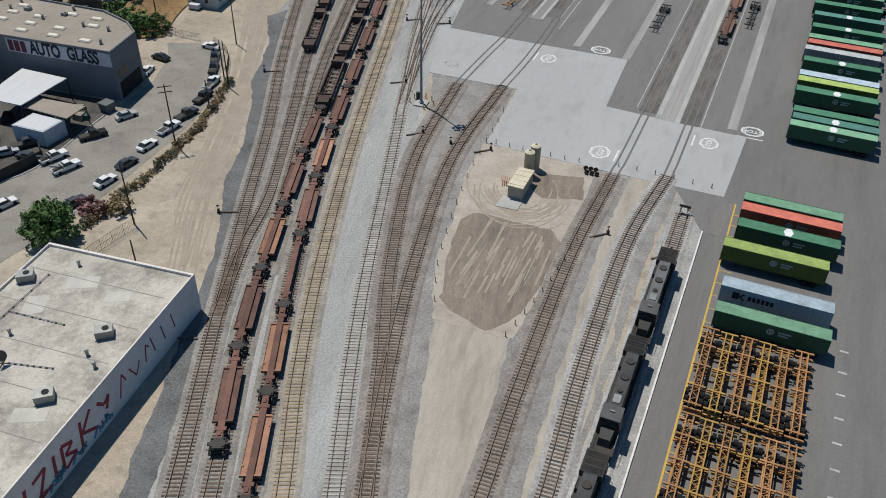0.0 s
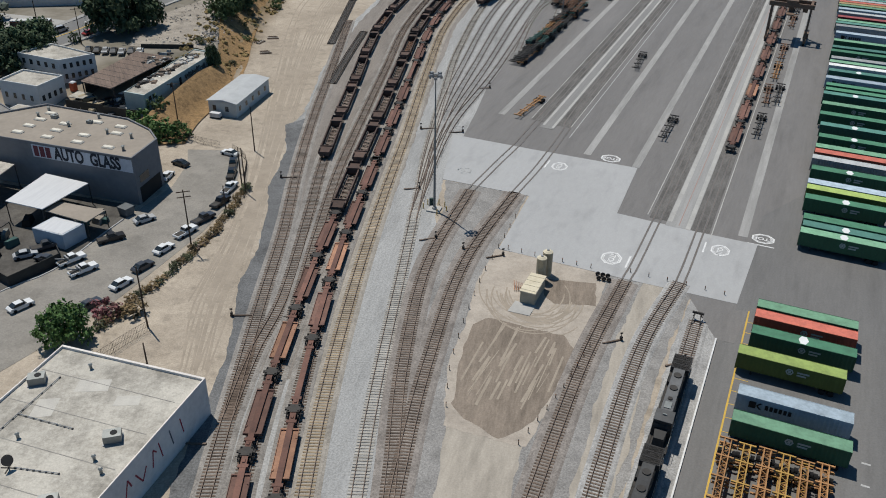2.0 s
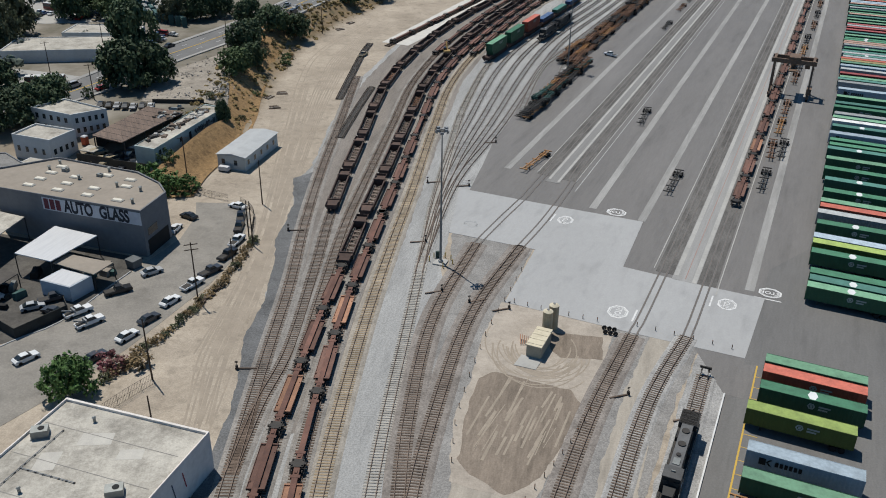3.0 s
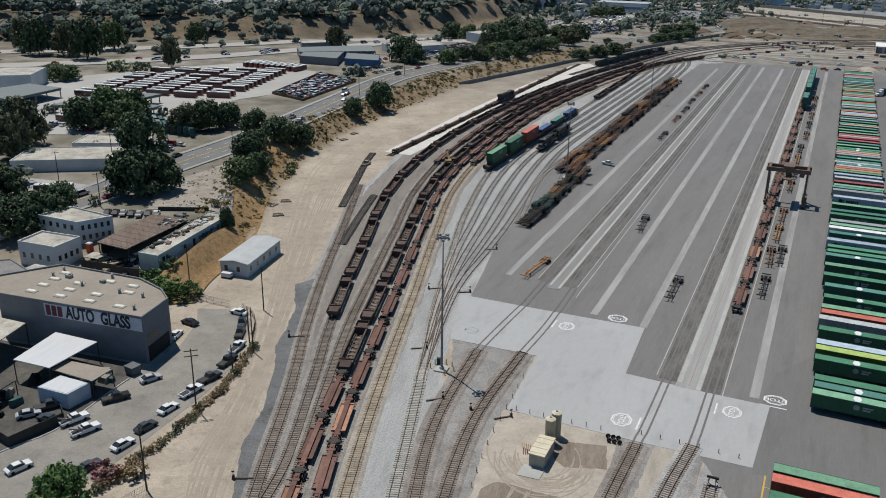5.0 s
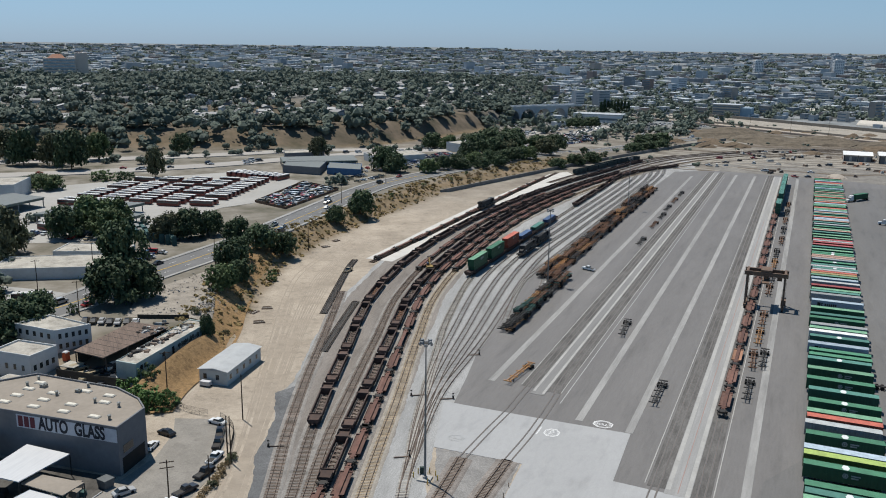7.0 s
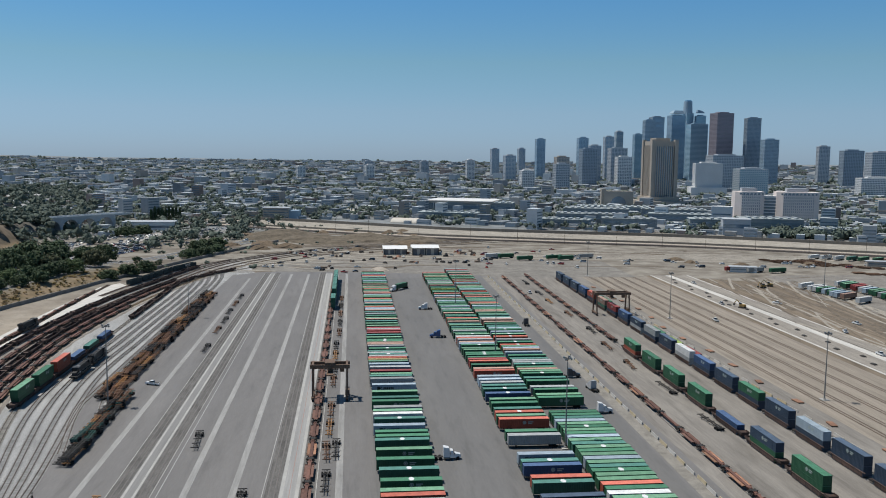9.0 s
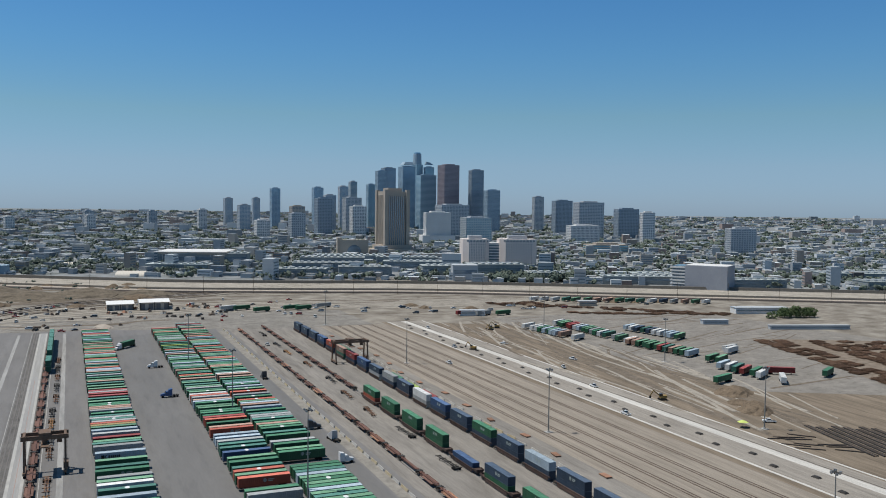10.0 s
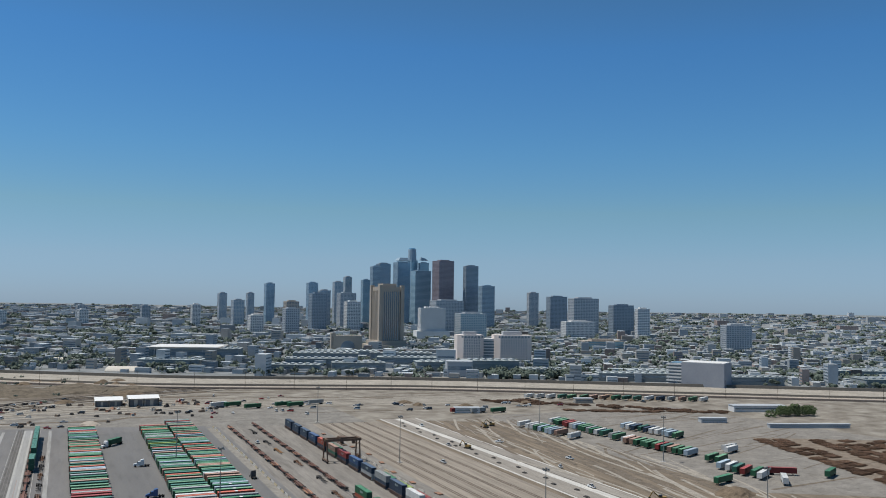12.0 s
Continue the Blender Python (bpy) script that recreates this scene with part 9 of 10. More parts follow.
# workshop with the white roof at the end of the yard
roof_bright = mat("roof_bright", (0.86, 0.86, 0.85), (0.74, 0.74, 0.73), 0.5)
wall_tan = mat("wall_tan", (0.52, 0.49, 0.44), (0.4, 0.375, 0.335), 0.85, scale=0.2, fine=1)
for s_, r, w, d, h in ((734, 31.5, 10.8, 12, 5.2), (731, 57.5, 12.2, 12, 6.4)):
    t = thing("maintenance_building", ypose(s_, r, 0), "open-fronted maintenance building with a bright white metal roof", "building", "end buildings")
    part("roof", Geo().hexa([(-w, -d, h), (w, -d, h), (w, d, h), (-w, d, h)], [(-w, -0.5, h + 1.8), (w, -0.5, h + 1.8), (w, 0.5, h + 1.8), (-w, 0.5, h + 1.8)]), roof_bright, t)
    part("wall", Geo().box(-w + 0.5, w - 0.5, -d + 1.5, d - 0.5, 0, h), wall_tan, t)
    for k in range(4):
        x = -w + 3 + (2 * w - 6) * k / 3
        part("bay_door", Geo().box(x - 1.7, x + 1.7, -d + 1.4, -d + 1.6, 0.1, h - 1.2), wall_grey, t)
    for x in (-w + 1, 0, w - 1):
        part("column", Geo().box(x - 0.3, x + 0.3, -d + 0.3, -d + 0.9, 0, h), steel_dark, t)
for k in range(90):
    s, r = rnd.uniform(648, 760), rnd.uniform(-60, 120)
    t = thing("scrap_pile", ypose(s, r, 0.04, rnd.uniform(0, 180)), "heap of rusty parts and crates on the dirt", "scrap", "scrap piles")
    w = rnd.uniform(1, 3)
    part("scrap", Geo().hexa([(-w, -1.2, 0), (w, -1.2, 0), (w, 1.2, 0), (-w, 1.2, 0)], [(-w * 0.7, -0.9, 1.3), (w * 0.8, -0.7, 1.6), (w * 0.6, 0.9, 1.2), (-w * 0.8, 0.6, 1.8)]), rnd.choice((steel_dark, pan_rust, roof_brown, concrete_white)), t)
for k in range(6):
    road("road_haul_%d" % (k + 1), [Y(655 + 9 * k, -160 + 20 * k), Y(690 + 12 * k, 60), Y(700 + 9 * k, 200), Y(690, 420 + 30 * k)], 2.2, 0.06 + 0.006 * k, mat("haul_dirt", (0.38, 0.35, 0.305), (0.27, 0.247, 0.213), 0.95, scale=0.15, fine=0.8, stain=0.2), "pale worn dirt track at the yard end")

# ======== the river and its banks ========
RIVER = [Y(1130, -400), Y(1065, -160), Y(975, 5), Y(925, 88), Y(882, 220), Y(838, 360), Y(722, 585), Y(640, 740), Y(530, 950), Y(460, 1200)]
river_line = [Vector((p.x, p.y, 0)) for p in smooth(RIVER, 15)]
setting("water_channel", ribbon(river_line, -42, 34, -0.5, 0.35, 2), mat("river_concrete", (0.4, 0.365, 0.315), (0.27, 0.248, 0.215), 0.9, scale=0.06, fine=0.5, stain=0.25), "pale concrete flood channel of the river")
setting("trim_river_wall_1", ribbon(river_line, 34, 37, -0.5, 2.2, 0.8), mat("river_wall", (0.2, 0.18, 0.16), (0.14, 0.13, 0.11), 0.9), "dark wall along the near bank of the river")
setting("trim_river_wall_2", ribbon(river_line, -47, -43, -0.5, 3.2, 0.8), mat("river_wall", (0.2, 0.18, 0.16)), "dark wall along the far bank of the river")
setting("road_river_dirt", ribbon(river_line, 37.5, 58, -0.5, 0.4, 0.4), dirt, "sandy road along the near bank")
setting("road_viaduct", ribbon(river_line, 60, 66, -0.5, 1.6, 0.5), mat("viaduct", (0.2, 0.17, 0.15), (0.13, 0.11, 0.1), 0.9), "dark raised railway line along the river")
for k in range(26):
    p, turn = along(river_line, 120 + 48 * k)
    pole(p.x + math.cos(radians(turn)) * 68, p.y + math.sin(radians(turn)) * 68, 17, 2)


# ======== the city: single towers, then the mass of blocks and trees ========
def facade(t, w, d, z0, z1, floor, bay, glass, frame, skin=0.25, fins=True, bands=True):
    """A glazed block with floor bands and fins standing proud on its four sides."""
    part("shaft", Geo().box(-w / 2, w / 2, -d / 2, d / 2, z0, z1), glass, t)
    if bands:
        g = Geo()
        n = max(2, int((z1 - z0) / floor))
        for k in range(n + 1):
            z = z0 + (z1 - z0) * k / n
            g.box(-w / 2 - skin, w / 2 + skin, -d / 2 - skin, d / 2 + skin, z - floor * 0.22, z + floor * 0.2)
        o = part("floor_band", g, frame, t)
        o["kind"] = "stuff"
    if fins:
        g = Geo()
        for length, axis_x in ((w, True), (d, False)):
            n = max(2, int(length / bay))
            for k in range(n + 1):
                q = -length / 2 + length * k / n
                for side in (-1, 1):
                    e = (d if axis_x else w) / 2 * side
                    a, b = sorted((e, e + side * (skin + 0.1)))
                    if axis_x:
                        g.box(q - bay * 0.16, q + bay * 0.16, a, b, z0, z1)
                    else:
                        g.box(a, b, q - bay * 0.16, q + bay * 0.16, z0, z1)
        o = part("pier", g, frame, t)
        o["kind"] = "stuff"


# tower glass and cladding with haze put into the base colours: paler, mostly bluer
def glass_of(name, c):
    return mat("hazed_glaze_" + name, tuple(q * 1.5 for q in c), tuple(q * 1.2 for q in c), 0.16, 0.55, scale=0.02, fine=0.2, spec=0.6)


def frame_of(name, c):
    return mat("hazed_clad_" + name, c, tuple(q * 0.85 for q in c), 0.7, scale=0.03, fine=0.4)


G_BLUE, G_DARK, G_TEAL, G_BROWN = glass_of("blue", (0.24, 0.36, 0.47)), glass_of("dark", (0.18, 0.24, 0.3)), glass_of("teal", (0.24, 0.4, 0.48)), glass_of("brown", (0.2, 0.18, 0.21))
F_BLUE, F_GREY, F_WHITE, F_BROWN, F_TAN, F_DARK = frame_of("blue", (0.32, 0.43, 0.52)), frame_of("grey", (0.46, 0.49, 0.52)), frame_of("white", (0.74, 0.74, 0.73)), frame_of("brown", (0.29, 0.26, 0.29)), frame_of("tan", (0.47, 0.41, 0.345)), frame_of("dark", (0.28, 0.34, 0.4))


def tower(x, y, w, top, glass, frame, label, depth=None, turn=18, floor=4.0, bay=3.5, fins=True, bands=True, crown=0.0, kind="office_tower"):
    z = height(x, y)
    t = thing(kind, pose(x, y, z, 0, 0, -math.degrees(math.atan2(x, y)) + turn), label, "tower" if top > 60 else "building", "city towers" if top > 60 else "city buildings")
    c, s = abs(math.cos(radians(turn))), abs(math.sin(radians(turn)))
    w = w / (c + s * (depth or 1.0))
    d = w * (depth or 1.0)
    top -= z
    facade(t, w, d, -3, top, floor, bay, glass, frame, fins=fins, bands=bands)
    part("roof", Geo().box(-w / 2 - 0.3, w / 2 + 0.3, -d / 2 - 0.3, d / 2 + 0.3, top, top + 1.2), frame, t)
    part("plant_room", Geo().box(-w / 3.5, w / 3.5, -d / 3.5, d / 3.5, top + 1.2, top + 4.5 + crown), frame, t)
    return t


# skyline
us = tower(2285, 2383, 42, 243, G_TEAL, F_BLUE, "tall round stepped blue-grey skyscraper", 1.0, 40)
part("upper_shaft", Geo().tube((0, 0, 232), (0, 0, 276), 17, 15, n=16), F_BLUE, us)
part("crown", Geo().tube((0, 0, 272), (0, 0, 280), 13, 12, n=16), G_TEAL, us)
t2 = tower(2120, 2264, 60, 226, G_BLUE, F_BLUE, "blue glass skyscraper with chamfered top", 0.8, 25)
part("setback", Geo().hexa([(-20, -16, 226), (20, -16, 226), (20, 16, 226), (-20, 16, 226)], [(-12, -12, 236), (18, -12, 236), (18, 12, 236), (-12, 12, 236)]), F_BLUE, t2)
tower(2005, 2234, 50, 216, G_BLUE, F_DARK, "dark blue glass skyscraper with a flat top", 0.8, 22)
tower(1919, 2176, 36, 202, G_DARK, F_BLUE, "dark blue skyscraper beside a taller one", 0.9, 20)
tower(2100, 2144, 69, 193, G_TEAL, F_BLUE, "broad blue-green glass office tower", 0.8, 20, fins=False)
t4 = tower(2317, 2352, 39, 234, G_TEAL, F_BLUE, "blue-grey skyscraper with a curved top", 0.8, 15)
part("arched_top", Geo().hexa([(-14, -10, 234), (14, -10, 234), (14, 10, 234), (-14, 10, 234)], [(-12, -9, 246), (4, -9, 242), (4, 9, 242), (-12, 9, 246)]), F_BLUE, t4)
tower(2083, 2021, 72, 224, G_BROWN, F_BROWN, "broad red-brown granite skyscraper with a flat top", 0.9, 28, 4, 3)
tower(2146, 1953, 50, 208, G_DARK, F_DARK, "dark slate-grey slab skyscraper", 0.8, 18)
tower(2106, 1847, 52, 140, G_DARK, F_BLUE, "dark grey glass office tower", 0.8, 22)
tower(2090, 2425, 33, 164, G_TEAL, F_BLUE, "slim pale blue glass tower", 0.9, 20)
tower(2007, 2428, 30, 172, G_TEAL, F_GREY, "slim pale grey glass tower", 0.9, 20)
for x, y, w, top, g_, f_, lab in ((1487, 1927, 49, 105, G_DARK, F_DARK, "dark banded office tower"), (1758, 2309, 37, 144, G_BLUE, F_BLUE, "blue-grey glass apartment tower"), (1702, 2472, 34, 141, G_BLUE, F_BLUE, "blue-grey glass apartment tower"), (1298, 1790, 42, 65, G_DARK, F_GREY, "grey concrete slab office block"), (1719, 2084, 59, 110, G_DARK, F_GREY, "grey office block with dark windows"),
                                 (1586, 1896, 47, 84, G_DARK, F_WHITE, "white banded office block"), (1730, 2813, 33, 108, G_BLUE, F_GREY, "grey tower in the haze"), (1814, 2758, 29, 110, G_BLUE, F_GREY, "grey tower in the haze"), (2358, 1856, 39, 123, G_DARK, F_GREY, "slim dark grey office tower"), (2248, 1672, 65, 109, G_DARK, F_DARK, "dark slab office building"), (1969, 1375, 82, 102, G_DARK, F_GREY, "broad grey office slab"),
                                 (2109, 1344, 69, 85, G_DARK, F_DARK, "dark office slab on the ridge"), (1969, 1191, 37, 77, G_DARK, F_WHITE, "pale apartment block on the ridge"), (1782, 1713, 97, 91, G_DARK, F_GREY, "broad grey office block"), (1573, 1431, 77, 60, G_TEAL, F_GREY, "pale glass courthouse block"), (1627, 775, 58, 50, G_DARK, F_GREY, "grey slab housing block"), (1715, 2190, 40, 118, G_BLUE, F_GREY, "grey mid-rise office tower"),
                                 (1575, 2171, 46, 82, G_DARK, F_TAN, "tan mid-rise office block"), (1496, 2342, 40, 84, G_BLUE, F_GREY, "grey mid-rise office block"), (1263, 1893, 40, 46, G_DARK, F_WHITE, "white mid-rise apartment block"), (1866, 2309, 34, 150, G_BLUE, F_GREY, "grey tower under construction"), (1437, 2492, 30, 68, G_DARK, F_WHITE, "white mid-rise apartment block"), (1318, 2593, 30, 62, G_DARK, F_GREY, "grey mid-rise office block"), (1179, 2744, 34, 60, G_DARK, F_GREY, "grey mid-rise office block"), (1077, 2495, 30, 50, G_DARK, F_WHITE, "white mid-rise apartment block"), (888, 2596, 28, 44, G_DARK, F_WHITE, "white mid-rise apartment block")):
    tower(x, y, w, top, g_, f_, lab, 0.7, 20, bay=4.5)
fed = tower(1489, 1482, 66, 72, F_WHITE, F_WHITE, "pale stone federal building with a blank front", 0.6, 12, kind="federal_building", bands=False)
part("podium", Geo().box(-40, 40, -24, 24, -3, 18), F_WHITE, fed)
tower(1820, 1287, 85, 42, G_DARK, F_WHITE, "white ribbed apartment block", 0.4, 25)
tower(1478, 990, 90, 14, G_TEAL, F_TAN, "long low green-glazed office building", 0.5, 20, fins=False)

# the tan railway headquarters tower
hq = thing("headquarters_tower", pose(1103, 1218, 0, 0, 0, -math.degrees(math.atan2(1103, 1218)) + 24), "tan stone art-deco tower with tall vertical piers", "tower", "city towers")
part("shaft", Geo().box(-22, 22, -20, 20, -2, 112), G_DARK, hq)
for x in (-22, 22):
    for y in (-20, 20):
        part("corner_pier", Geo().box(x - 3.4, x + 3.4, y - 3.4, y + 3.4, -2, 118), F_TAN, hq)
for k in range(9):
    x = -16.4 + 4.1 * k
    for y in (-20.6, 20.6):
        part("pier", Geo().box(x - 0.85, x + 0.85, y - 0.9, y + 0.9, 14, 108), F_TAN, hq)
    yy = -14.4 + 3.6 * k
    for xx in (-22.6, 22.6):
        part("pier", Geo().box(xx - 0.9, xx + 0.9, yy - 0.75, yy + 0.75, 14, 108), F_TAN, hq)
part("crown", Geo().box(-22.8, 22.8, -20.8, 20.8, 106, 115), F_TAN, hq)
part("roof_house", Geo().box(-14, 14, -12, 12, 115, 121), F_TAN, hq)
part("base", Geo().box(-29, 29, -27, 27, -2, 15), F_TAN, hq)
part("terrace", Geo().box(-40, 40, -36, 36, -2, 7), F_TAN, hq)
st = thing("station_arch", pose(1000, 1208, 0, 0, 0, -math.degrees(math.atan2(1000, 1208)) + 10), "tan station hall with a large dark arch", "station building")
part("wall", Geo().box(-26, 26, -8, 8, -2, 26), F_TAN, st)
part("arch_window", profile([(13 * math.cos(a * math.pi / 10), 4 + 13 * math.sin(a * math.pi / 10)) for a in range(11)], 8.3), G_DARK, st, at=pose(0, 0, 0, 0, 0, 90))
part("tower", Geo().box(-30, -22, -6, 6, -2, 30), F_TAN, st)

# white detention towers
for x, y, w, turn in ((962, 878, 40, 12), (1018, 842, 57, 12)):
    jl = thing("detention_tower", pose(x, y, 0, 0, 0, -math.degrees(math.atan2(x, y)) + turn), "white concrete detention tower with slit windows", "tower", "detention towers")
    part("wall", Geo().prism([(-w / 2, -10), (-w / 2 + 8, -17), (w / 2 - 8, -17), (w / 2, -10), (w / 2, 14), (-w / 2, 14)], -2, 40), mat("jail_white", (0.8, 0.71, 0.66), (0.68, 0.6, 0.56), 0.85, scale=0.05, fine=0.5), jl)
    for fl in range(9):
        g = Geo()
        for k in range(int(w / 2.6) - 5):
            xx = -w / 2 + 9 + 2.6 * k
            g.box(xx - 0.4, xx + 0.4, -17.2, -16.8, 3 + 4 * fl, 5.4 + 4 * fl)
        part("window_row", g, G_DARK, jl)
    g = Geo()
    for k in range(int(w / 5) - 1):
        g.box(-w / 2 + 5 + 5 * k, -w / 2 + 7.5 + 5 * k, -17.2, -16.7, 36, 38.5)
    part("louvre_row", g, G_DARK, jl)
    part("roof_house", Geo().box(-w / 4, w / 4, -6, 8, 40, 45), F_GREY, jl)
jl = thing("detention_link", pose(990, 862, 0, 0, 0, -49), "pale banded block between the detention towers", "building")
part("wall", Geo().box(-12, 12, -4, 14, -2, 34), F_WHITE, jl)
for fl in range(7):
    part("window_band", Geo().box(-11, 11, -4.3, -3.8, 3 + 4.3 * fl, 5.4 + 4.3 * fl), G_DARK, jl)
lo = thing("detention_annex", pose(910, 876, 0, 0, 0, -45), "low white annex beside the detention towers", "building")
part("wall", Geo().box(-14, 14, -8, 8, -2, 20), F_WHITE, lo)
part("window_band", Geo().box(-12, 12, -8.3, -7.8, 8, 10), G_DARK, lo)

# grey parking block by the river
pk = thing("parking_block", pose(895, 466, 0, 0, 0, -math.degrees(math.atan2(895, 466)) - 14), "blank grey parking block with open decks on one side", "parking block")
part("wall", Geo().box(-19, 27, -18, 18, -2, 26), mat("park_grey", (0.36, 0.38, 0.42), (0.3, 0.32, 0.36), 0.85, scale=0.05, fine=0.5), pk)
for k in range(7):
    part("deck", Geo().box(-36, -19, -17, 17, 1 + 3.6 * k, 2.6 + 3.6 * k), F_WHITE, pk)
part("deck_core", Geo().box(-34, -19, -15, 15, -2, 25), G_DARK, pk)
part("roof_edge", Geo().box(-18.6, 26.6, -17.6, 17.6, 26, 26.6), F_WHITE, pk)

# long low depots beyond the river
rq = random.Random(21)
for s, r, w, d, h in ((1010, 250, 60, 26, 10), (1015, 330, 66, 30, 11), (1080, 300, 90, 30, 12), (1160, 330, 90, 34, 14), (1085, 420, 80, 30, 12), (1000, 430, 60, 30, 12), (960, 480, 70, 34, 16), (1160, 440, 90, 30, 13), (890, 520, 60, 26, 10), (830, 600, 90, 24, 9), (860, 650, 70, 30, 9), (1240, 380, 100, 30, 12), (1220, 170, 110, 40, 18), (1120, 120, 80, 30, 10), (760, 700, 70, 26, 9), (700, 850, 90, 36, 9), (650, 960, 110, 40, 9), (800, 900, 100, 40, 10)):
    t = thing("transit_depot", ypose(s, r, 0, 72 + rq.uniform(-6, 6)), "long low depot shed with a pale blue-grey roof", "depot shed", "depot sheds")
    part("wall", Geo().box(-d / 2 * 1.0, d / 2, -w / 2, w / 2, -2, h), mat("depot_wall", (0.3, 0.33, 0.34), (0.22, 0.25, 0.26), 0.8), t)
    part("roof", Geo().box(-d / 2 - 0.5, d / 2 + 0.5, -w / 2 - 0.5, w / 2 + 0.5, h, h + 0.7), mat("depot_roof", (0.42, 0.46, 0.46), (0.3, 0.335, 0.335), 0.7, scale=0.05, fine=0.4, vary=0.3), t)
    for k in range(int(w / 9)):
        part("roof_monitor", Geo().box(-d / 3, d / 3, -w / 2 + 4 + 9 * k, -w / 2 + 8 + 9 * k, h + 0.7, h + 2.0), mat("monitor_grey", (0.36, 0.4, 0.42), (0.25, 0.28, 0.3), 0.7), t)
    part("window_band", Geo().box(-d / 2 - 0.15, d / 2 + 0.15, -w / 2 + 2, w / 2 - 2, h * 0.5, h * 0.75), G_DARK, t)
sub = thing("hospital", pose(-612, 1366, height(-612, 1366), 0, 0, 24), "cream hospital block with a red-tiled roof", "hospital")
part("wall", Geo().box(-26, 20, -14, 14, -4, 34), mat("hospital_wall", (0.6, 0.52, 0.46), (0.5, 0.43, 0.38)), sub)
part("tower", Geo().box(20, 38, -10, 14, -4, 42), mat("hospital_wall", (0.6, 0.52, 0.46)), sub)
part("roof", Geo().hexa([(-20, -12, 34), (6, -12, 34), (6, 12, 34), (-20, 12, 34)], [(-12, -3, 40), (0, -3, 40), (0, 3, 40), (-12, 3, 40)]), mat("roof_tile", (0.4, 0.2, 0.13), (0.3, 0.16, 0.11)), sub)
for fl in range(7):
    part("window_band", Geo().box(-25, 19, -14.3, -13.8, 3 + 4.4 * fl, 5.2 + 4.4 * fl), G_DARK, sub)

rc = random.Random(5)
# an arched road bridge and a white hall where the hill ends
br = thing("arch_bridge", pose(40, 985, 4, 0, 0, 33), "pale concrete road bridge on round arches", "bridge")
part("deck", Geo().box(-10, 130, -7, 7, 11, 12.4), F_GREY, br)
part("parapet", Geo().box(-10, 130, -7.3, -6.8, 12.4, 13.5), F_WHITE, br)
part("parapet", Geo().box(-10, 130, 6.8, 7.3, 12.4, 13.5), F_WHITE, br)
for k in range(5):
    x0 = 4 + 23 * k
    ring = [(x0 - 10 * math.cos(math.pi * j / 10), 1 + 8.6 * math.sin(math.pi * j / 10)) for j in range(11)]
    part("arch", profile([(x0 - 11.4, 1)] + ring + [(x0 + 11.4, 1), (x0 + 11.4, 11), (x0 - 11.4, 11)], 6.5), F_GREY, br, at=pose(0, 0, 0, 0, 0, -90))
for k in range(6):
    part("pier", Geo().box(-9 + 23 * k, -6 + 23 * k, -6.6, 6.6, -6, 11), F_GREY, br)
ha = thing("white_hall", pose(168, 1010, 0, 0, 0, -20), "white low hall on a brown knoll", "building")
part("wall", Geo().box(-28, 28, -12, 12, -2, 9), F_WHITE, ha)
part("roof", Geo().box(-28.5, 28.5, -12.5, 12.5, 9, 9.8), F_GREY, ha)
part("window_band", Geo().box(-26, 26, -12.15, 12.15, 3, 5.5), G_DARK, ha)

te = thing("terminal_building", ypose(1245, 155, 0, 70), "long terminal hall with a pale flat roof over dark glass", "building")
part("hall", Geo().box(-38, 38, -48, 48, -2, 17), G_DARK, te)
part("roof", Geo().box(-41, 41, -51, 51, 17, 20), F_TAN, te)
part("roof_sheet", Geo().box(-39, 39, -49, 49, 20, 20.5), F_WHITE, te)
for k in range(11):
    part("column", Geo().box(-39.6, -38.2, -48 + 9.4 * k, -46.6 + 9.4 * k, -2, 17), F_GREY, te)
for s, r, w, d, h, f_, lab in ((567, 531, 46, 12, 5, F_WHITE, "low tan yard office"), (522, 447, 20, 6, 3.2, F_GREY, "low grey yard cabin"), (479, 496, 62, 3.5, 2.8, F_GREY, "long pale row of site cabins"), (926, 424, 30, 26, 18, F_GREY, "pale glazed block by the river"), (845, 550, 62, 18, 7, F_WHITE, "low white shed by the river"), (620, 292, 20, 8, 4, F_WHITE, "small white yard office"), (655, 420, 16, 8, 4, F_TAN, "small tan yard cabin")):
    t = thing("yard_office", ypose(s, r, 0, 72), lab, "building", "yard offices")
    part("wall", Geo().box(-d / 2, d / 2, -w / 2, w / 2, -1, h), f_, t)
    part("roof", Geo().box(-d / 2 - 0.4, d / 2 + 0.4, -w / 2 - 0.4, w / 2 + 0.4, h, h + 0.4), F_GREY, t)
    part("window_band", Geo().box(-d / 2 - 0.1, d / 2 + 0.1, -w / 2 + 1, w / 2 - 1, h * 0.45, h * 0.7), G_DARK, t)

# white tents and dirt mounds between the yard's end and the river
for s, r, w, d in ((1066, 60, 30, 17), (1233, 0, 32, 18)):
    t = thing("arched_tent", ypose(s, r, 0, 70), "white arched storage tent near the river", "tent", "storage tents")
    part("cover", profile([(w / 2 * math.cos(a * math.pi / 12), 6 * math.sin(a * math.pi / 12)) for a in range(13)], d), mat("tent_white", (0.66, 0.62, 0.55), (0.52, 0.48, 0.42), 0.8), t, at=pose(0, 0, 0, 0, 0, 90))
for s, r, w, h, q in ((838, -42, 46, 6.5, 51), (850, 8, 42, 7, 52), (842, 55, 34, 5, 53), (880, -80, 50, 8, 54)):
    heap(s, r, w, h, q, earth_bank, "long brown bank of bare earth beside the curving tracks")
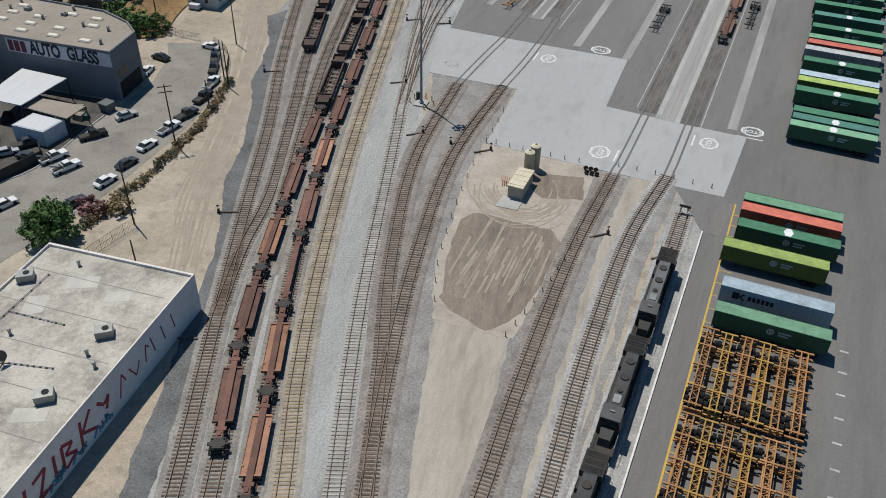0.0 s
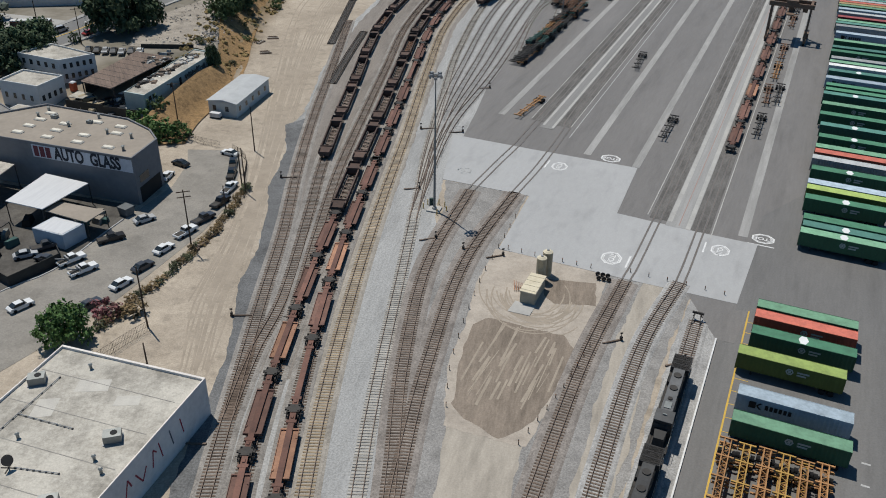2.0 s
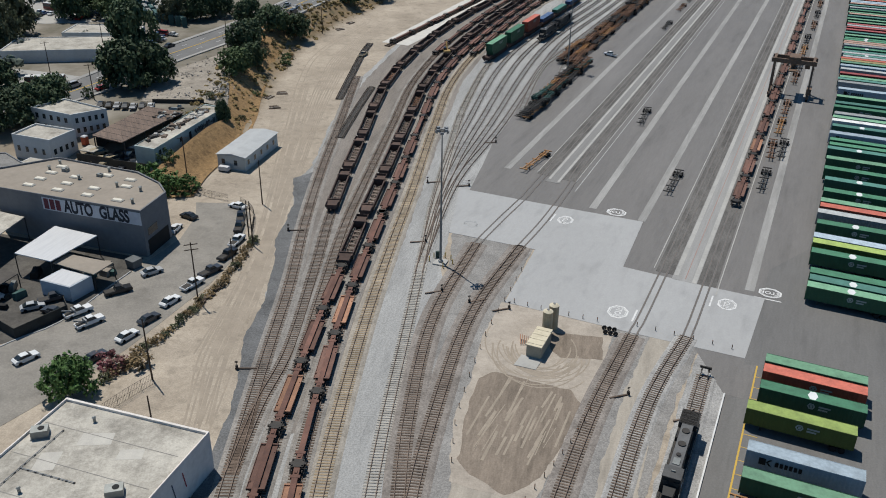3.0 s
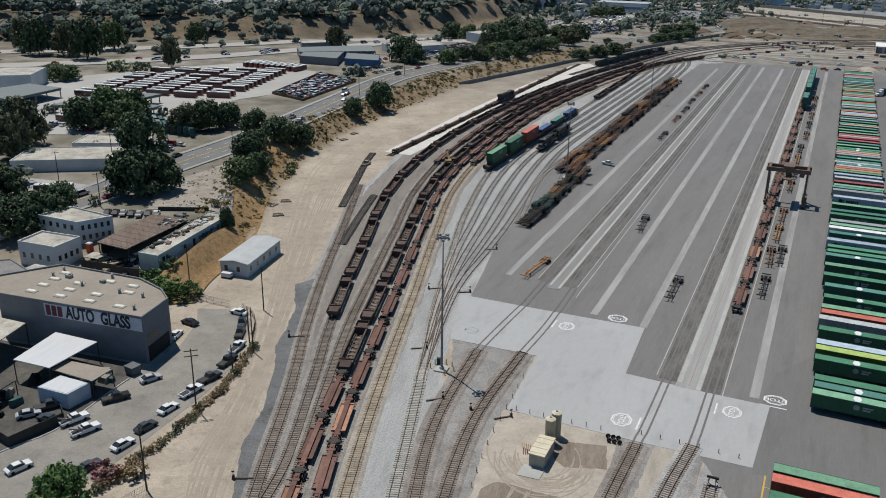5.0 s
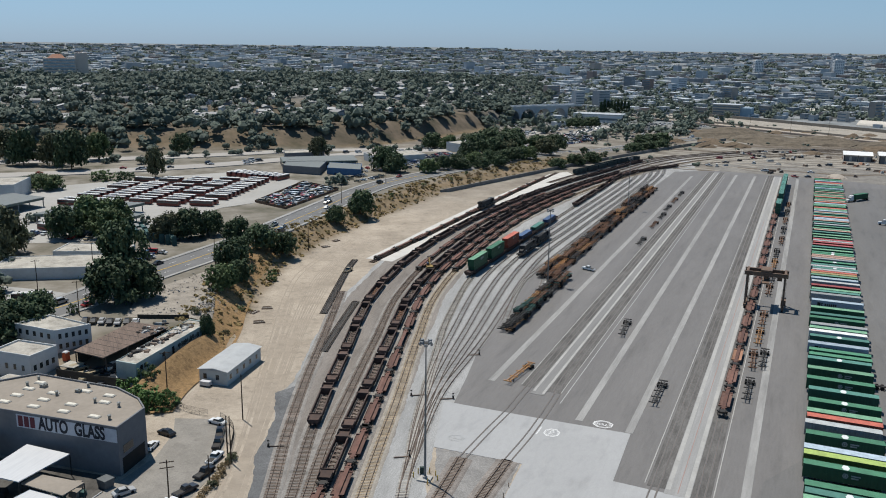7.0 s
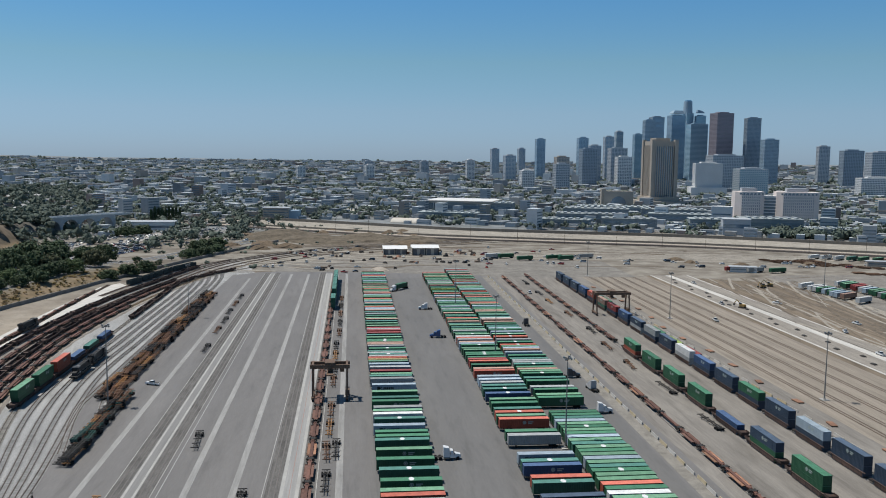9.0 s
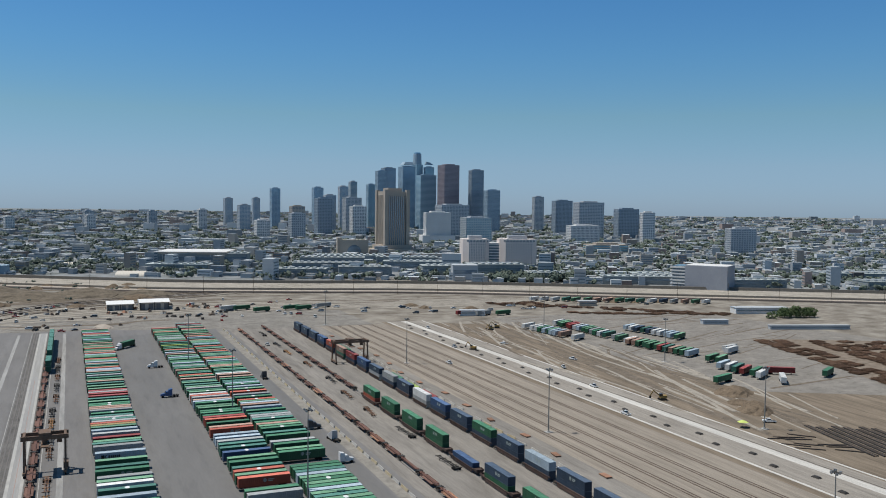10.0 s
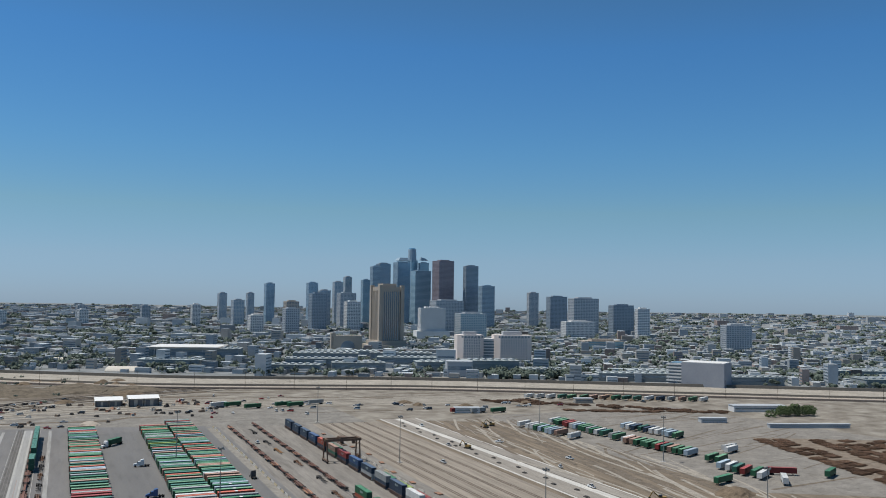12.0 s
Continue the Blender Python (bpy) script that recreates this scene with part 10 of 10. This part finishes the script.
for k in range(26):
    heap(rc.uniform(760, 960), rc.uniform(-130, 60), rc.uniform(7, 20), rc.uniform(1.5, 4.5), 60 + k, earth_dark, "brown heap of dug earth near the river")
for k in range(14):
    heap(rc.uniform(655, 700), rc.uniform(230, 520), rc.uniform(4, 9), rc.uniform(1, 2.5), 90 + k, earth_dark, "low brown heap of earth beside the stacks")

ob_ = thing("office_block", pose(347, 1112, 0, 0, 0, -28), "pale concrete office block with dark window bands", "office building")
part("wall", Geo().box(-17, 17, -11, 11, -1, 15), F_TAN, ob_)
part("wing", Geo().box(17, 30, -9, 11, -1, 12), F_BLUE, ob_)
part("roof", Geo().box(-17.4, 17.4, -11.4, 11.4, 15, 15.8), F_GREY, ob_)
for k in range(4):
    part("window_band", Geo().box(-16, 16, -11.2, -10.9, 2 + 3.4 * k, 3.6 + 3.4 * k), G_DARK, ob_)
for k in range(9):
    tree(183 + 4.6 * k, 1090 + 2.2 * k, 17 + (k * 7 % 4), 2.3, "deep", label="tall narrow dark cypress in a row", name="cypress")
for x, y, h, r in ((702, 296, 8, 6), (712, 290, 9, 7), (722, 283, 8, 6), (688, 300, 6, 5)):
    tree(x, y, h, r, "mid", label="leafy green tree beside the yard office")
END_CARS = Bulk()
ex = random.Random(31)
for k in range(330):
    x, y = ex.uniform(60, 330), ex.uniform(830, 1130)
    s, r = x * U.x + y * U.y, x * V.x + y * V.y
    if r > -105 or y > 1090 and x < 230:
        continue
    for me, local in PROTO.get(("far_vehicle", ex.choice(("car", "car", "van")), ex.choice(("white", "silver", "dark", "white"))), ()):
        END_CARS.add(me, pose(x, y, height(x, y) + 0.3, 0, 0, ex.choice((30, 120)) + ex.uniform(-5, 5)) @ local)
for k in range(120):
    s, r = rc.uniform(640, 790), rc.uniform(-70, 520)
    if r > 200 and s > 700 - 0.2 * (r - 200):
        continue
    kind, colour = rc.choice(("car", "van", "pickup")), rc.choice(("white", "silver", "dark", "white", "red"))
    m = ypose(s, r, 0.06, rc.choice((0, 90, 70)) + rc.uniform(-15, 15))
    key = ("far_vehicle", kind, colour)
    for me, local in PROTO.get(key, ()):
        END_CARS.add(me, m @ local)
END_CARS.link("parked_cars", "cars, vans and pickups standing about the yard end", "cars")

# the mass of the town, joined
# haze is painted in: the blocks' own colours made cooler and paler
HAZED_CITY_MATS = [mat(n, a, b, 0.85, scale=0.02, fine=0.3, island=i) for n, a, b, i in (
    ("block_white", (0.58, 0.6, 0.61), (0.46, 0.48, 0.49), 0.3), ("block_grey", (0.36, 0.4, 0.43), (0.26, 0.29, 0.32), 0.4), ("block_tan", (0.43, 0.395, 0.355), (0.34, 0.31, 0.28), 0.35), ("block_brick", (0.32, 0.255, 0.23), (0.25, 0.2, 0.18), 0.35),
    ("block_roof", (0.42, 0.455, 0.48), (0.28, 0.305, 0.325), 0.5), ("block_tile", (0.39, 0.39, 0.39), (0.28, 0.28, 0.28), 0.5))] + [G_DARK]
town = [Geo(), Geo()]
woods = Geo()


PHI = (1 + math.sqrt(5)) / 2
ICO = [Vector(p).normalized() for a in (-1, 1) for b in (-PHI, PHI) for p in ((0, a, b), (a, b, 0), (b, 0, a))]
ICO_F = [(i, j, k) for i in range(12) for j in range(i + 1, 12) for k in range(j + 1, 12) if all((ICO[p] - ICO[q]).length < 1.1 for p, q in ((i, j), (j, k), (i, k)))]
ICO_F = [f if (ICO[f[1]] - ICO[f[0]]).cross(ICO[f[2]] - ICO[f[0]]).dot(ICO[f[0]]) > 0 else f[::-1] for f in ICO_F]


def lump(g, x, y, z, r, h):
    """One uneven mass of foliage."""
    i = len(g.v)
    for p in ICO:
        q = rc.uniform(0.6, 1.3)
        g.v.append((x + p.x * r * q, y + p.y * r * q, z + p.z * h * q))
    g.f += [(i + a, i + b, i + c) for a, b, c in ICO_F]
    g.m += [0] * 20


def leaf_clump(g, x, y, z, h, r, n):
    for k in range(max(3, n // 3)):
        a, u, v = k * 2.4 + rc.uniform(-0.5, 0.5), rc.uniform(0.1, 0.75), rc.uniform(0.3, 0.8)
        q = r * rc.uniform(0.28, 0.6)
        lump(g, x + math.cos(a) * u * r, y + math.sin(a) * u * r, z + h * v * (1 - 0.25 * u), q, q * rc.uniform(0.7, 1.0))
    for _ in range(n):
        a, u, v = rc.uniform(0, 6.283), rc.random() ** 0.5, rc.random()
        wide = r * u * (0.55 + 0.75 * math.sin(math.pi * min(0.15 + v * 0.8, 1)))
        p = Vector((x + math.cos(a) * wide, y + math.sin(a) * wide, z + h * (0.12 + 0.85 * v)))
        up = Vector((math.cos(a) * u + rc.gauss(0, 0.3), math.sin(a) * u + rc.gauss(0, 0.3), 0.9)).normalized()
        s = up.orthogonal().normalized()
        s = (Matrix.Rotation(rc.uniform(0, 6.28), 3, up) @ s) * r * rc.uniform(0.1, 0.24)
        b = up.cross(s) * rc.uniform(0.6, 1.1)
        g.face([p - s, p - b, p + s, p + b])


def block(g, x, y, w, d, h, turn, gable=False, floors=False):
    z = height(x, y)
    c, s = math.cos(turn), math.sin(turn)

    def at(u, v, q):
        return (x + c * u - s * v, y + s * u + c * v, z + q)
    k = rc.choice((0, 0, 0, 0, 1, 1, 1, 2, 2, 3))
    lo_ = [at(-w, -d, -3), at(w, -d, -3), at(w, d, -3), at(-w, d, -3)]
    hi_ = [at(-w, -d, h), at(w, -d, h), at(w, d, h), at(-w, d, h)]
    g.hexa(lo_, hi_, k)
    if gable:
        a, b = at(-w, 0, h + 1.8), at(w, 0, h + 1.8)
        o = [at(-w - 0.4, -d - 0.4, h), at(w + 0.4, -d - 0.4, h), at(w + 0.4, d + 0.4, h), at(-w - 0.4, d + 0.4, h)]
        g.face([o[0], o[1], b, a], 5)
        g.face([o[2], o[3], a, b], 5)
        g.face([o[1], o[2], b], k)
        g.face([o[3], o[0], a], k)
    else:
        g.face([at(-w * 0.97, -d * 0.97, h + 0.12), at(w * 0.97, -d * 0.97, h + 0.12), at(w * 0.97, d * 0.97, h + 0.12), at(-w * 0.97, d * 0.97, h + 0.12)], 4)
        if w > 12 and rc.random() < 0.5:
            u, v = rc.uniform(-w / 2, w / 2), rc.uniform(-d / 2, d / 2)
            g.hexa([at(u - 2, v - 2, h), at(u + 2, v - 2, h), at(u + 2, v + 2, h), at(u - 2, v + 2, h)], [at(u - 2, v - 2, h + 2.4), at(u + 2, v - 2, h + 2.4), at(u + 2, v + 2, h + 2.4), at(u - 2, v + 2, h + 2.4)], rc.choice((0, 1)))
    if floors:
        for q in range(max(1, int(h / 3.6))):
            z0, z1 = 1.2 + 3.6 * q, 2.7 + 3.6 * q
            if z1 < h:
                g.hexa([at(-w * 0.9, -d - 0.08, z0), at(w * 0.9, -d - 0.08, z0), at(w * 0.9, d + 0.08, z0), at(-w * 0.9, d + 0.08, z0)], [at(-w * 0.9, -d - 0.08, z1), at(w * 0.9, -d - 0.08, z1), at(w * 0.9, d + 0.08, z1), at(-w * 0.9, d + 0.08, z1)], 6)


def open_land(x, y):
    """Whether the town may stand here."""
    s, r = x * U.x + y * U.y, x * V.x + y * V.y
    far, az = math.hypot(x, y), math.degrees(math.atan2(x, y))
    if far > 1500:
        return not any((x - a) ** 2 + (y - b) ** 2 < 70 ** 2 for a, b in ((1096, 1223), (1480, 1490), (1472, 998)))
    if az < 7:
        fx = next((b + (d - b) * (x - a) / (c - a) for (a, b), (c, d) in zip(FOOT, FOOT[1:]) if a <= x < c), 520)
        return y > fx + 8
    line_s = 1130 - 0.55 * max(0, r) if r < 900 else 600
    if r < 60:
        line_s = 1150
    return s > line_s and not any((x - a) ** 2 + (y - b) ** 2 < q ** 2 for a, b, q in ((1096, 1223, 70), (993, 1213, 50), (957, 882, 50), (1014, 847, 60), (893, 470, 60), (905, 880, 40)))


for near, far, cell in ((640, 1300, 24), (1300, 1900, 33), (1900, 3000, 48), (3000, 4950, 72)):
    n_r = int((far - near) / cell)
    for i in range(n_r):
        dist = near + cell * (i + 0.5)
        n_a = int(math.radians(114) * dist / cell)
        for j in range(n_a):
            az = radians(-35) + math.radians(114) * (j + 0.5) / n_a + rc.uniform(-0.4, 0.4) * cell / dist
            dd = dist + rc.uniform(-0.45, 0.45) * cell
            x, y = dd * math.sin(az), dd * math.cos(az)
            if not open_land(x, y):
                continue
            hill = az < radians(6)
            if hill and dd < 2100:
                fx = next((b + (d - b) * (x - a) / (c - a) for (a, b), (c, d) in zip(FOOT, FOOT[1:]) if a <= x < c), 520)
                if y < fx + 34 and rc.random() < 0.45:
                    continue
                if y < fx + 75 or rc.random() < 0.34:
                    for _ in range(3 if dd < 1300 else 5):
                        leaf_clump(woods, x + rc.uniform(-13, 13), y + rc.uniform(-13, 13), height(x, y), rc.uniform(7, 17), rc.uniform(5, 9), 18)
                    continue
                w, d, h = rc.uniform(5, 9), rc.uniform(4, 6), rc.uniform(2.4, 3.8)
                block(town[0], x, y, w, d, h, rc.choice((0.5, 2.07)) + rc.uniform(-0.1, 0.1), True)
                for _ in range(2 if dd < 1300 else 4):
                    leaf_clump(woods, x + rc.uniform(-16, 16), y + rc.uniform(-16, 16), height(x, y), rc.uniform(5, 12), rc.uniform(4.5, 7.5), 14)
                continue
            if rc.random() < (0.42 if dd < 1900 else 0.36):
                for _ in range(3):
                    leaf_clump(woods, x + rc.uniform(-15, 15), y + rc.uniform(-15, 15), height(x, y), rc.uniform(5, 12), rc.uniform(4, 8) * (1 if dd < 1900 else 1.8), 11)
                if rc.random() < 0.5:
                    continue
            big = rc.random()
            w = cell * rc.uniform(0.16, 0.44)
            d = cell * rc.uniform(0.13, 0.3)
            h = rc.uniform(3.5, 7) if big < 0.8 else rc.uniform(7, 12) if big < 0.965 else rc.uniform(12, 26)
            if dd > 3000:
                h = min(h, 9) if az < radians(20) else h
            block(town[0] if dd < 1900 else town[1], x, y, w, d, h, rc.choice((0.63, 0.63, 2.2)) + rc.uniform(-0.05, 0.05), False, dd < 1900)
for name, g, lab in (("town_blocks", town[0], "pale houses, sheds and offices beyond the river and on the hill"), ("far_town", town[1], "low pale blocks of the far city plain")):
    tagged(part(name, g, HAZED_CITY_MATS), lab, "town", kind="stuff")
for k in range(80):
    x = rc.uniform(-430, 100)
    fx = next((b + (d - b) * (x - a) / (c - a) for (a, b), (c, d) in zip(FOOT, FOOT[1:]) if a <= x < c), 520)
    y = fx + rc.choice((rc.uniform(2, 14), rc.uniform(36, 60), rc.uniform(44, 70)))
    leaf_clump(woods, x, y, height(x, y), rc.uniform(7, 18), rc.uniform(4, 8), 22)
for k in range(240):
    x, y = rc.uniform(-330, 40), rc.uniform(250, 700)
    tx = next((b + (d - b) * (y - a) / (c - a) for (a, b), (c, d) in zip(TOE, TOE[1:]) if a <= y < c), 0)
    s2 = [(p.x - x) ** 2 + (p.y - y) ** 2 for p in AV_LINE[::8]]
    if x > tx - 16 or min(s2) < 190 or (-290 < x < -78 and 385 < y < 560) or (y > 505 and x < 60 and y < 640 and x > -150) or (x > -125 and y < 330):
        continue
    leaf_clump(woods, x, y, height(x, y), rc.uniform(3, 9), rc.uniform(2, 4.5), 26)
for k in range(260):
    s, r = rc.uniform(1150, 1300) , rc.uniform(-350, 60)
    p = Y(s, r)
    leaf_clump(woods, p.x, p.y, 0, rc.uniform(5, 12), rc.uniform(4, 8), 14)
for k in range(120):
    r = rc.uniform(420, 900)
    p = Y(1010 - 0.55 * (r - 300) * 0.8 + rc.uniform(0, 130), r)
    if open_land(p.x, p.y):
        leaf_clump(woods, p.x, p.y, 0, rc.uniform(6, 13), rc.uniform(4, 8), 18)
for k in range(120):      # scrub and brush on the open ground before the river
    s, r = rc.uniform(650, 1010), rc.uniform(-230, 40)
    p = Y(s, r)
    if s < 760 and r > -60 or abs(p.x - 200) < 1:
        continue
    leaf_clump(woods, p.x, p.y, height(p.x, p.y), rc.uniform(1, 3.5), rc.uniform(1.5, 4), 5)
for k in range(150):
    r = rc.uniform(380, 760)
    p = Y(1040 - (r - 300) * 0.62 + rc.uniform(-10, 60), r)
    if open_land(p.x, p.y) or rc.random() < 0.5:
        leaf_clump(woods, p.x, p.y, 0, rc.uniform(6, 12), rc.uniform(4, 7), 14)
ey = random.Random(41)
for k in range(420):      # trees between the freeway, the avenue and the river
    x, y = ey.uniform(30, 400), ey.uniform(800, 1240)
    s, r = x * U.x + y * U.y, x * V.x + y * V.y
    if r > (-115 if s < 1010 else -70 if s < 1130 else -20) or min((p.x - x) ** 2 + (p.y - y) ** 2 for p in FREE_LINE[::6]) < 400 or min((p.x - x) ** 2 + (p.y - y) ** 2 for p in AV_LINE[::8]) < 230 or (x - 347) ** 2 + (y - 1112) ** 2 < 1600:
        continue
    leaf_clump(woods, x, y, height(x, y), ey.uniform(5, 13), ey.uniform(4, 8), 14)
for k in range(46):      # dark trees beside the detention towers
    f = ey.random()
    x, y = 777 + 73 * f + ey.uniform(-14, 14), 673 + -76 * f + ey.uniform(-14, 14)
    leaf_clump(woods, x, y, 0, ey.uniform(7, 15), ey.uniform(5, 8), 26)
brush = Geo()
for k in range(950):      # dry grass and weeds on the bank under the avenue
    y = rc.uniform(228, 640)
    tx = next((b + (d - b) * (y - a) / (c - a) for (a, b), (c, d) in zip(TOE, TOE[1:]) if a <= y < c), 0)
    x = tx - rc.uniform(0, 19)
    leaf_clump(brush, x, y, height(x, y) - 0.2, rc.uniform(0.5, 1.3), rc.uniform(0.6, 1.7), 6)
tagged(part("bank_brush", brush, mat("brush", (0.3, 0.21, 0.1), (0.13, 0.11, 0.05), 0.9, scale=0.08, fine=1.2, island=0.35)), "dry grass and weeds on the bank", "brush", kind="stuff")
# foliage green is lifted and greyed, with distance haze put into the colour
tagged(part("woodland", woods, mat("woods", (0.12, 0.15, 0.115), (0.062, 0.082, 0.07), 0.8, scale=0.25, fine=1.1, island=0.22, bump=0.6)), "dark green trees of the hill and the town", "trees", kind="stuff")
